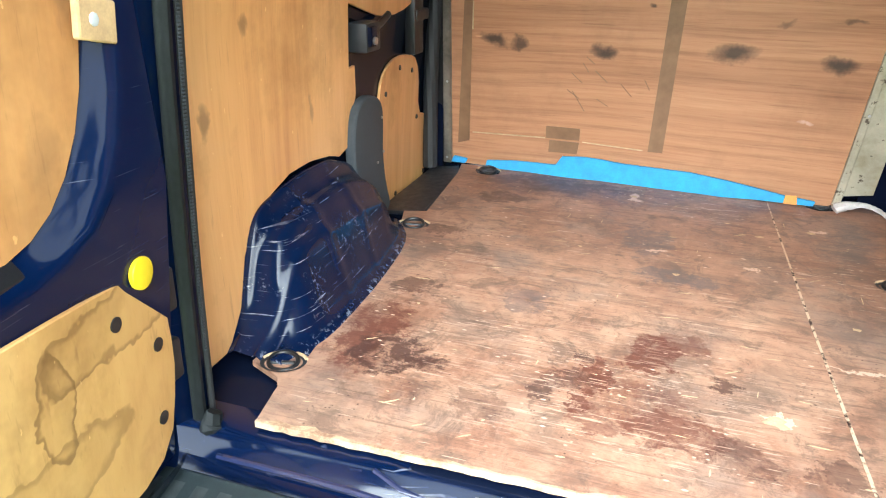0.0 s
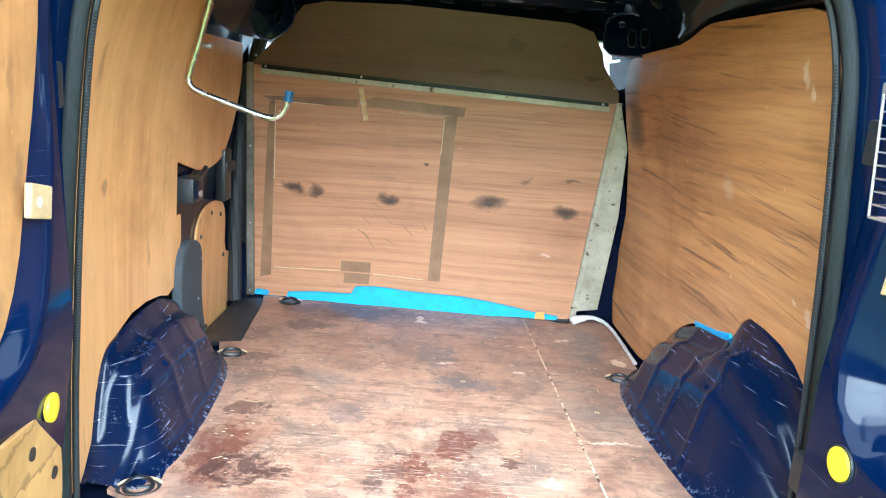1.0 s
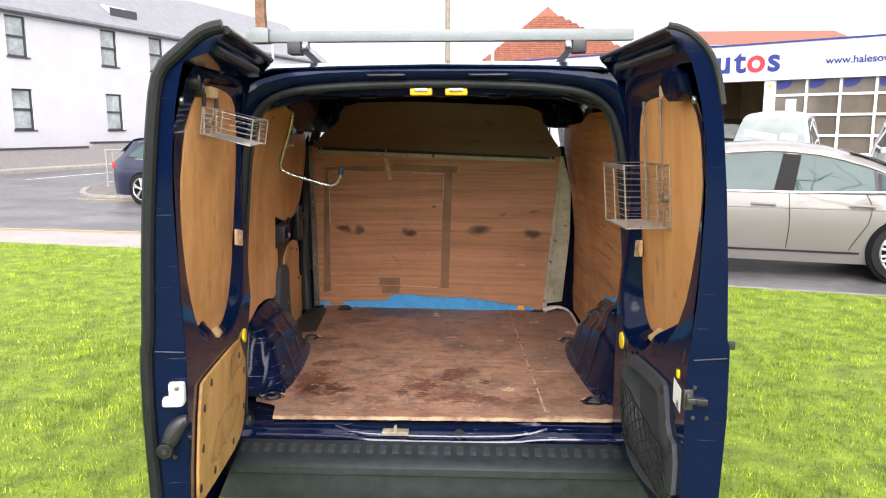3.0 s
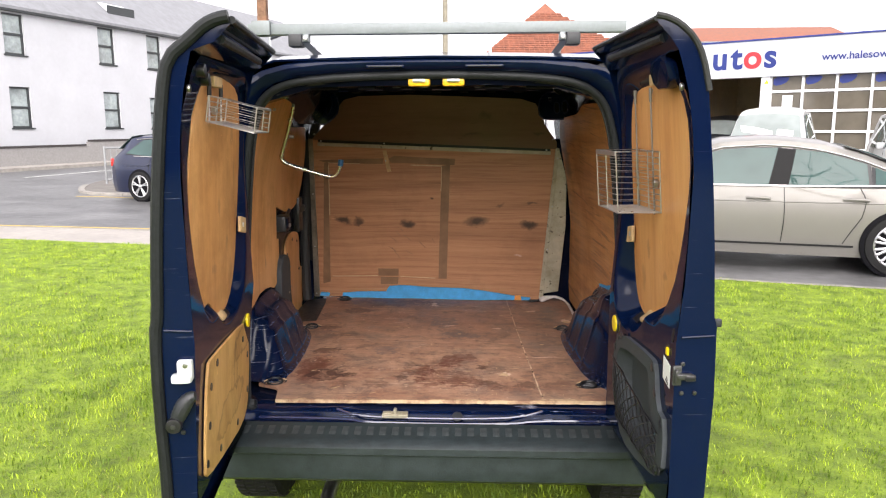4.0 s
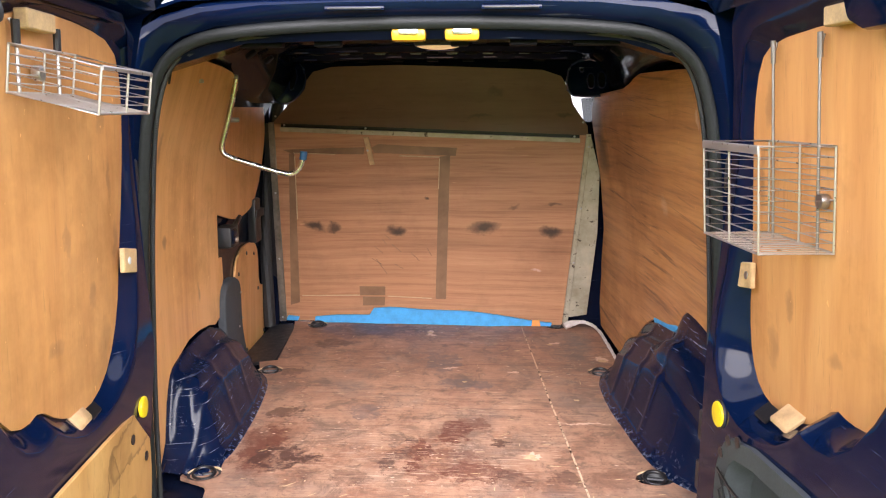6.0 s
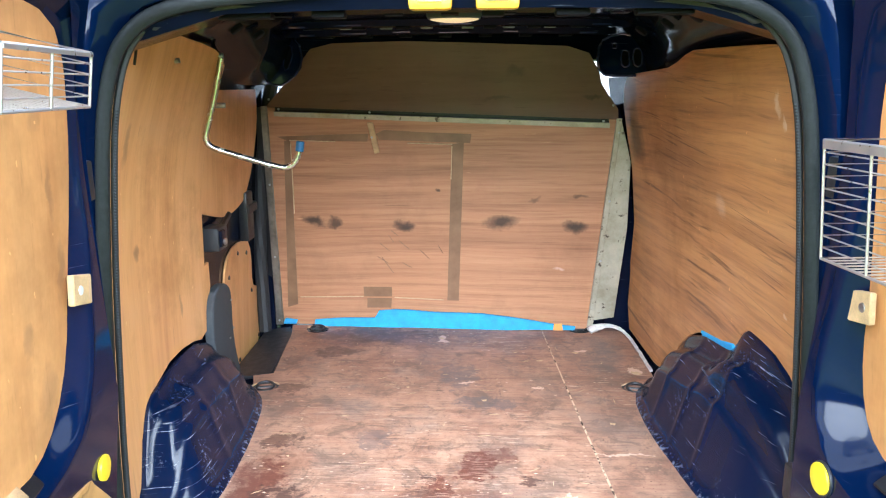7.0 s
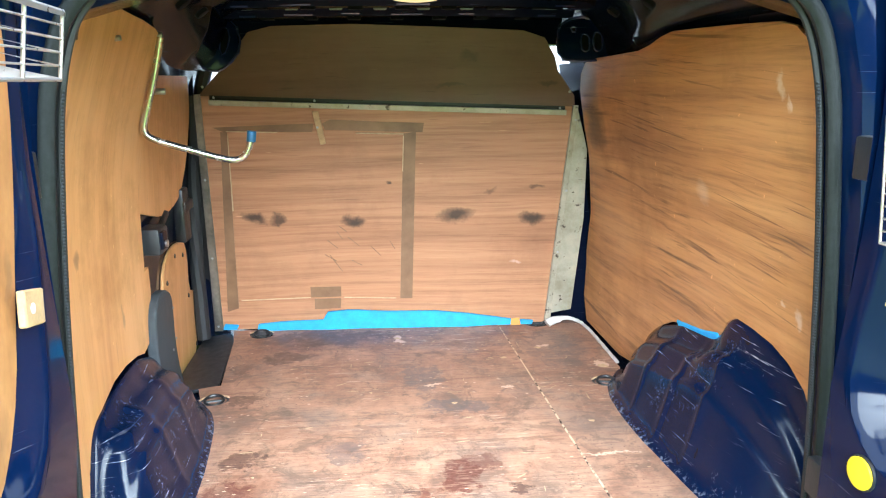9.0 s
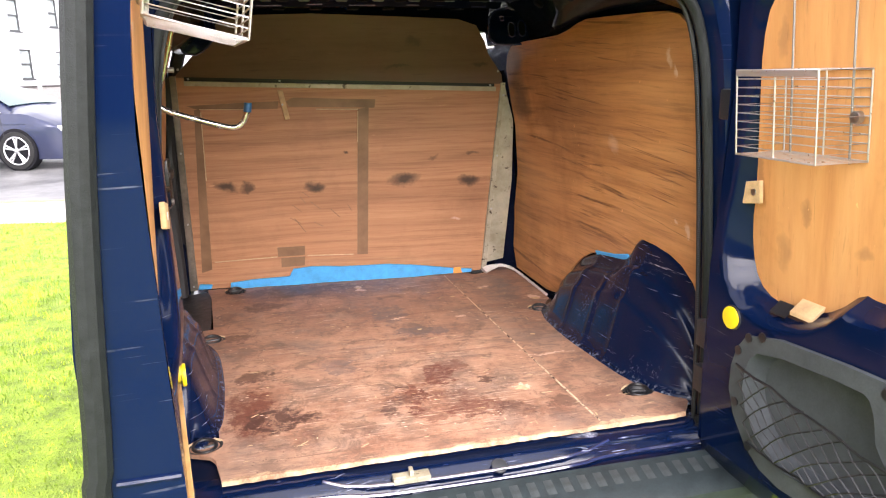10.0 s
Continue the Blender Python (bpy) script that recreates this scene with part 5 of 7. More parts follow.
    if s < 0:
        for u, z in ((L - 0.10, 1.70), (L - 0.16, 1.683)):
            part("plug_knob", disc(at(u, z, -0.008), at(0, z, 1) - at(0, z, 0), 0.016, 0.022, 12, 0.003), black_plastic, door)
    part("top_bolt", disc(at(L - 0.03, 1.655, -0.004), at(0, 1, 1) - at(0, 1, 0), 0.009, 0.008, 12, 0.002), steel, door)

    # round yellow plug, its rubber ring
    part("plug_ring", disc(at(0.092 if s > 0 else 0.066, 0.947 if s > 0 else 0.940, -0.001 if s > 0 else -0.007), at(0, 1, 1) - at(0, 1, 0), 0.029 if s > 0 else 0.016, 0.006 if s > 0 else 0.020, 24, 0.002), dark_plastic, door)
    cap = part("yellow_plug", disc(at(0.092 if s > 0 else 0.066, 0.947 if s > 0 else 0.940, -0.004 if s > 0 else -0.017), at(0, 1, 1) - at(0, 1, 0), 0.026 if s > 0 else 0.0225, 0.008, 24, 0.002), yellow_plastic, door, "round bright yellow plug")
    # hinges at the body
    for z in (0.74, 0.86, 1.42):
        p0, p1 = at(-0.005, z, 0.03), at(-0.05, z, 0.02)
        part("hinge", box((-0.012, -0.028, -0.035), (0.012, 0.028, 0.035), 0.006, Matrix.Translation((p0 + p1) / 2)), dark_plastic, door)
    if s < 0:
        lower_board(door, at)
        edge_fittings_left(door, at, L)
    else:
        pocket(door, at)
        edge_fittings_right(door, at, L)
    return door


def lower_board(door, at):
    loop = smooth_loop([(0.085, 0.935), (0.020, 0.885), (0.002, 0.83), (0.0, 0.74), (0.030, 0.632), (0.13, 0.605), (0.42, 0.640), (0.63, 0.672), (0.668, 0.70), (0.625, 0.972), (0.565, 0.976), (0.12, 0.945)], 1)
    part("lower_board", sheet(loop, lambda u, z, w: at(u, z, -0.010 + w), 0.008, bevel=0.0015), low_door_ply, door, "water-stained plywood lower panel with fixing holes")
    for u, z in ((0.122, 0.892), (0.038, 0.815), (0.515, 0.944), (0.592, 0.904), (0.045, 0.695), (0.612, 0.806), (0.222, 0.652), (0.48, 0.685), (0.642, 0.715)):
        part("fixing_hole", disc(at(u, z, -0.0105), at(0, z, 1) - at(0, z, 0), 0.0105, 0.003, 16), black_plastic, door)


def edge_fittings_left(door, at, L):
    along = (at(1, 1, 0) - at(0, 1, 0)).normalized()
    out = (at(0, 1, 1) - at(0, 1, 0)).normalized()
    m = Matrix((along, out, Vector((0, 0, 1)))).transposed().to_4x4()

    def put(lo, hi, bevel, u, z, w):
        return box(lo, hi, bevel, Matrix.Translation(at(u, z, w)) @ m)
    part("lock_body", join(put((0, -0.014, -0.026), (0.022, 0.022, 0.026), 0.007, L, 0.996, 0.016), put((0, -0.012, -0.026), (0.028, 0.036, -0.004), 0.008, L, 0.992, 0.016)), white_plastic, door, "white plastic lock body")
    part("lock_screw", disc(at(L + 0.024, 1.011, 0.018), along, 0.006, 0.005, 12, 0.001), steel, door)
    path = smooth_loop([tuple(at(L + 0.018, z, w)) for z, w in ((0.934, -0.004), (0.931, 0.008), (0.916, 0.022), (0.894, 0.032), (0.876, 0.040), (0.864, 0.046))], 2, False)
    n = len(path)
    part("pull_handle", tube(path, [0.0115 + 0.006 * math.sin(math.pi * min(1.0, 1.15 * k / n)) + 0.0012 * (k % 2) + 0.004 * (k / n) for k in range(n)], 10), dark_plastic, door, "black curved door release handle")
    part("handle_pivot", disc(at(L + 0.030, 0.866, 0.044), along, 0.019, 0.02, 20, 0.005), black_plastic, door)
    part("pivot_screw", disc(at(L + 0.041, 0.866, 0.044), along, 0.006, 0.004, 10, 0.001), steel_dark, door)
    part("handle_screw", disc(at(L + 0.002, 0.836, 0.030), along, 0.006, 0.006, 12, 0.002), dark_plastic, door)


def edge_fittings_right(door, at, L):
    along = (at(1, 1, 0) - at(0, 1, 0)).normalized()
    out = (at(0, 1, 1) - at(0, 1, 0)).normalized()
    m = Matrix((along, out, Vector((0, 0, 1)))).transposed().to_4x4()

    def put(lo, hi, bevel, u, z, w):
        return box(lo, hi, bevel, Matrix.Translation(at(u, z, w)) @ m)
    part("latch_plate", put((-0.002, -0.010, -0.025), (0.006, 0.012, 0.025), 0.003, L, 0.972, 0.004), steel_dark, door, "bare metal latch plate")
    part("latch_jaw", join(put((0.0, -0.012, -0.009), (0.014, 0.030, 0.006), 0.003, L, 0.972, 0.012), put((0.004, 0.012, -0.012), (0.016, 0.036, 0.004), 0.004, L, 0.972, 0.012), put((0.0, -0.014, -0.018), (0.012, -0.004, 0.016), 0.003, L, 0.972, 0.012)), steel_dark, door)
    part("latch_slot", put((0.014, 0.008, -0.009), (0.0175, 0.034, 0.001), 0.002, L, 0.972, 0.012), black_plastic, door)
    for z, w in ((1.001, 0.018), (0.927, 0.018), (0.927, 0.050)):
        part("bolt", disc(at(L + 0.003, z, w), along, 0.0055, 0.006, 12, 0.002), steel_dark, door)
    part("lever_slot", sheet(smooth_loop([(L - 0.072, 0.996), (L - 0.035, 0.996), (L - 0.035, 1.034), (L - 0.072, 1.034)], 1), lambda u, z, w: at(u, z, -0.001 + w), 0.01), black_plastic, door)
    part("release_lever", sheet([(L - 0.058, 1.006), (L - 0.044, 1.006), (L - 0.044, 1.026), (L - 0.058, 1.026)], lambda u, z, w: at(u, z, -0.006 + w), 0.008, bevel=0.002), yellow_plastic, door, "yellow release lever")
    part("edge_hole", sheet(smooth_loop([(L - 0.035, 1.045), (L - 0.018, 1.045), (L - 0.018, 1.082), (L - 0.035, 1.082)], 2), lambda u, z, w: at(u, z, -0.001 + w), 0.006), black_plastic, door)
    part("label", sheet([(L - 0.083, 0.938), (L - 0.030, 0.926), (L - 0.030, 0.984), (L - 0.083, 0.996)], lambda u, z, w: at(u, z, -0.0012 + w), 0.001), white_label, door, "white paper label with dark print")
    for k, (u0, u1, z) in enumerate(((L - 0.058, L - 0.040, 0.938), (L - 0.054, L - 0.044, 0.946))):
        part("label_bar", sheet([(u0, z), (u1, z - 0.006), (u1, z - 0.001), (u0, z + 0.005)], lambda u, z, w: at(u, z, -0.002 + w), 0.0008), ink, door)


def pocket(door, at):
    """The moulded map pocket with its net."""
    loop = smooth_loop([(0.17, 0.945), (0.115, 0.87), (0.112, 0.755), (0.20, 0.645), (0.32, 0.622), (0.62, 0.675), (0.628, 0.84), (0.56, 0.852), (0.535, 0.955), (0.50, 0.968)], 1)
    mouth = smooth_loop(MOUTH, 1)
    bm = bmesh.new()
    made = []
    for lp, w in ((loop, -0.012), (mouth, -0.012)):
        vs = [bm.verts.new((u, z, w)) for u, z in lp]
        for i in range(len(vs)):
            bm.edges.new((vs[i], vs[(i + 1) % len(vs)]))
        made.append(vs)
    bmesh.ops.triangle_fill(bm, edges=bm.edges[:], use_beauty=True)
    c = Vector((0.36, 0.80))
    prev = made[1]
    for k, w in ((0.985, -0.006), (0.955, 0.012), (0.91, 0.034), (0.88, 0.036)):
        ring = [bm.verts.new((c.x + (u - c.x) * k, c.y + (z - c.y) * k, w)) for u, z in mouth]
        for i in range(len(ring)):
            j = (i + 1) % len(ring)
            bm.faces.new((prev[i], prev[j], ring[j], ring[i]))
        prev = ring
    bm.faces.new(prev)
    prev = made[0]
    ring = [bm.verts.new((u, z, 0.001)) for u, z in loop]
    for i in range(len(ring)):
        j = (i + 1) % len(ring)
        bm.faces.new((prev[i], prev[j], ring[j], ring[i]))
    for v in bm.verts:
        v.co = at(v.co.x, v.co.y, v.co.z)
    part("pocket_panel", bm, grey_plastic, door, "moulded grey plastic map pocket", 40)
    for u, z in ((0.165, 0.925), (0.135, 0.885), (0.205, 0.94), (0.515, 0.945), (0.545, 0.885), (0.137, 0.76), (0.19, 0.675), (0.60, 0.825), (0.605, 0.70)):
        part("fixing_hole", disc(at(u, z, -0.0125), at(0, z, 1) - at(0, z, 0), 0.0105, 0.003, 16), black_plastic, door)
    bm = bmesh.new()
    top = ((0.14, 0.855), (0.60, 0.80))
    bot = ((0.19, 0.685), (0.60, 0.685))

    def net(a, b):
        p = Vector(top[0]).lerp(Vector(top[1]), a)
        q = Vector(bot[0]).lerp(Vector(bot[1]), a)
        r = p.lerp(q, b)
        return at(r.x, r.y + 0.004 * math.sin(31 * a + 9 * b), -0.020 - 0.012 * math.sin(math.pi * b) * math.sin(math.pi * min(1, max(0, a))))
    n = 9
    for k in range(-4, n + 1):
        for sgn in (1, -1):
            line = []
            for j in range(9):
                b = j / 8
                a = (k + 4 * b) / n if sgn > 0 else (k + 4 - 4 * b) / n
                if 0 <= a <= 1:
                    line.append(net(a, b))
            if len(line) > 1:
                add_tube(bm, line, 0.0016, 4)
    add_tube(bm, [net(k / 8, 0) for k in range(9)], 0.003, 5)
    add_tube(bm, [net(k / 8, 1) for k in range(9)], 0.003, 5)
    part("pocket_net", bm, black_plastic, door, "black elastic net")


rear_door(-1)
rear_door(1)


# --- linings, floor and bulkhead ---
def side_bend(s, off):
    return lambda u, v, w: Vector((ax(u) + s * (lined(v, s) - off + w), u, v))


loop = [(0.045, 0.60), (0.045, 1.10), (0.06, 1.35), (0.085, 1.50), (0.14, 1.60), (0.215, 1.655), (0.277, 1.688), (0.322, 1.697), (0.40, 1.695), (0.508, 1.689), (0.63, 1.684), (0.75, 1.674), (0.83, 1.655), (0.865, 1.635), (0.868, 1.212), (0.838, 1.209), (0.832, 1.05), (0.872, 1.055), (0.875, 0.98), (0.85, 0.94), (0.84, 0.86),
        (0.76, 0.845), (0.70, 0.862), (0.60, 0.876), (0.50, 0.876), (0.40, 0.852), (0.335, 0.822), (0.29, 0.765), (0.255, 0.665), (0.20, 0.60)]
part("plywood_lining", sheet(loop, side_bend(-1, 0.0), 0.009, cuts_v=[0.7, 0.83, 1.05, 1.2, 1.35, 1.45, 1.55, 1.64], bevel=0.0015), lining_left_ply)
lin = bpy.data.objects["plywood_lining"]
tagged(lin, "varnished orange plywood lining with a latch cut-out", "wall panel")
for y, z in ((0.46, 1.636), (0.10, 1.60)):
    part("lining_screw", disc((ax(y) - lined(z, -1) + 0.004, y, z), (1, 0, 0.1), 0.006, 0.012, 10, 0.001), steel, lin)
part("lining_clip", tube([(ax(0.2) - lined(1.69, -1) + 0.004, 0.2, 1.695), (ax(0.2) - lined(1.64, -1) + 0.012, 0.2, 1.64), (ax(0.2) - lined(1.62, -1) + 0.012, 0.205, 1.62)], 0.003, 6), black_plastic, lin)

loop = [(0.045, 0.60), (0.045, 1.12), (0.055, 1.33), (0.085, 1.50), (0.135, 1.60), (0.178, 1.637), (0.227, 1.648), (0.34, 1.652), (0.51, 1.656), (0.674, 1.658), (0.742, 1.649), (0.82, 1.632), (0.902, 1.620), (1.10, 1.614), (1.27, 1.609), (1.366, 1.597), (1.42, 1.564), (1.45, 1.508), (1.462, 1.377), (1.458, 1.263), (1.505, 1.076), (1.57, 0.89), (1.585, 0.705), (1.54, 0.610), (1.20, 0.600), (1.06, 0.62), (1.01, 0.70), (0.968, 0.752), (0.93, 0.785),
        (0.88, 0.82), (0.82, 0.850), (0.74, 0.872), (0.64, 0.886), (0.565, 0.892), (0.535, 0.91), (0.508, 0.955), (0.47, 0.978), (0.40, 0.976), (0.32, 0.966), (0.256, 0.945), (0.20, 0.908), (0.15, 0.83), (0.12, 0.70), (0.11, 0.60)]
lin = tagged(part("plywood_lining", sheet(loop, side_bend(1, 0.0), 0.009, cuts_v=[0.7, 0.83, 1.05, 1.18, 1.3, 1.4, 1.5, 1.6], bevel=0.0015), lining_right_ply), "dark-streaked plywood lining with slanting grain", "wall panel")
part("foam_scrap", sheet([(0.54, 0.890), (0.62, 0.876), (0.76, 0.856), (0.78, 0.870), (0.64, 0.890), (0.55, 0.912)], side_bend(1, 0.006), 0.012, bevel=0.003), blue_foam, lin, "scrap of blue foam behind the arch")

# floor: two boards with a seam, each with its pale worn edge
floor = tagged(empty("plywood_floor", 0, 0.8, 0.58), "worn red-brown plywood floor, stained and scratched", "floor")


def flat(z):
    return lambda u, v, w: Vector((u, v, z + w))


def ragged(a, b, n, amp, seed):
    rng = random.Random(seed)
    return [(a[0] + (b[0] - a[0]) * k / n, a[1] + (b[1] - a[1]) * k / n + rng.uniform(-amp, amp)) for k in range(n + 1)]


seam_rear, seam_front = (0.405, 0.042), (0.337, 1.60)
left = ragged((-0.556, 0.024), seam_rear, 70, 0.0022, 9) + [(0.372, 0.72), seam_front, (-0.695, 1.62), (-0.672, 1.50), (-0.640, 1.095), (-0.705, 1.075), (-0.66, 0.92), (-0.628, 0.85), (-0.606, 0.70), (-0.596, 0.50), (-0.586, 0.38), (-0.575, 0.26), (-0.572, 0.235), (-0.665, 0.205), (-0.665, 0.185), (-0.59, 0.15), (-0.575, 0.125)]


def oval(cx, cy, rx, ry, n=14):
    return [(cx + rx * math.cos(2 * math.pi * k / n), cy + ry * math.sin(2 * math.pi * k / n)) for k in range(n)]


left_holes = [oval(-0.578, 1.562, 0.046, 0.042), oval(-0.615, 0.975, 0.036, 0.03)]
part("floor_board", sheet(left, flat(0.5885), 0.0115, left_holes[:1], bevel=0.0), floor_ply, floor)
right = [(0.408, 0.042)] + ragged((0.41, 0.042), (0.648, 0.046), 12, 0.002, 5) + [(0.69, 0.10), (0.70, 0.14), (0.655, 0.26), (0.62, 0.34), (0.59, 0.5), (0.578, 0.68), (0.585, 0.82), (0.60, 0.90), (0.672, 1.085), (0.676, 1.34), (0.664, 1.60), (0.340, 1.60), (0.3755, 0.72)]
right_holes = [oval(0.495, 1.562, 0.046, 0.042), oval(0.59, 0.20, 0.05, 0.032)]
part("floor_board", sheet(right, flat(0.5885), 0.0115, right_holes, bevel=0.0), floor_ply, floor)
edge = ragged((-0.556, 0.023), (0.648, 0.043), 70, 0.0022, 9)
band = [(x, y - 0.003) for x, y in edge] + [(x, y + 0.0005 + 0.004 * random.Random(i).random() + 0.024 * max(0.0, math.sin(2.3 * x + 0.6) * math.sin(17 * x) * (0.5 + 0.5 * random.Random(i).random()))) for i, (x, y) in reversed(list(enumerate(edge)))]
part("splintered_edge", sheet(band, flat(0.589), 0.0123), splinter_wood, floor, "pale splintered plywood edge")
part("seam_gap", sheet([(0.4040, 0.045), (0.4095, 0.045), (0.3765, 0.72), (0.3408, 1.598), (0.3369, 1.598), (0.3712, 0.72)], flat(0.5890), 0.0118), seam_wood, floor)
rng = random.Random(21)
for (x, y, r) in ((0.273, 0.312, 0.030), (-0.063, 1.455, 0.018), (0.463, 0.72, 0.012), (0.617, 1.107, 0.026), (0.217, 1.304, 0.012), (0.30, 1.22, 0.014), (0.44, 1.30, 0.016), (-0.16, 0.98, 0.008), (0.09, 0.88, 0.012), (-0.45, 0.52, 0.007)):
    n = 11
    star = [(x + r * (0.35 + 0.65 * rng.random()) * math.cos(2 * math.pi * k / n), y + 0.8 * r * (0.35 + 0.65 * rng.random()) * math.sin(2 * math.pi * k / n)) for k in range(n)]
    part("bare_chip", sheet(star, flat(0.5995), 0.0009), bare_ply_edge, floor, "pale chip in the floor surface")


# small pale nicks and short scores scattered over the boards
rng = random.Random(33)
for k in range(70):
    x, y = rng.uniform(-0.52, 0.60), 0.10 + 1.35 * rng.random() ** 1.5
    a = rng.choice((0.0, 0.0, 0.15, 1.5, 0.6)) + rng.uniform(-0.1, 0.1)
    l, w = rng.uniform(0.003, 0.022), rng.uniform(0.0008, 0.0020)
    ca, sa = math.cos(a), math.sin(a)
    nick = [(x + ca * p - sa * q, y + sa * p + ca * q) for p, q in ((-l, 0), (-l * 0.4, w), (l * 0.5, w * 0.7), (l, 0), (l * 0.3, -w), (-l * 0.5, -w * 0.6))]
    part("floor_nick", sheet(nick, flat(0.5995), 0.0009), bare_ply_edge, floor)


# tie-down rings in cups
def tie_down():
    t = tagged(empty("tie_down_ring"), "black steel lashing ring in a floor cup", "lashing ring", "lashing rings in the floor")
    n = 20
    rows = [[(r * 1.25 * math.cos(a), r * math.sin(a), z) for r, z in ((0.036, 0.0005), (0.030, -0.001), (0.024, -0.012), (0.0, -0.014))] for a in (2 * math.pi * k / n for k in range(n + 1))]
    bm = loft(rows)
    bmesh.ops.remove_doubles(bm, verts=bm.verts, dist=1e-5)
    part("cup", bm, dark_plastic, t)
    part("ring", tube([(0.028 * math.cos(a), 0.024 * math.sin(a), 0.002 + 0.006 * math.sin(a)) for a in (2 * math.pi * k / 18 for k in range(18))], 0.0048, 8, True), black_plastic, t)
    part("anchor_bar", tube([(-0.03, 0, -0.002), (0.03, 0, -0.002)], 0.005, 8), dark_plastic, t)
    part("cut_edge", tube([(0.045 * math.cos(a), 0.036 * math.sin(a), 0.0005) for a in (math.pi * (0.1 + 0.8 * k / 10) for k in range(11))], 0.0035, 5), bare_ply_edge, t)
    return t


base_ring = tie_down()
spots = ((-0.578, 1.562, 0), (0.495, 1.562, 0), (-0.636, 0.975, 10), (0.588, 0.975, -10), (-0.605, 0.198, 15), (0.59, 0.20, -10))
base_ring.matrix_basis = pose(*spots[0][:2], 0.602, 0, 0, spots[0][2])
for x, y, a in spots[1:]:
    copy_thing(base_ring, pose(x, y, 0.602, 0, 0, a))


# bulkhead of plywood, leaning a little
def bulk(u, v, w):
    return Vector((u, 1.595 - 0.10 * (v - 0.6) - 0.06 * u - w, v))


bulkhead = tagged(empty("plywood_bulkhead", -0.07, 1.6, 0.6), "plywood bulkhead with a taped-up hatch and steel rail", "partition")
low = [(-0.742, 0.60), (0.523, 0.60), (0.562, 1.07), (0.597, 1.452), (-0.735, 1.505), (-0.738, 1.22)]
part("lower_board", sheet(low, lambda u, v, w: bulk(u, v, w), -0.012), bulk_ply, bulkhead)
topb = [(-0.735, 1.500), (0.597, 1.447), (0.593, 1.486), (0.53, 1.575), (0.517, 1.622), (0.478, 1.686), (0.40, 1.711), (0.10, 1.725), (-0.19, 1.736), (-0.465, 1.731), (-0.545, 1.712), (-0.60, 1.648), (-0.645, 1.594)]
part("upper_board", sheet(topb, lambda u, v, w: bulk(u, v, w + 0.003), -0.012), bulk_top_shaded_ply, bulkhead)
part("rail", sheet([(-0.697, 1.467), (0.562, 1.418), (0.562, 1.4365), (-0.697, 1.4855)], lambda u, v, w: bulk(u, v, w), 0.030, bevel=0.001), zinc, bulkhead, "worn zinc angle rail")
# Dark band along the top of the rail.
part("rail_top_band", sheet([(-0.697, 1.4855), (0.562, 1.4365), (0.562, 1.449), (-0.697, 1.501)], lambda u, v, w: bulk(u, v, w + 0.002), 0.004), black_plastic, bulkhead)
part("edge_strip", sheet([(0.523, 0.612), (0.545, 0.612), (0.608, 1.452), (0.590, 1.452)], lambda u, v, w: bulk(u, v, w), 0.014, bevel=0.001), zinc, bulkhead, "steel edge strip")
part("edge_strip", sheet([(-0.765, 0.60), (-0.735, 0.60), (-0.728, 1.505), (-0.750, 1.505)], lambda u, v, w: bulk(u, v, w), 0.018, bevel=0.001), dull_strip, bulkhead, "steel edge strip")
part("edge_strip", sheet([(-0.790, 0.60), (-0.766, 0.60), (-0.752, 1.50), (-0.775, 1.50)], lambda u, v, w: bulk(u, v, w - 0.02), 0.03, bevel=0.001), black_plastic, bulkhead)
part("steel_flange", sheet([(0.546, 0.64), (0.63, 0.655), (0.658, 1.03), (0.654, 1.29), (0.61, 1.445)], lambda u, v, w: bulk(u, v, w - 0.01), 0.006, bevel=0.001), zinc, bulkhead, "pale steel flange beside the bulkhead")
for t, poly in (("tape", [(-0.70, 1.388), (-0.50, 1.395), (-0.34, 1.398), (-0.345, 1.368), (-0.52, 1.370), (-0.66, 1.372)]), ("tape", [(-0.31, 1.398), (-0.28, 1.412), (-0.1, 1.402), (0.055, 1.396), (0.05, 1.362), (-0.13, 1.368), (-0.30, 1.375)]),
                ("tape", [(-0.020, 1.358), (0.026, 1.365), (0.004, 0.718), (-0.043, 0.718)]), ("tape", [(-0.672, 1.372), (-0.648, 1.372), (-0.668, 0.69), (-0.712, 0.676)]),
                ("tape", [(-0.388, 0.772), (-0.270, 0.773), (-0.271, 0.731), (-0.387, 0.729)]), ("tape", [(-0.374, 0.723), (-0.271, 0.724), (-0.276, 0.682), (-0.376, 0.680)])):
    part(t, sheet(poly, lambda u, v, w: bulk(u, v, w + 0.0015), 0.0012), brown_tape, bulkhead, "brown parcel tape")
for a, b in (((-0.652, 1.374), (-0.47, 1.369)), ((-0.19, 1.362), (-0.018, 1.357)), ((-0.648, 1.36), (-0.654, 1.08)), ((-0.019, 1.35), (-0.024, 1.22)), ((-0.655, 0.722), (-0.39, 0.729)), ((-0.26, 0.727), (-0.06, 0.720))):
    part("hatch_gap", tube([tuple(bulk(a[0], a[1], 0.0016)), tuple(bulk(b[0], b[1], 0.0016))], 0.0022, 4), bare_ply_edge, bulkhead)
part("hatch_peg", sheet([(-0.342, 1.442), (-0.320, 1.442), (-0.298, 1.326), (-0.318, 1.322)], lambda u, v, w: bulk(u, v, w + 0.004), 0.012, bevel=0.002), raw_wood, bulkhead, "wooden hatch turn peg")
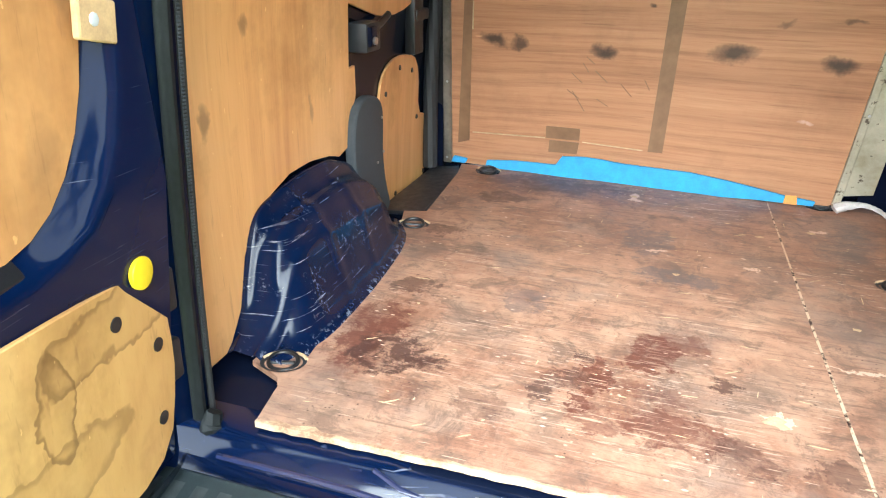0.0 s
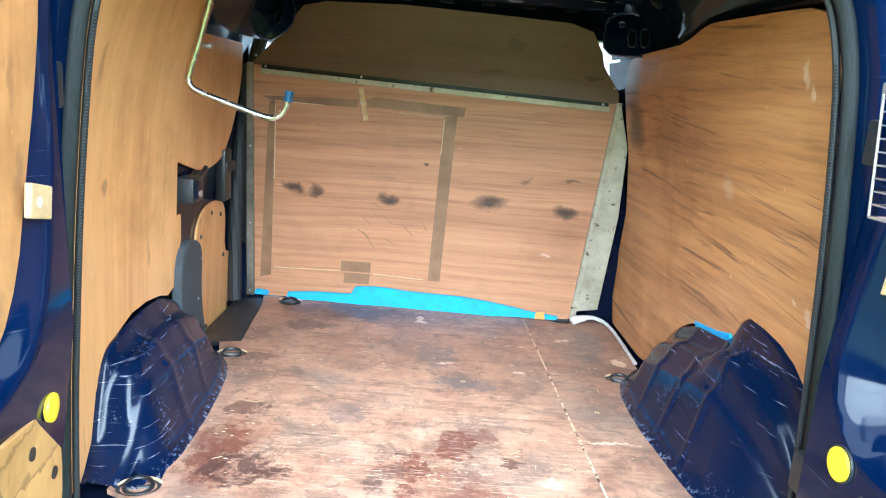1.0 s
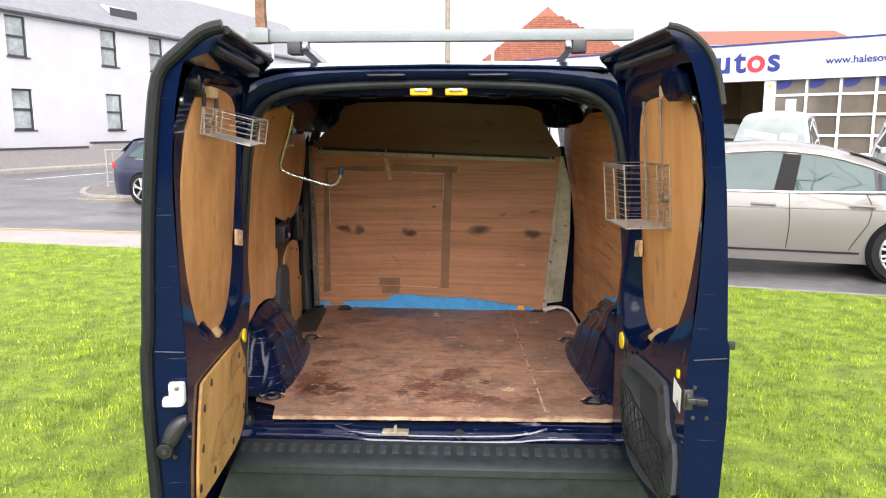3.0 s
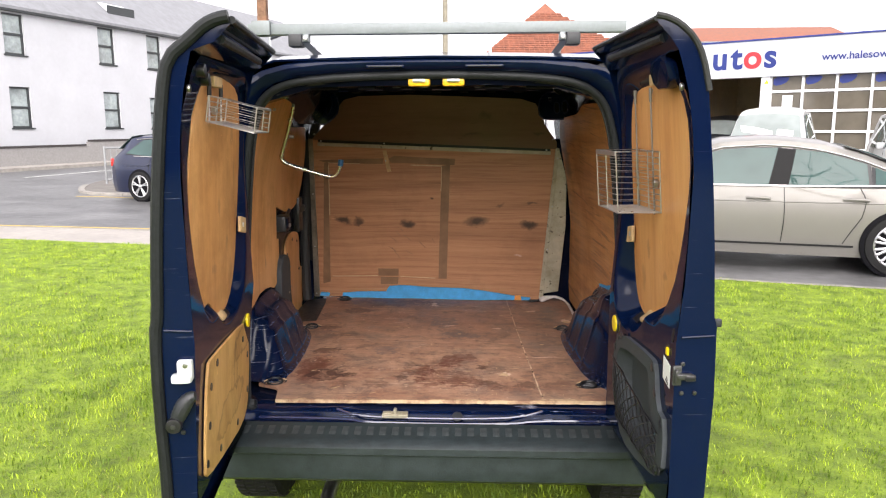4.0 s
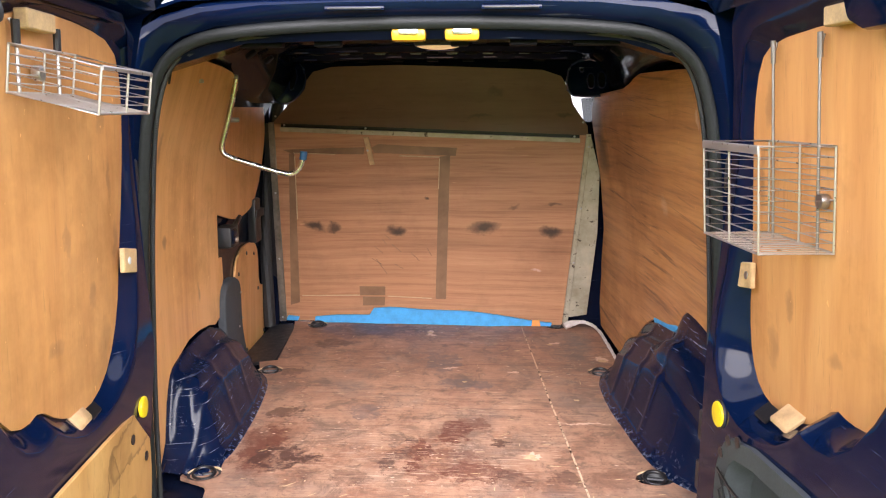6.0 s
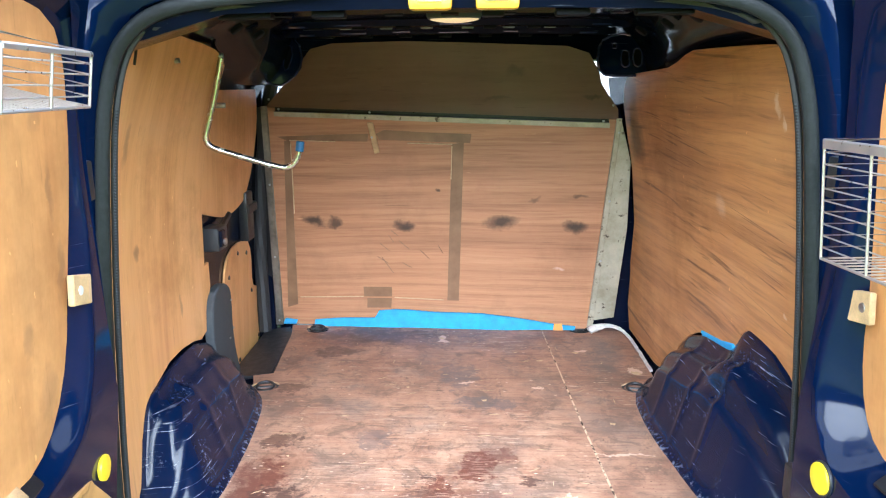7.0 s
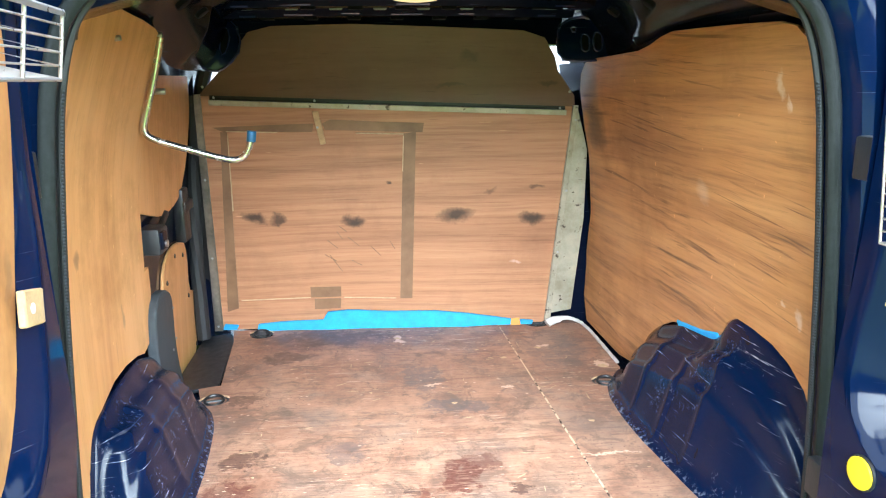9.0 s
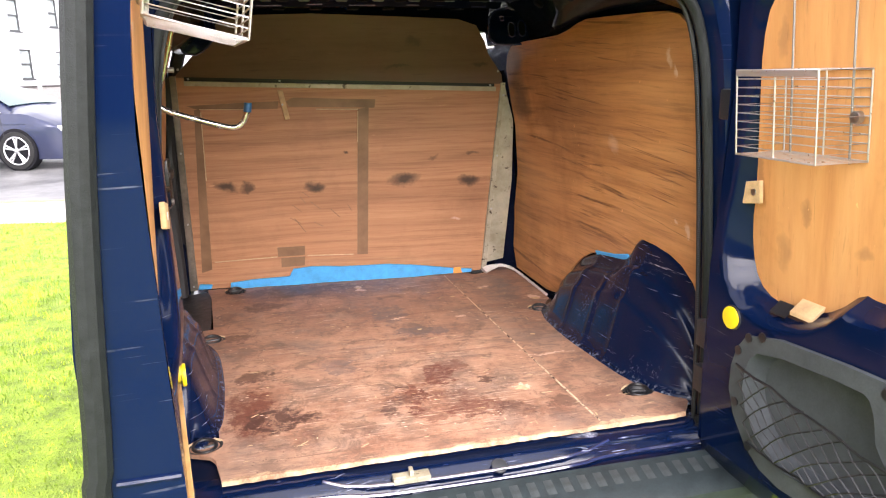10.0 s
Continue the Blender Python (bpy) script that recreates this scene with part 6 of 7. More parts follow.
for u, v in ((-0.325, 1.385), (-0.68, 1.493), (0.54, 1.443), (-0.33, 1.479), (-0.745, 0.9), (-0.75, 0.62), (0.56, 0.9), (0.58, 1.14), (0.60, 1.40), (-0.74, 1.2), (-0.715, 1.53), (0.572, 1.50)):
    part("screw_head", disc(bulk(u, v, 0.018), (0, -1, 0), 0.0045, 0.004, 10, 0.001), steel, bulkhead)
rng = random.Random(8)
for k in range(9):
    u, v = -0.33 + 0.28 * rng.random(), 0.86 + 0.16 * rng.random()
    l, a = 0.03 + 0.05 * rng.random(), rng.uniform(-1.1, -0.5)
    part("score_mark", tube([tuple(bulk(u, v, 0.0)), tuple(bulk(u + l * math.cos(a), v + l * math.sin(a), 0.0))], 0.0014, 4), brown_tape, bulkhead)

# blue foam strip and the rag along the foot of the bulkhead
strip = [(-0.735, 0.604), (-0.68, 0.604), (-0.672, 0.622), (-0.725, 0.628)]
foam = [(-0.60, 0.602), (-0.595, 0.628), (-0.50, 0.634), (-0.345, 0.640), (-0.325, 0.672), (-0.25, 0.676), (-0.107, 0.669), (0.10, 0.664), (0.208, 0.655), (0.376, 0.628), (0.475, 0.621), (0.47, 0.608), (0.2, 0.602)]
part("foam_strip", sheet(foam, lambda u, v, w: bulk(u, v, w + 0.004) + Vector((0, -0.25 * max(0, 0.66 - v), 0.0015 * math.sin(23 * u))), 0.012, cuts_u=[-0.45, -0.3, -0.2, 0, 0.15, 0.3], cuts_v=[0.62, 0.64], bevel=0.003), blue_foam)
tagged(bpy.data.objects["foam_strip"], "crumpled bright blue foam strip along the bulkhead", "foam strip")
tagged(part("foam_scrap", sheet(strip, lambda u, v, w: bulk(u, v, w + 0.004), 0.015, bevel=0.003), blue_foam), "small scrap of blue foam on the floor", "foam scrap")
tagged(part("tape_scrap", sheet([(0.385, 0.606), (0.425, 0.606), (0.42, 0.634), (0.388, 0.632)], lambda u, v, w: bulk(u, v, w + 0.020) + Vector((0, -0.25 * max(0, 0.66 - v), 0)), 0.002), orange_tape), "scrap of orange tape on the foam", "tape scrap")


def rag():
    rng = random.Random(4)
    pts = [(0.528, 1.53, 0.608), (0.57, 1.535, 0.622), (0.61, 1.535, 0.628), (0.65, 1.51, 0.620), (0.672, 1.46, 0.606), (0.676, 1.40, 0.603), (0.676, 1.27, 0.603), (0.674, 1.118, 0.603)]
    pts = smooth_loop(pts, 2, False)
    n = len(pts)
    bm = tube(pts, [0.026 - 0.014 * min(1, k / (n * 0.2)) - 0.006 * min(1, max(0, k / n - 0.2) / 0.3) for k in range(n)], 10, False, (1.0, 0.6))
    bmesh.ops.subdivide_edges(bm, edges=bm.edges[:], cuts=1, use_grid_fill=True)
    for v in bm.verts:
        v.co += Vector((rng.uniform(-1, 1), rng.uniform(-1, 1), rng.uniform(0, 1))) * 0.003
        v.co.z = max(v.co.z, 0.601)
    return bm


tagged(part("rag", rag(), white_cloth), "crumpled dirty white rag on the floor edge", "rag")

# bent bar hung on the lining
brace = tagged(empty("wheel_brace", -0.68, 0.83, 1.5), "bent steel bar with a blue cap, hung on the lining", "wheel brace")
path = [(-0.640, 0.785, 1.655), (-0.668, 0.79, 1.55), (-0.702, 0.797, 1.455), (-0.707, 0.797, 1.428), (-0.694, 0.80, 1.408), (-0.62, 0.815, 1.382), (-0.522, 0.835, 1.350), (-0.488, 0.84, 1.344), (-0.463, 0.842, 1.360), (-0.449, 0.842, 1.398)]
part("bar", tube(smooth_loop(path, 2, False), 0.0088, 12), satin_bar, brace)
part("cap", tube([(-0.4500, 0.842, 1.393), (-0.4475, 0.842, 1.408), (-0.446, 0.842, 1.421)], 0.0122, 12), blue_cap, brace, "blue plastic end cap")
part("hanger", disc((-0.668, 0.83, 1.525), (1, 0.1, 0), 0.008, 0.03, 12, 0.003), steel, brace)
part("hanger", disc((-0.646, 0.79, 1.66), (1, 0.1, 0), 0.009, 0.02, 12, 0.003), steel, brace)


# --- wire baskets hung on the doors ---
def wire_box(own, corner, e1, e2, e3, levels, bars, tall_rods=None):
    """corner: near lower corner at the board; e1 along the board, e2 off the board, e3 up."""
    def q(a, b, c):
        return corner + e1 * a + e2 * b + e3 * c
    r = 0.0014
    for c in np.linspace(0, 1, levels):
        ring = [q(0, 0, c), q(1, 0, c), q(1, 1, c), q(0, 1, c)]
        part("hoop", tube(ring, r * (1.5 if c in (0.0, 1.0) else 0.8), 6, True), chrome, own)
    for a in np.linspace(0, 1, bars):
        part("base_wire", tube([q(a, 0, 0), q(a, 1, 0)], r * 0.8, 5), chrome, own)
    for a, b in ((0, 0), (1, 0), (1, 1), (0, 1), (0.5, 1), (0.5, 0)):
        part("upright", tube([q(a, b, 0), q(a, b, 1)], r * 1.35, 6), chrome, own)
    part("rim_band", sheet([(0, 0.93), (1, 0.93), (1, 1.0), (0, 1.0)], lambda u, v, w: q(u, 1.01 + w, v), 0.012), chrome, own, "flat chromed rim")


at = board(1)
basket = tagged(empty("wire_basket", 0.6, -0.35, 1.32), "chromed wire basket on two rods, bolted to plywood", "basket", "baskets on the doors")
dp = 0.0
c0 = at(0.165, 1.333, dp - 0.010)
wire_box(basket, c0, at(0.368, 1.333, dp - 0.004) - c0, at(0.165, 1.333, dp - 0.128) - c0, Vector((-0.012, 0, 0.165)), 11, 14)
for u in (0.185, 0.335):
    part("hanging_rod", tube([at(u, 1.325, dp - 0.012), at(u, 1.64, dp - 0.012), at(u, 1.665, dp - 0.006)], 0.0024, 6), dull_rod, basket)
    part("hook_sleeve", tube([at(u, 1.63, dp - 0.012), at(u, 1.668, dp - 0.012)], 0.0045, 8), dull_rod, basket)
part("bolt", disc(at(0.345, 1.412, dp - 0.010), at(0, 1, 1) - at(0, 1, 0), 0.012, 0.014, 14, 0.003), steel, basket)

at2 = board(-1)
basket2 = tagged(empty("wire_basket", -0.45, -0.4, 1.54), "shallow chromed wire basket hung from short hooks", "basket", "baskets on the doors")
dp = 0.0
c0 = at2(0.285, 1.582, dp - 0.012)
wire_box(basket2, c0, at2(0.50, 1.582, dp - 0.012) - c0, Vector((0.122, 0.005, -0.030)), Vector((0.010, 0, 0.064)), 6, 16)
for u in (0.335, 0.465):
    part("hanging_rod", tube([at2(u, 1.58, dp - 0.012), at2(u, 1.67, dp - 0.012), at2(u, 1.683, dp - 0.004)], 0.0028, 6), chrome, basket2)
    part("hook_sleeve", tube([at2(u, 1.645, dp - 0.012), at2(u, 1.682, dp - 0.012)], 0.006, 8), black_plastic, basket2)
part("bolt", disc(at2(0.40, 1.612, dp - 0.010), at2(0, 1, 1) - at2(0, 1, 0), 0.012, 0.014, 14, 0.003), steel, basket2)

# --- roof rack ---
rack = tagged(empty("roof_rack", 0.02, 0.6, 1.8), "aluminium roof rack with a rusty upright post", "roof rack")
y = 0.20
part("cross_bar", box((ax(y) - 0.655, y - 0.02, 1.888), (ax(y) + 0.668, y + 0.02, 1.926), 0.003), aluminium, rack)
for s in (-1, 1):
    x = ax(y) + s * 0.478
    part("bar_clamp", box((x + s * 0.008 - 0.024, y - 0.030, 1.846), (x + s * 0.008 + 0.024, y + 0.03, 1.889), 0.006), dark_plastic, rack, "dark plastic bar clamp")
    part("clamp_plate", box((x - s * 0.030 - 0.010, y - 0.024, 1.862), (x - s * 0.030 + 0.010, y + 0.01, 1.889), 0.002), aluminium, rack)
    part("foot_stay", tube([(x - s * 0.012, y - 0.012, 1.872), (x - s * 0.060, y + 0.30, 1.800)], 0.015, 4), grey_metal, rack)
    part("foot_pad", box((x - s * 0.065 - 0.035, y + 0.24, 1.795), (x - s * 0.065 + 0.035, y + 0.36, 1.812), 0.005), dark_plastic, rack)
    part("foot_post", box((x - s * 0.022 - 0.006, y + 0.14, 1.79), (x - s * 0.022 + 0.006, y + 0.155, 1.866), 0.002), grey_metal, rack)
    part("clamp_bolt", disc((x - s * 0.030, y - 0.030, 1.872), (0, 1, 0), 0.008, 0.014, 10, 0.002), steel, rack)
part("load_stop", box((-0.605, 0.172, 1.885), (-0.572, 0.205, 2.12), 0.003), rusty, rack, "rusty upright load stop")
part("load_stop_clamp", box((-0.625, 0.165, 1.885), (-0.560, 0.225, 1.935), 0.004), aluminium, rack)


# --- ground, road and kerbs ---
ground = tagged(part("ground", box((-400, -400, -0.6), (400, 400, -0.03), 0.0), concrete), kind="structure")
lawn = [(-30, -30), (30, -30), (30, -2.6), (4.142, 4.59), (2.676, 5.009), (0.5, 5.64), (-1.6, 6.6), (-4.074, 7.084), (-6.663, 7.606), (-30, 12.3)]
part("lawn", sheet(lawn, flat(-0.03), 0.03), lawn_mat).update_tag()
tagged(bpy.data.objects["lawn"], "bright green mown grass", "lawn", kind="structure")
pave = [(-30, 12.3), (-6.663, 7.606), (-4.074, 7.084), (-1.6, 6.6), (-1.4, 7.9), (-4.666, 8.445), (-7.458, 8.801), (-30, 13.1)]
tagged(part("pavement", sheet(pave, flat(-0.03), 0.025), paving), "pale worn concrete footway beside the grass", "pavement", kind="structure")
tagged(part("road", sheet([(-60, 6), (60, -20), (60, 80), (-60, 80)], flat(-0.055), 0.03), asphalt), "damp grey asphalt road", "road", kind="structure")


def strip(name, pts, wide, z, high, mat, label, category):
    bm = bmesh.new()
    for (x0, y0), (x1, y1) in zip(pts, pts[1:]):
        d = Vector((x1 - x0, y1 - y0, 0))
        a = math.atan2(d.y, d.x)
        add_box(bm, (0, -wide / 2, 0), (d.length, wide / 2, high), Matrix.Translation((x0, y0, z)) @ Matrix.Rotation(a, 4, "Z"))
    return tagged(part(name, bm, mat), label, category, kind="structure")


strip("kerb", [(-30, 13.15), (-7.458, 8.86), (-4.666, 8.5), (-1.4, 7.95)], 0.12, -0.05, 0.05, kerb_stone, "stone kerb along the footway", "kerb")
strip("kerb", [(2.5, 5.12), (4.142, 4.65), (30, -2.5)], 0.07, -0.05, 0.05, kerb_stone, "stone kerb along the grass", "kerb")
strip("kerb", [(-18.9, 18.0), (-16.77, 25.25), (-13.88, 34.65), (-9.5, 48.9)], 0.2, -0.05, 0.15, kerb_stone, "stone kerb on the far side of the road", "kerb")
strip("road_line", [(-30, 13.5), (-7.5, 9.15), (-4.6, 8.75), (-1.2, 8.2)], 0.07, -0.022, 0.004, line_yellow, "faded yellow road line", "road line")
strip("road_line", [(-14.6, 20.8), (-13.6, 26.0)], 0.13, -0.022, 0.004, line_white, "white road line", "road line")
tagged(part("far_pavement", sheet([(-18.9, 18.0), (-16.77, 25.25), (-13.88, 34.65), (-9.5, 48.9), (-14, 50), (-24, 18)], flat(-0.03), 0.12), paving), "footway under the brick wall", "pavement", kind="structure")
island = smooth_loop([(-11.2, 19.6), (-10.75, 17.6), (-10.1, 16.0), (-9.45, 14.95), (-8.5, 14.5), (-7.4, 14.6), (-7.4, 16.0), (-8.6, 21.5), (-10.8, 21.5)], 1)
tagged(part("traffic_island", sheet(island, flat(-0.03), 0.05, bevel=0.02), worn_tarmac), "low tarmac corner inside a stone kerb", "pavement", kind="structure")
strip("kerb", island[2:11], 0.14, -0.03, 0.065, kerb_stone, "worn stone kerb round the paved corner", "kerb")
strip("road_line", [(-9.25, 14.30), (-8.48, 14.15), (-7.71, 13.89), (-6.9, 13.6)], 0.09, -0.022, 0.004, line_yellow, "faded yellow line beside the paved corner", "road line")


# Unseen wall added behind the camera to darken low reflections in the paint.
tagged(part("reflection_wall", box((-45, -28.5, -0.1), (45, -28, 5.2), 0.0), dark_brick), "plain dark brick wall added out of view, closing the plot and darkening reflections", "wall", kind="structure")


# grass blades near the van
def blades():
    rng = np.random.default_rng(5)
    n = 400000
    x = rng.uniform(-7.5, 7.0, n)
    y = rng.uniform(-4.5, 7.6, n)
    near = np.abs(x) < 0.75
    keep = ~((np.abs(x) < 0.7) & (y > 0.9)) & (y < np.where(x < -1.6, 6.27 - 0.2 * x, np.where(x > 2.676, 5.77 - 0.287 * x, 6.6 - 0.45 * (x + 1.6)))) & (rng.random(n) < np.where(y > 3.5, 0.75, np.where(y < -1.2, 0.6, 1.0)))
    x, y = x[keep], y[keep]
    m = len(x)
    clump = np.array([noise.noise((a * 1.7, b * 1.7, 0)) + 0.7 * noise.noise((a * 6, b * 6, 3)) for a, b in zip(x, y)])
    h = (0.016 + 0.012 * rng.random(m)) * (1.0 + 1.1 * clump).clip(0.3, 2.2)
    a = rng.uniform(0, 2 * np.pi, m)
    lean_by = rng.uniform(0.2, 1.1, m) * h
    la = rng.uniform(0, 2 * np.pi, m)
    w = rng.uniform(0.0015, 0.0028, m)
    dx, dy = np.cos(a) * w, np.sin(a) * w
    mx, my = x + np.cos(la) * lean_by * 0.35, y + np.sin(la) * lean_by * 0.35
    tx, ty = x + np.cos(la) * lean_by, y + np.sin(la) * lean_by
    z0 = np.full(m, -0.004)
    v = np.empty((m, 5, 3))
    v[:, 0] = np.c_[x - dx, y - dy, z0]
    v[:, 1] = np.c_[x + dx, y + dy, z0]
    v[:, 2] = np.c_[mx + dx * 0.8, my + dy * 0.8, h * 0.6]
    v[:, 3] = np.c_[mx - dx * 0.8, my - dy * 0.8, h * 0.6]
    v[:, 4] = np.c_[tx, ty, h]
    i = np.arange(m)[:, None] * 5
    quads = i + np.array([0, 1, 2, 3])
    tris = i + np.array([3, 2, 4])
    me = bpy.data.meshes.new("grass")
    me.vertices.add(m * 5)
    me.vertices.foreach_set("co", v.ravel())
    idx = np.concatenate([quads.ravel(), tris.ravel()])
    me.loops.add(len(idx))
    me.loops.foreach_set("vertex_index", idx.astype(np.int32))
    me.polygons.add(2 * m)
    start = np.concatenate([np.arange(m) * 4, m * 4 + np.arange(m) * 3])
    me.polygons.foreach_set("loop_start", start.astype(np.int32))
    me.update(calc_edges=True)
    me.materials.append(blade_grass)
    return me


tagged(new("grass", blades()), "short lush green grass blades", "grass", kind="stuff")


# --- white building across the road ---
def along(A, B):
    A, B = Vector((*A, 0)), Vector((*B, 0))
    d = (B - A).normalized()
    n = Vector((d.y, -d.x, 0))  # towards the viewer
    return lambda s, z, o=0.0: A + d * s + n * o + Vector((0, 0, z))


def slab(f, s0, s1, z0, z1, o0, o1, bevel=0.0):
    bm = bmesh.new()
    vs = [bm.verts.new(f(s, z, o)) for s in (s0, s1) for z in (z0, z1) for o in (o0, o1)]
    for q in ((0, 1, 3, 2), (4, 6, 7, 5), (0, 4, 5, 1), (2, 3, 7, 6), (0, 2, 6, 4), (1, 5, 7, 3)):
        bm.faces.new([vs[i] for i in q])
    bmesh.ops.recalc_face_normals(bm, faces=bm.faces)
    return soften(bm, bevel, 1)


f = along((-18.87, 25.9), (-15.98, 35.3))
house = tagged(empty("white_house", -17, 31, 0), "long white rendered two-storey building with slate roof", "building")
openings = [(0.79, 4.54, 0.97, 1.62), (5.68, 4.53, 1.0, 1.66), (8.82, 4.52, 1.0, 1.66), (0.81, 1.6, 0.98, 1.66), (5.76, 1.58, 1.02, 1.68), (8.80, 1.55, 0.95, 1.55), (13.6, 4.5, 1.0, 1.66), (13.7, 1.55, 1.0, 1.6), (18.4, 4.0, 1.05, 1.66), (18.95, 1.45, 1.1, 1.6), (22.4, 1.5, 1.0, 1.5), (22.2, 4.4, 1.0, 1.6), (-3.9, 4.5, 1.0, 1.66), (-3.9, 1.55, 1.0, 1.66)]
wall_loop = [(-7, -0.1), (27, -0.1), (27, 6.35), (-7, 6.35)]
part("wall", sheet(wall_loop, lambda u, v, w: f(u, v, -w), 0.3, [[(s, z), (s + w, z), (s + w, z + h), (s, z + h)] for s, z, w, h in openings]), white_render, house)
part("roof", sheet([(-7.2, 6.3), (27.2, 6.3), (27.2, 9.2), (-7.2, 9.2)], lambda u, v, w: f(u, v, 0.25 - (v - 6.3) * 1.25) + Vector((0, 0, w)), 0.12), slate, house, "grey slate roof")
for k in range(12):
    z = 6.42 + k * 0.24
    part("slate_course", slab(f, -7.2, 27.2, z, z + 0.02, 0.28 - (z - 6.3) * 1.25, 0.10 - (z - 6.3) * 1.25), slate, bpy.data.objects["roof"])
part("gutter", slab(f, -7.2, 27.2, 6.22, 6.36, -0.02, 0.22), dark_upvc, house, "dark gutter and eaves")
part("back_wall", slab(f, -7, 27, -0.1, 6.3, -7, -6.8), white_render, house)
part("gable_wall", slab(f, -7, -6.8, -0.1, 6.3, -7, -0.3), white_render, house)
part("gable_wall", slab(f, 26.8, 27, -0.1, 6.3, -7, -0.3), white_render, house)
for s, z, w, h in openings:
    wn_ = part("window", join(slab(f, s, s + w, z, z + 0.07, -0.2, -0.08), slab(f, s, s + w, z + h - 0.07, z + h, -0.2, -0.08), slab(f, s, s + 0.07, z, z + h, -0.2, -0.08), slab(f, s + w - 0.07, s + w, z, z + h, -0.2, -0.08), slab(f, s, s + w, z + h * 0.5 - 0.045, z + h * 0.5 + 0.045, -0.2, -0.07)), dark_upvc, house, "dark framed sash window")
    part("pane", slab(f, s + 0.06, s + w - 0.06, z + 0.06, z + h / 2, -0.17, -0.15), pane_glass, wn_)
    part("pane", slab(f, s + 0.06, s + w - 0.06, z + h / 2, z + h - 0.06, -0.16, -0.14), pane_glass, wn_)
    part("sill", slab(f, s - 0.06, s + w + 0.06, z - 0.06, z, -0.1, 0.06), dark_upvc, wn_)
sk = part("roof_window", slab(f, 6.9, 8.6, 6.95, 7.35, -0.50, -0.42), dark_upvc, house)
part("pane", sheet([(6.95, 6.9), (8.55, 6.9), (8.55, 7.4), (6.95, 7.4)], lambda u, v, w: f(u, v, 0.30 - (v - 6.3) * 1.25) + Vector((0, 0, 0.10 + w)), 0.03), white_upvc, sk)

# low brick wall in front of it
def g(s, z, o=0.0):
    return f(s, z, o + 0.7)


bwall = tagged(empty("brick_garden_wall", -19, 31, 0), "low dark brick garden wall with stepped coping", "wall")
part("core", join(slab(g, -7, 4.0, 0.0, 0.80, -0.18, 0.0), slab(g, 4.0, 26, 0.0, 0.98, -0.18, 0.0)), mortar, bwall)
part("coping", join(slab(g, -7, 3.8, 0.80, 0.88, -0.22, 0.04, 0.01), slab(g, 4.1, 26, 0.98, 1.07, -0.22, 0.04, 0.01)), dark_brick, bwall)
brick_me = finish(box((-0.102, -0.012, -0.028), (0.102, 0.012, 0.028), 0.004, None, 1))
brick_me.materials.append(dark_brick)
ang = math.atan2(9.4, 2.89)
count = 0
for row in range(13):
    z = 0.12 + row * 0.076
    s = -1.0 + (0.11 if row % 2 else 0)
    while s < 7.2:
        if z < (0.74 if s < 4.0 else 0.93) and count < 300 and s > -0.4 and row > 0:
            b = part("brick", brick_me, dark_brick, bwall)
            p = g(s, z + 0.03, 0.006)
            b.matrix_world = Matrix.Translation(p) @ Matrix.Rotation(ang, 4, "Z")
            count += 1
        s += 0.225

# pedestrian railing on the corner
rail = tagged(empty("pedestrian_railing", -9.5, 17, 0), "grey galvanised pedestrian guard rail", "railing")
r0, r1 = Vector((-9.9, 17.0, 0.06)), Vector((-8.3, 18.3, 0.06))
for z in (0.12, 0.98):
    part("rail_bar", tube([r0 + Vector((0, 0, z)), r1 + Vector((0, 0, z))], 0.03, 8), rail_zinc, rail)
for k in range(14):
    p = r0.lerp(r1, k / 13)
    part("post" if k in (0, 13) else "baluster", tube([p, p + Vector((0, 0, 1.02 if k in (0, 13) else 0.98))], 0.03 if k in (0, 13) else 0.012, 8), rail_zinc, rail)

# --- car sales garage ---
q = along((8.1, 21.96), (12.05, 19.02))
garage = tagged(empty("car_showroom", 12, 20, 0), "car workshop and showroom with a white sign fascia", "building")
part("fascia", slab(q, -14, 11, 3.08, 4.18, -0.3, 0.12), sign_white, garage, "white sign fascia")
part("fascia_trim", slab(q, -14, 11, 4.18, 4.23, -0.3, 0.15), sign_blue, garage)
part("roof", slab(q, -14, 11, 4.0, 4.1, -10, -0.3), concrete, garage)
part("pier", slab(q, 1.33, 1.58, 0, 3.22, -0.3, 0.05), white_upvc, garage)
part("pier", slab(q, -1.6, -1.3, 0, 3.22, -0.3, 0.05), white_upvc, garage)
part("wall", slab(q, -14, -1.6, 0, 3.22, -0.3, 0.0), white_render, garage)
part("workshop_back_wall", slab(q, -1.6, 1.6, 0, 4.0, -7.2, -7.0), beige_wall, garage)
part("workshop_side_wall", slab(q, 1.4, 1.55, 0, 4.0, -7.0, -0.3), beige_wall, garage)
part("workshop_side_wall", slab(q, -1.7, -1.55, 0, 4.0, -7.0, -0.3), beige_wall, garage)
part("showroom_back_wall", slab(q, 1.6, 11, 0, 4.0, -6.2, -6.0), beige_wall, garage)
part("end_wall", slab(q, 10.8, 11, 0, 4.0, -6.0, -0.3), white_render, garage)
part("slab_floor", slab(q, -14, 11, -0.03, 0.04, -10, 0.3), concrete, garage)
for k in range(10):
    s = 1.6 + k * 0.925
    part("mullion", slab(q, s - 0.035, s + 0.035, 0, 3.22, -0.16, -0.04), white_upvc, garage)
for z in (0.1, 0.85, 1.40, 2.02, 2.62, 3.16):
    part("transom", slab(q, 1.58, 10.9, z - 0.035, z + 0.035, -0.16, -0.045), white_upvc, garage)
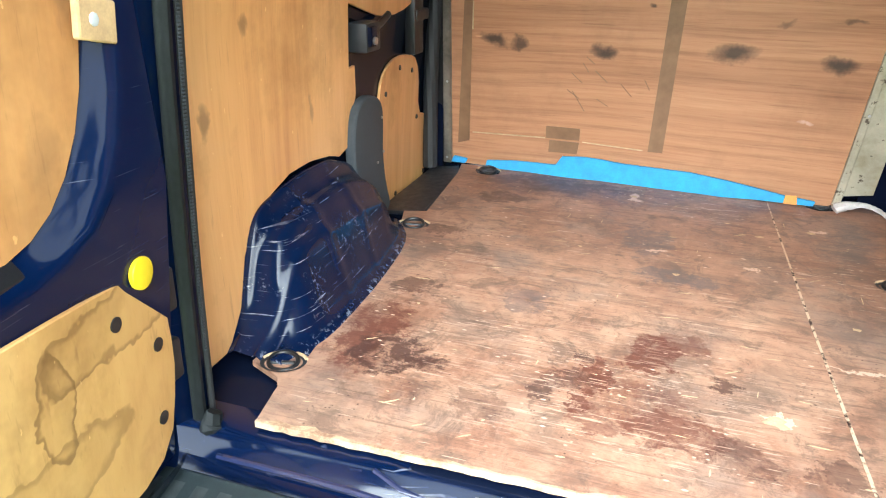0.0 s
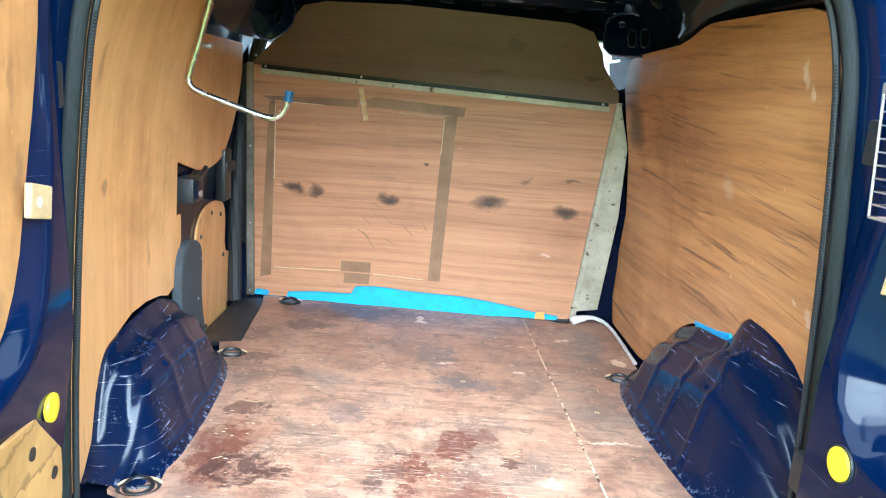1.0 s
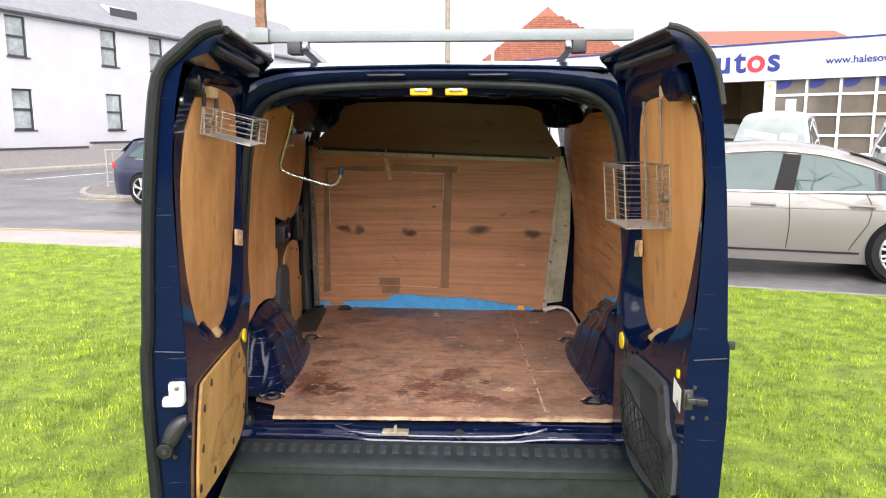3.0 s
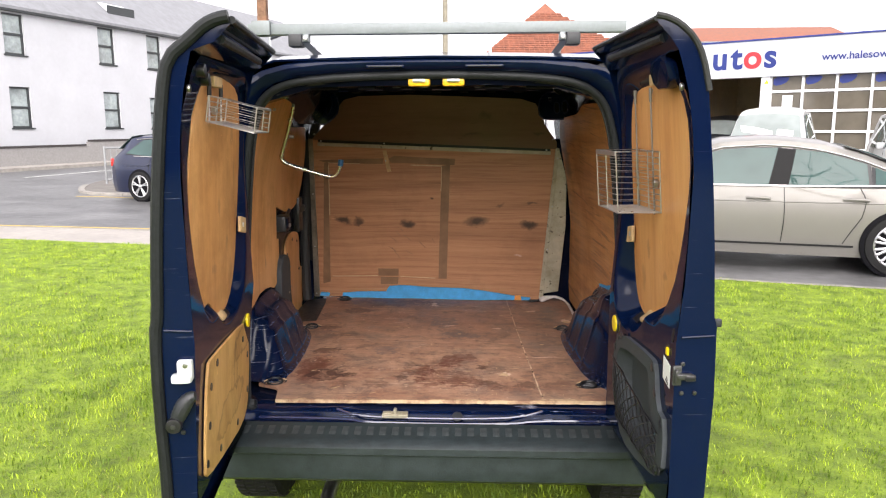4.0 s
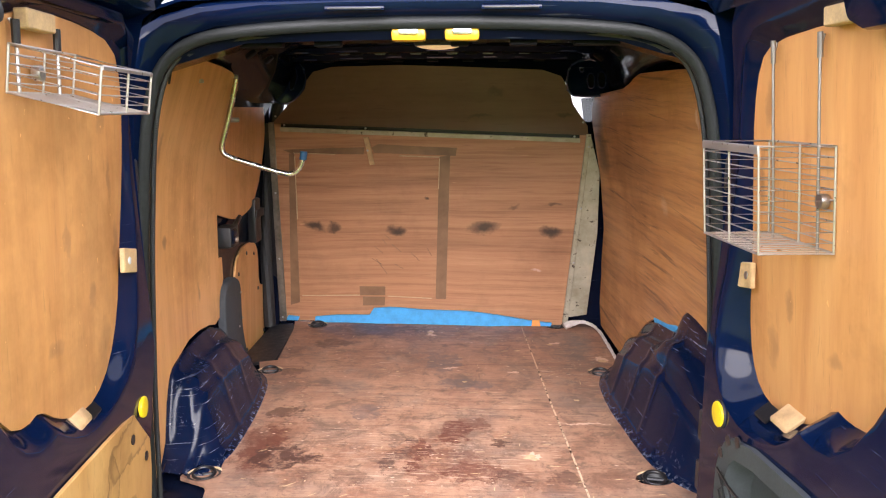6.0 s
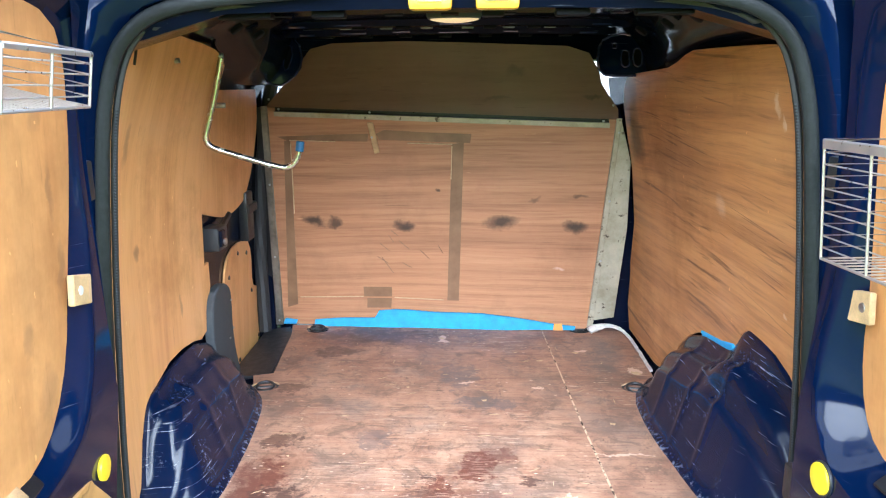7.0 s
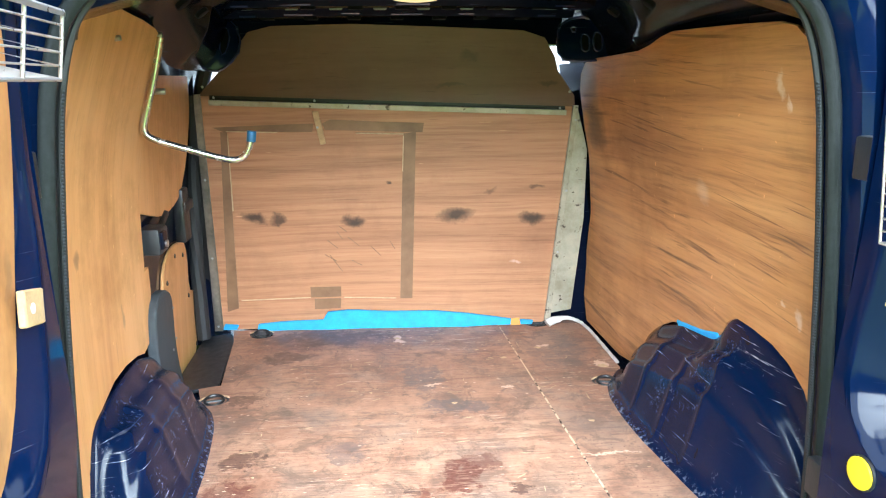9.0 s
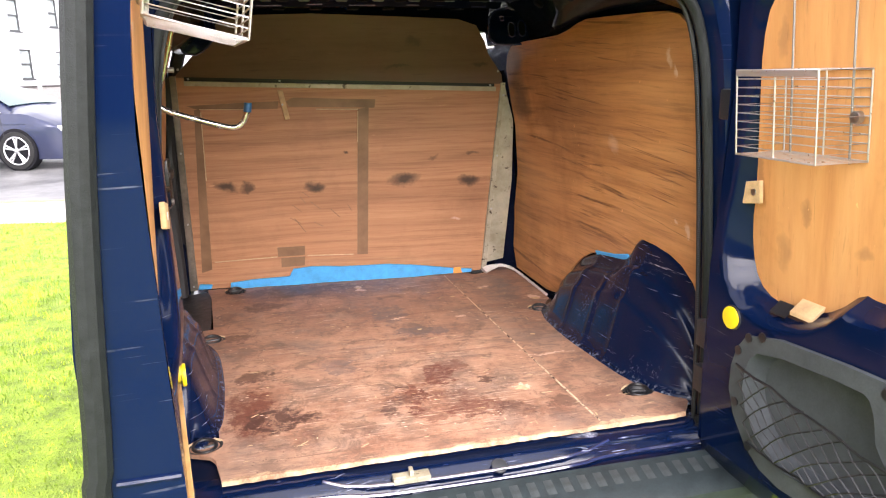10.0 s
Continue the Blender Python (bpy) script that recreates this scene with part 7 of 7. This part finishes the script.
for k in range(9):
    for z0, z1 in ((0.13, 0.82), (0.88, 1.37), (1.43, 1.99), (2.05, 2.59), (2.65, 3.13)):
        part("pane", slab(q, 1.64 + k * 0.925, 1.56 + (k + 1) * 0.925, z0, z1, -0.11, -0.10), shop_glass, garage)
    if k < 6:
        s0 = 1.66 + k * 0.925
        part("window_sticker", sheet(smooth_loop([(s0, 3.07), (s0 + 0.46, 3.07), (s0 + 0.44, 2.96), (s0 + 0.30, 2.84), (s0, 2.79)], 1), lambda u, v, w: q(u, v, -0.098 + w), 0.004), sign_blue, garage)
part("pier_sticker", sheet([(1.52, 2.86), (1.66, 2.86), (1.60, 3.0)], lambda u, v, w: q(u - 0.10, v, 0.052 + w), 0.003), yellow_plastic, garage)
part("window_poster", slab(q, 1.95, 2.25, 2.15, 2.5, -0.098, -0.094), white_label, garage)


def lettering(body, size, s, z, mat, bold=0.0, name="sign_letters"):
    cu = bpy.data.curves.new(name, "FONT")
    cu.body, cu.size, cu.extrude, cu.offset = body, size, 0.01, bold
    cu.materials.append(mat)
    ob = new(name, cu)
    p0 = q(s, z, 0.125)
    d = (q(1, 0) - q(0, 0)).normalized()
    nn = (q(0, 0, 1) - q(0, 0, 0)).normalized()
    m = Matrix((d, Vector((0, 0, 1)), nn)).transposed().to_4x4()
    ob.parent = garage
    ob.matrix_parent_inverse = garage.matrix_basis.inverted()
    ob.matrix_basis = Matrix.Translation(p0) @ m
    return ob


lettering("a", 1.0, -0.80, 3.37, sign_blue, 0.026)
lettering("u", 1.0, -0.20, 3.37, sign_blue, 0.026)
lettering("t", 1.0, 0.40, 3.37, sign_blue, 0.026)
lettering("o", 1.0, 0.78, 3.37, sign_red, 0.026)
lettering("s", 1.0, 1.39, 3.37, sign_blue, 0.026)
lettering("www.halesowen", 0.30, 3.03, 3.49, sign_blue, 0.004)

# red tiled house beyond
far = tagged(empty("red_roofed_house", 4.6, 44, 0), "house with a red clay tiled hipped roof", "house")
part("wall", box((0.7, 42.5, 0), (9.9, 49, 5.5), 0.02), white_render, far)
hip = [(0.2, 42.0, 5.45), (10.4, 42.0, 5.45), (5.3, 45.0, 8.62), (3.9, 45.0, 8.62), (10.4, 49.5, 5.45), (0.2, 49.5, 5.45), (5.3, 47.0, 8.62), (3.9, 47.0, 8.62), (4.6, 45.0, 9.2), (4.6, 47.0, 9.2)]
bm = bmesh.new()
hv = [bm.verts.new(p) for p in hip]
for face in ((0, 1, 2, 3), (1, 4, 6, 2), (4, 5, 7, 6), (5, 0, 3, 7), (3, 2, 8), (7, 9, 6), (2, 6, 9, 8), (3, 8, 9, 7)):
    bm.faces.new([hv[i] for i in face])
far_roof = part("roof", bm, red_tile, far, "red clay tile roof")
# Tile rows on the front slope, in the copy with painted shade.
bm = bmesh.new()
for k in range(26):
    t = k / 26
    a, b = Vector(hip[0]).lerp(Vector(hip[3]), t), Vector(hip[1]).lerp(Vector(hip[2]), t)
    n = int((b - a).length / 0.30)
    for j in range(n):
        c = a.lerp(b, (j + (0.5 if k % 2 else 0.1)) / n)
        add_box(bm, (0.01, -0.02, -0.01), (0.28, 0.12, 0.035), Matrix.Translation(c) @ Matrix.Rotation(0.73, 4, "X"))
tagged(part("roof_tiles", bm, red_tile_shaded, far_roof), kind="stuff")
far2 = tagged(empty("tiled_roof_house", 14, 40, 0), "red tiled roof ridge behind the showroom", "house")
part("wall", box((10.5, 38, 0), (20, 46, 6.0), 0.02), white_render, far2)
part("roof", sheet([(10, 6.0), (20.5, 6.0), (20, 7.0), (10.6, 7.0)], lambda u, v, w: Vector((u, 37.6 + (v - 6.0) * 2.5 + w, v)), 0.2), red_tile, far2)

# poles
pole = tagged(empty("telegraph_pole", -1.1, 30, 0), "wooden telegraph pole with wires", "pole")
part("shaft", tube([(-1.1, 30, -0.05), (-1.1, 30, 9.0)], [0.14, 0.10], 12), pole_wood, pole)
for k, (x, y, z) in enumerate(((-16.5, 33, 8.2), (12, 40, 8.0), (30, 12, 8.8))):
    pts = [(-1.1 + (x + 1.1) * a, 30 + (y - 30) * a, 8.8 + (z - 8.8) * a - 1.6 * a * (1 - a)) for a in np.linspace(0, 1, 14)]
    part("wire", tube(pts, 0.010, 4), black_plastic, pole)
lamp = tagged(empty("lamp_column", 0.85, 30, 0), "slim grey steel lamp column", "street lamp")
part("shaft", tube([(0.85, 30, -0.05), (0.85, 30, 9.5)], [0.09, 0.06], 10), grey_metal, lamp)
part("lantern", box((0.7, 29.2, 9.42), (1.0, 29.9, 9.56), 0.03), grey_metal, lamp)
lamp2 = tagged(empty("street_lamp", -8.7, 30, 0), "short street lamp with a dark lantern", "street lamp")
part("shaft", tube([(-8.8, 30, -0.05), (-8.8, 30, 5.5)], [0.08, 0.05], 10), grey_metal, lamp2)
part("lantern", tube([(-8.8, 30, 5.4), (-8.4, 30, 5.6), (-8.0, 30, 5.85)], [0.05, 0.12, 0.03], 8), dark_plastic, lamp2)


# --- parked cars ---
def car(name, label, mat, length, width, height, kind, m, spokes=5):
    """A car along +x (front), base on z = 0, built from side and plan curves."""
    own = tagged(empty(name), label, "car")
    hl = length / 2
    top = {"saloon": [(-hl, 0.72), (-hl + 0.05, 0.93), (-hl + 0.25, 1.02), (-hl + 0.75, 1.05), (-hl + 1.3, 1.28), (-hl + 1.72, 1.405), (-hl + 2.1, height - 0.012), (-0.1, height), (0.35, height - 0.03), (0.75, height - 0.14), (1.35, 1.02), (1.7, 0.97), (hl - 0.25, 0.80), (hl - 0.04, 0.62), (hl, 0.5)],
           "estate": [(-hl, 0.70), (-hl + 0.04, 0.95), (-hl + 0.2, 1.10), (-hl + 0.55, 1.38), (-hl + 0.85, height - 0.03), (-0.6, height), (0.2, height - 0.01), (0.7, height - 0.12), (1.35, 1.02), (1.7, 0.96), (hl - 0.25, 0.80), (hl - 0.04, 0.62), (hl, 0.5)],
           "mpv": [(-hl, 0.75), (-hl + 0.04, 1.1), (-hl + 0.2, 1.5), (-hl + 0.5, height - 0.03), (-0.3, height), (0.4, height - 0.03), (0.95, height - 0.2), (1.5, 1.15), (1.75, 1.08), (hl - 0.25, 0.92), (hl - 0.04, 0.7), (hl, 0.5)]}[kind]
    belt_z = {"saloon": 0.93, "estate": 0.95, "mpv": 1.08}[kind]

    crown = 0.07 if kind == "mpv" else 0.03

    def bow(u):
        return crown * (1 - (u / (width * 0.42)) ** 2)

    def roofline(x):
        return float(np.interp(x, [p[0] for p in top], [p[1] for p in top]))

    def plan(x):
        k = abs(x) / hl
        return width / 2 * (1 - 0.03 * k ** 2 - 0.16 * max(0, k - 0.86) ** 1.3 / 0.14 ** 1.3 * 0.9)

    def half(x, z):
        w = plan(x)
        zr = roofline(x)
        b = min(belt_z, zr - 0.04)
        if z <= b:
            return w * float(np.interp(z, [0.18, 0.3, 0.55, 0.75, b], [0.93, 0.965, 1.0, 0.995, 0.955]))
        k = (z - b) / max(0.05, zr - b)
        return w * (0.955 - 0.20 * k - 0.05 * k * k)
    xs = sorted(set([p[0] for p in top] + list(np.linspace(-hl, hl, 25))))
    rows = []
    for x in xs:
        zr = roofline(x)
        b = min(belt_z, zr - 0.04)
        zs = [0.18, 0.24, 0.32, 0.45, 0.6, 0.72, (0.72 + b) / 2, b]
        zs = [min(z, b) for z in zs] + [b + (zr - b) * k for k in (0.3, 0.6, 0.85, 0.95)]
        side = [(half(x, z), z) for z in zs] + [(half(x, zr) * 0.86, zr + crown * 0.25), (half(x, zr) * 0.6, zr + crown * 0.64), (half(x, zr) * 0.3, zr + crown * 0.9)]
        rows.append([(x, -w, z) for w, z in side] + [(x, 0, zr + crown)] + [(x, w, z) for w, z in reversed(side)])
    bm = loft(rows)
    bm.faces.new([v for v in bm.verts[:len(rows[0])]])
    body = part("body", bm, mat, own, "", 40)
    wx = (-hl + 0.98, hl - 0.92)
    r = 0.33
    for s in (-1, 1):
        def skin(off, s=s):
            return lambda u, v, w: Vector((u, s * (half(u, v) + off + w), v))
        # windows
        if kind == "saloon":
            def under(*xs):
                return [(x, roofline(x) - 0.105) for x in xs]
            b0 = belt_z + 0.02
            wins = [[(-0.15, b0)] + under(-0.24, 0.05, 0.33, 0.58, 0.82) + [(1.18, b0)], [(-1.13, b0)] + under(-1.12, -0.95, -0.7, -0.42) + [(-0.35, b0)], [(-1.60, b0 + 0.02)] + under(-1.45, -1.32, -1.20) + [(-1.19, b0)]]
        elif kind == "estate":
            wins = [[(-0.02, belt_z + 0.02), (-0.02, height - 0.10), (0.33, height - 0.13), (0.80, 1.20), (1.18, belt_z + 0.02)], [(-0.98, belt_z + 0.02), (-0.98, height - 0.10), (-0.12, height - 0.10), (-0.12, belt_z + 0.02)], [(-hl + 0.55, belt_z + 0.09), (-hl + 0.95, height - 0.13), (-1.05, height - 0.10), (-1.05, belt_z + 0.03)]]
        else:
            wins = [[(0.0, belt_z + 0.02), (0.0, height - 0.12), (0.5, height - 0.16), (1.2, belt_z + 0.05)], [(-0.95, belt_z + 0.02), (-0.95, height - 0.12), (-0.1, height - 0.12), (-0.1, belt_z + 0.02)]]
        for w_ in wins:
            mu, mv = sum(p[0] for p in w_) / len(w_), sum(p[1] for p in w_) / len(w_)
            wide = [(u + (0.035 if u > mu else -0.035), v + (0.010 if v > mv else -0.02)) for u, v in w_]
            part("window_surround", sheet(wide, skin(0.000), 0.008, cuts_v=[belt_z + 0.12, belt_z + 0.24, belt_z + 0.36], cuts_u=[-1.3, -0.6, 0.2, 0.5, 0.8]), black_plastic, own)
            part("side_window", sheet(w_, skin(0.006), 0.008, cuts_v=[belt_z + 0.12, belt_z + 0.24, belt_z + 0.36], cuts_u=[-1.3, -0.6, 0.2, 0.5, 0.8]), car_glass, own)
        if kind == "saloon":
            part("pillar_trim", sheet([(-0.35, belt_z + 0.02), (-0.42, roofline(-0.42) - 0.105), (-0.24, roofline(-0.24) - 0.105), (-0.15, belt_z + 0.02)], skin(0.012), 0.006, cuts_v=[belt_z + 0.2]), tyre_rubber, own)
        if kind != "mpv":
            part("chrome_strip", sheet([(-1.55, belt_z + 0.028), (-1.55, belt_z + 0.042), (-0.5, belt_z + 0.022), (1.2, belt_z + 0.022), (1.2, belt_z + 0.006), (-0.5, belt_z + 0.006)], skin(0.012), 0.008, cuts_u=[-1, 0, 0.6]), chrome, own)
            over = [(x, roofline(x) - 0.10) for x in (-1.5, -1.3, -1.1, -0.85, -0.6, -0.35, -0.1, 0.12, 0.33, 0.55, 0.75, 1.0)] if kind == "saloon" else [(x, roofline(x) - 0.085) for x in (-1.6, -1.1, -0.6, -0.1, 0.33, 0.75, 1.0)]
            part("window_line", tube([skin(0.0)(x, z + 0.02, 0.012) for x, z in over], 0.009, 5), chrome, own)
        for seam in ([(-0.31, 0.33), (-0.33, 0.6), (-0.31, belt_z)], [(-1.08, 0.62), (-0.98, 0.45), (-0.92, 0.33)], [(1.25, 0.36), (1.22, 0.7), (1.18, belt_z - 0.03)], [(-1.08, 0.62), (-1.12, 0.8), (-1.05, belt_z)]):
            part("door_seam", tube([skin(0.0)(x, z, 0.0005) for x, z in smooth_loop(seam, 2, False)], 0.005, 5), black_plastic, own)
        for hx in (-0.16, -1.12):
            part("door_handle", tube(smooth_loop([tuple(skin(0.0)(hx + a, 0.80 + b, 0.004 + c)) for a, b, c in ((-0.015, 0, 0), (0.04, 0.010, 0.028), (0.15, 0.012, 0.032), (0.225, 0.004, 0))], 1, False), 0.017, 8), mat, own)
            part("handle_recess", sheet(smooth_loop([(hx + 0.02, 0.795), (hx + 0.06, 0.762), (hx + 0.15, 0.762), (hx + 0.19, 0.795), (hx + 0.15, 0.825), (hx + 0.06, 0.825)], 2), skin(0.0), 0.003), mat, own)
        part("swage_line", tube([skin(0.0)(x, 0.77, -0.002) for x in np.linspace(-hl + 0.5, hl - 0.7, 9)], 0.008, 5), mat, own)
        part("sill_trim", sheet([(-hl + 1.4, 0.29), (hl - 1.35, 0.29), (hl - 1.35, 0.312), (-hl + 1.4, 0.312)], skin(0.002), 0.006, cuts_u=[-0.5, 0, 0.5]), black_plastic, own)
        part("wing_mirror", box((0.88, s * (width / 2 - 0.03) - 0.09, belt_z + 0.02), (1.02, s * (width / 2 - 0.03) + 0.09, belt_z + 0.15), 0.03), mat, own)
        part("tail_lamp", box((-hl - 0.005, s * width * 0.36 - 0.12, 0.74), (-hl + 0.16, s * width * 0.36 + 0.14, 0.92), 0.03), red_lens, own)
        part("headlamp", box((hl - 0.30, s * width * 0.36 - 0.14, 0.60), (hl - 0.02, s * width * 0.36 + 0.10, 0.74), 0.04), clear_lens, own)
        for x in wx:
            yy = s * (plan(x) - 0.10)
            # Black disc instead of a cut-out, standing for the shaded hollow round the wheel.
            part("wheel_arch", disc((x, s * (plan(x) - 0.085), r + 0.01), (0, 1, 0), r + 0.035, 0.178, 32, 0.01), hole_black, own)
            n = 32
            prof = [(r * 0.68, 0.09), (r * 0.74, 0.105), (r * 0.95, 0.10), (r, 0.07), (r, -0.1)]
            t_rows = [[(x + a * math.cos(t), yy + s * (b + 0.018), r + a * math.sin(t)) for a, b in prof] for t in (2 * math.pi * k / n for k in range(n + 1))]
            tb = loft(t_rows)
            bmesh.ops.remove_doubles(tb, verts=tb.verts, dist=1e-5)
            tyre = part("tyre", tb, tyre_rubber, own)
            hub = disc((x, yy + s * 0.06, r), (0, 1, 0), r * 0.70, 0.05, 28, 0.005)
            part("brake_disc", hub, dark_plastic, tyre)
            spoke = bmesh.new()
            for k in range(spokes):
                t = 2 * math.pi * k / spokes + 0.3
                for off in (-0.13, 0.13):
                    add_tube(spoke, [(x + 0.05 * math.cos(t), yy + s * 0.112, r + 0.05 * math.sin(t)), (x + r * 0.68 * math.cos(t + off), yy + s * 0.116, r + r * 0.68 * math.sin(t + off))], 0.016, 6)
            add_tube(spoke, [(x + r * 0.70 * math.cos(t), yy + s * 0.115, r + r * 0.70 * math.sin(t)) for t in (2 * math.pi * k / 32 for k in range(32))], 0.012, 6, True)
            bmesh.ops.create_uvsphere(spoke, u_segments=10, v_segments=6, radius=0.05, matrix=Matrix.Translation((x, yy + s * 0.10, r)))
            part("rim", spoke, alloy, tyre)
    ws = [(0.78, height - 0.15), (1.28, belt_z + 0.12)] if kind != "mpv" else [(0.95, height - 0.22), (1.46, belt_z + 0.12)]
    part("windscreen", sheet([(-width * 0.34, 0), (width * 0.34, 0), (width * 0.40, 1), (-width * 0.40, 1)], lambda u, v, w: Vector((ws[0][0] + (ws[1][0] - ws[0][0]) * v, u, roofline(ws[0][0] + (ws[1][0] - ws[0][0]) * v) + bow(u) + 0.010 + w)), 0.008, cuts_u=[-0.5, -0.3, -0.1, 0.1, 0.3, 0.5], cuts_v=[0.33, 0.66]), pale_screen if kind == "mpv" else car_glass, own)
    if name == "white_people_carrier":
        def screen(u, v, w):
            x = ws[0][0] + (ws[1][0] - ws[0][0]) * v
            return Vector((x, u, roofline(x) + bow(u) + 0.019 + w))
        part("price_board", sheet([(-0.55, 0.40), (-0.50, 0.66), (0.15, 0.92), (0.12, 0.68)], screen, 0.004, cuts_u=[-0.3, -0.1]), white_label, own, "white board behind the windscreen")
        for k in range(4):
            u = -0.44 + 0.14 * k
            part("board_bar", sheet([(u, 0.53 + 0.055 * k), (u + 0.09, 0.565 + 0.055 * k), (u + 0.09, 0.68 + 0.055 * k), (u, 0.645 + 0.055 * k)], lambda a, b, w: screen(a, b, w + 0.005), 0.002), faded_print, own)
        part("paper_sheet", sheet([(0.22, 0.60), (0.55, 0.62), (0.54, 0.84), (0.22, 0.82)], screen, 0.004, cuts_u=[0.3]), white_label, own, "white paper behind the windscreen")
    rw = {"saloon": (-hl + 0.8, -hl + 1.5), "estate": (-hl + 0.22, -hl + 0.75), "mpv": (-hl + 0.08, -hl + 0.4)}[kind]
    part("rear_window", sheet([(-width * 0.38, 0), (width * 0.38, 0), (width * 0.33, 1), (-width * 0.33, 1)], lambda u, v, w: Vector((rw[0] + (rw[1] - rw[0]) * v - 0.01, u, roofline(rw[0] + (rw[1] - rw[0]) * v) + bow(u) + 0.010 + w)), 0.008, cuts_u=[-0.5, -0.3, -0.1, 0.1, 0.3, 0.5], cuts_v=[0.33, 0.66]), car_glass, own)
    own.matrix_basis = m
    return own


def at_wheels(rear, front, length):
    """The pose of a car whose near wheels stand at these two places of the plan."""
    a, b = Vector((*rear, 0)), Vector((*front, 0))
    return math.degrees(math.atan2((b - a).y, (b - a).x)), (b - a).normalized()


ang, d = at_wheels((4.43, 5.45), (1.65, 6.26), 4.85)
n = Vector((-d.y, d.x, 0))
c = Vector((4.66, 5.38, -0.02)) + d * (4.85 / 2 - 0.98) - n * (0.80 if n.y < 0 else -0.80)
silver = car("silver_saloon_car", "champagne silver saloon car parked on the road", car_silver, 4.85, 1.85, 1.46, "saloon", pose(c.x, c.y, c.z, 0, 0, ang), 10)
ang, d = at_wheels((-7.1, 13.2), (-4.25, 12.1), 4.7)
n = Vector((-d.y, d.x, 0))
c = Vector((-7.1, 13.2, -0.02)) + d * (4.7 / 2 - 0.98) + n * 0.80
car("blue_estate_car", "metallic blue estate car with alloy wheels", car_blue, 4.7, 1.82, 1.45, "estate", pose(c.x, c.y, c.z, 0, 0, ang), 5)
car("white_people_carrier", "white people carrier parked in front of the workshop", car_white, 4.3, 1.82, 1.95, "mpv", pose(7.15, 15.0, 0, 0, 0, -118), 5)
car("white_hatchback", "white car parked outside the showroom", car_white, 4.3, 1.82, 1.85, "mpv", pose(9.6, 13.3, 0, 0, 0, -112), 5)
car("black_off_roader", "black off-road car inside the workshop", car_black, 4.4, 1.9, 1.85, "mpv", pose(9.26, 24.4, 0.04, 0, 0, -124), 5)


# --- bare winter trees on the near side of the plot, mirrored in windows and paint ---
def bare_tree(name_at, height, seed):
    """A trunk that forks again and again into ever thinner bare limbs."""
    rng = random.Random(seed)
    own = tagged(empty("bare_tree", *name_at, 0), "tall leafless tree with a spreading dark crown", "tree", "bare trees")
    trunk_bm, crown = bmesh.new(), bmesh.new()

    def limb(bm, p, d, length, r, depth):
        pts, rad = [p.copy()], [r]
        q, e = p.copy(), d.copy()
        for k in range(4):
            e = (e + Vector((rng.uniform(-1, 1), rng.uniform(-1, 1), rng.uniform(-0.4, 0.8))) * 0.16).normalized()
            q = q + e * length / 4
            pts.append(q.copy())
            rad.append(r * (1 - 0.11 * (k + 1)))
        add_tube(bm, pts, rad, 7 if depth < 2 else (5 if depth < 4 else 3))
        if depth < 6:
            for k in range(3 if depth in (0, 2, 3) else 2):
                t = rng.choice((2, 3, 4, 4))
                side = Vector((rng.uniform(-1, 1), rng.uniform(-1, 1), rng.uniform(-0.2, 0.5))).normalized()
                limb(crown, pts[t], (e * 0.75 + side * 0.75).normalized(), length * rng.uniform(0.62, 0.82), rad[t] * 0.66, depth + 1)

    limb(trunk_bm, Vector((*name_at, -0.05)), Vector((0, 0, 1)), height * 0.30, height * 0.024, 0)
    part("trunk", trunk_bm, bark, own)
    part("crown", crown, bark, own)
    return own


for place, height, seed in (((-6.5, -11.5), 12.0, 3), ((1.5, -12.5), 13.0, 7), ((8.0, -11.0), 11.5, 12), ((3.6, -4.0), 14.5, 5)):
    bare_tree(place, height, seed)
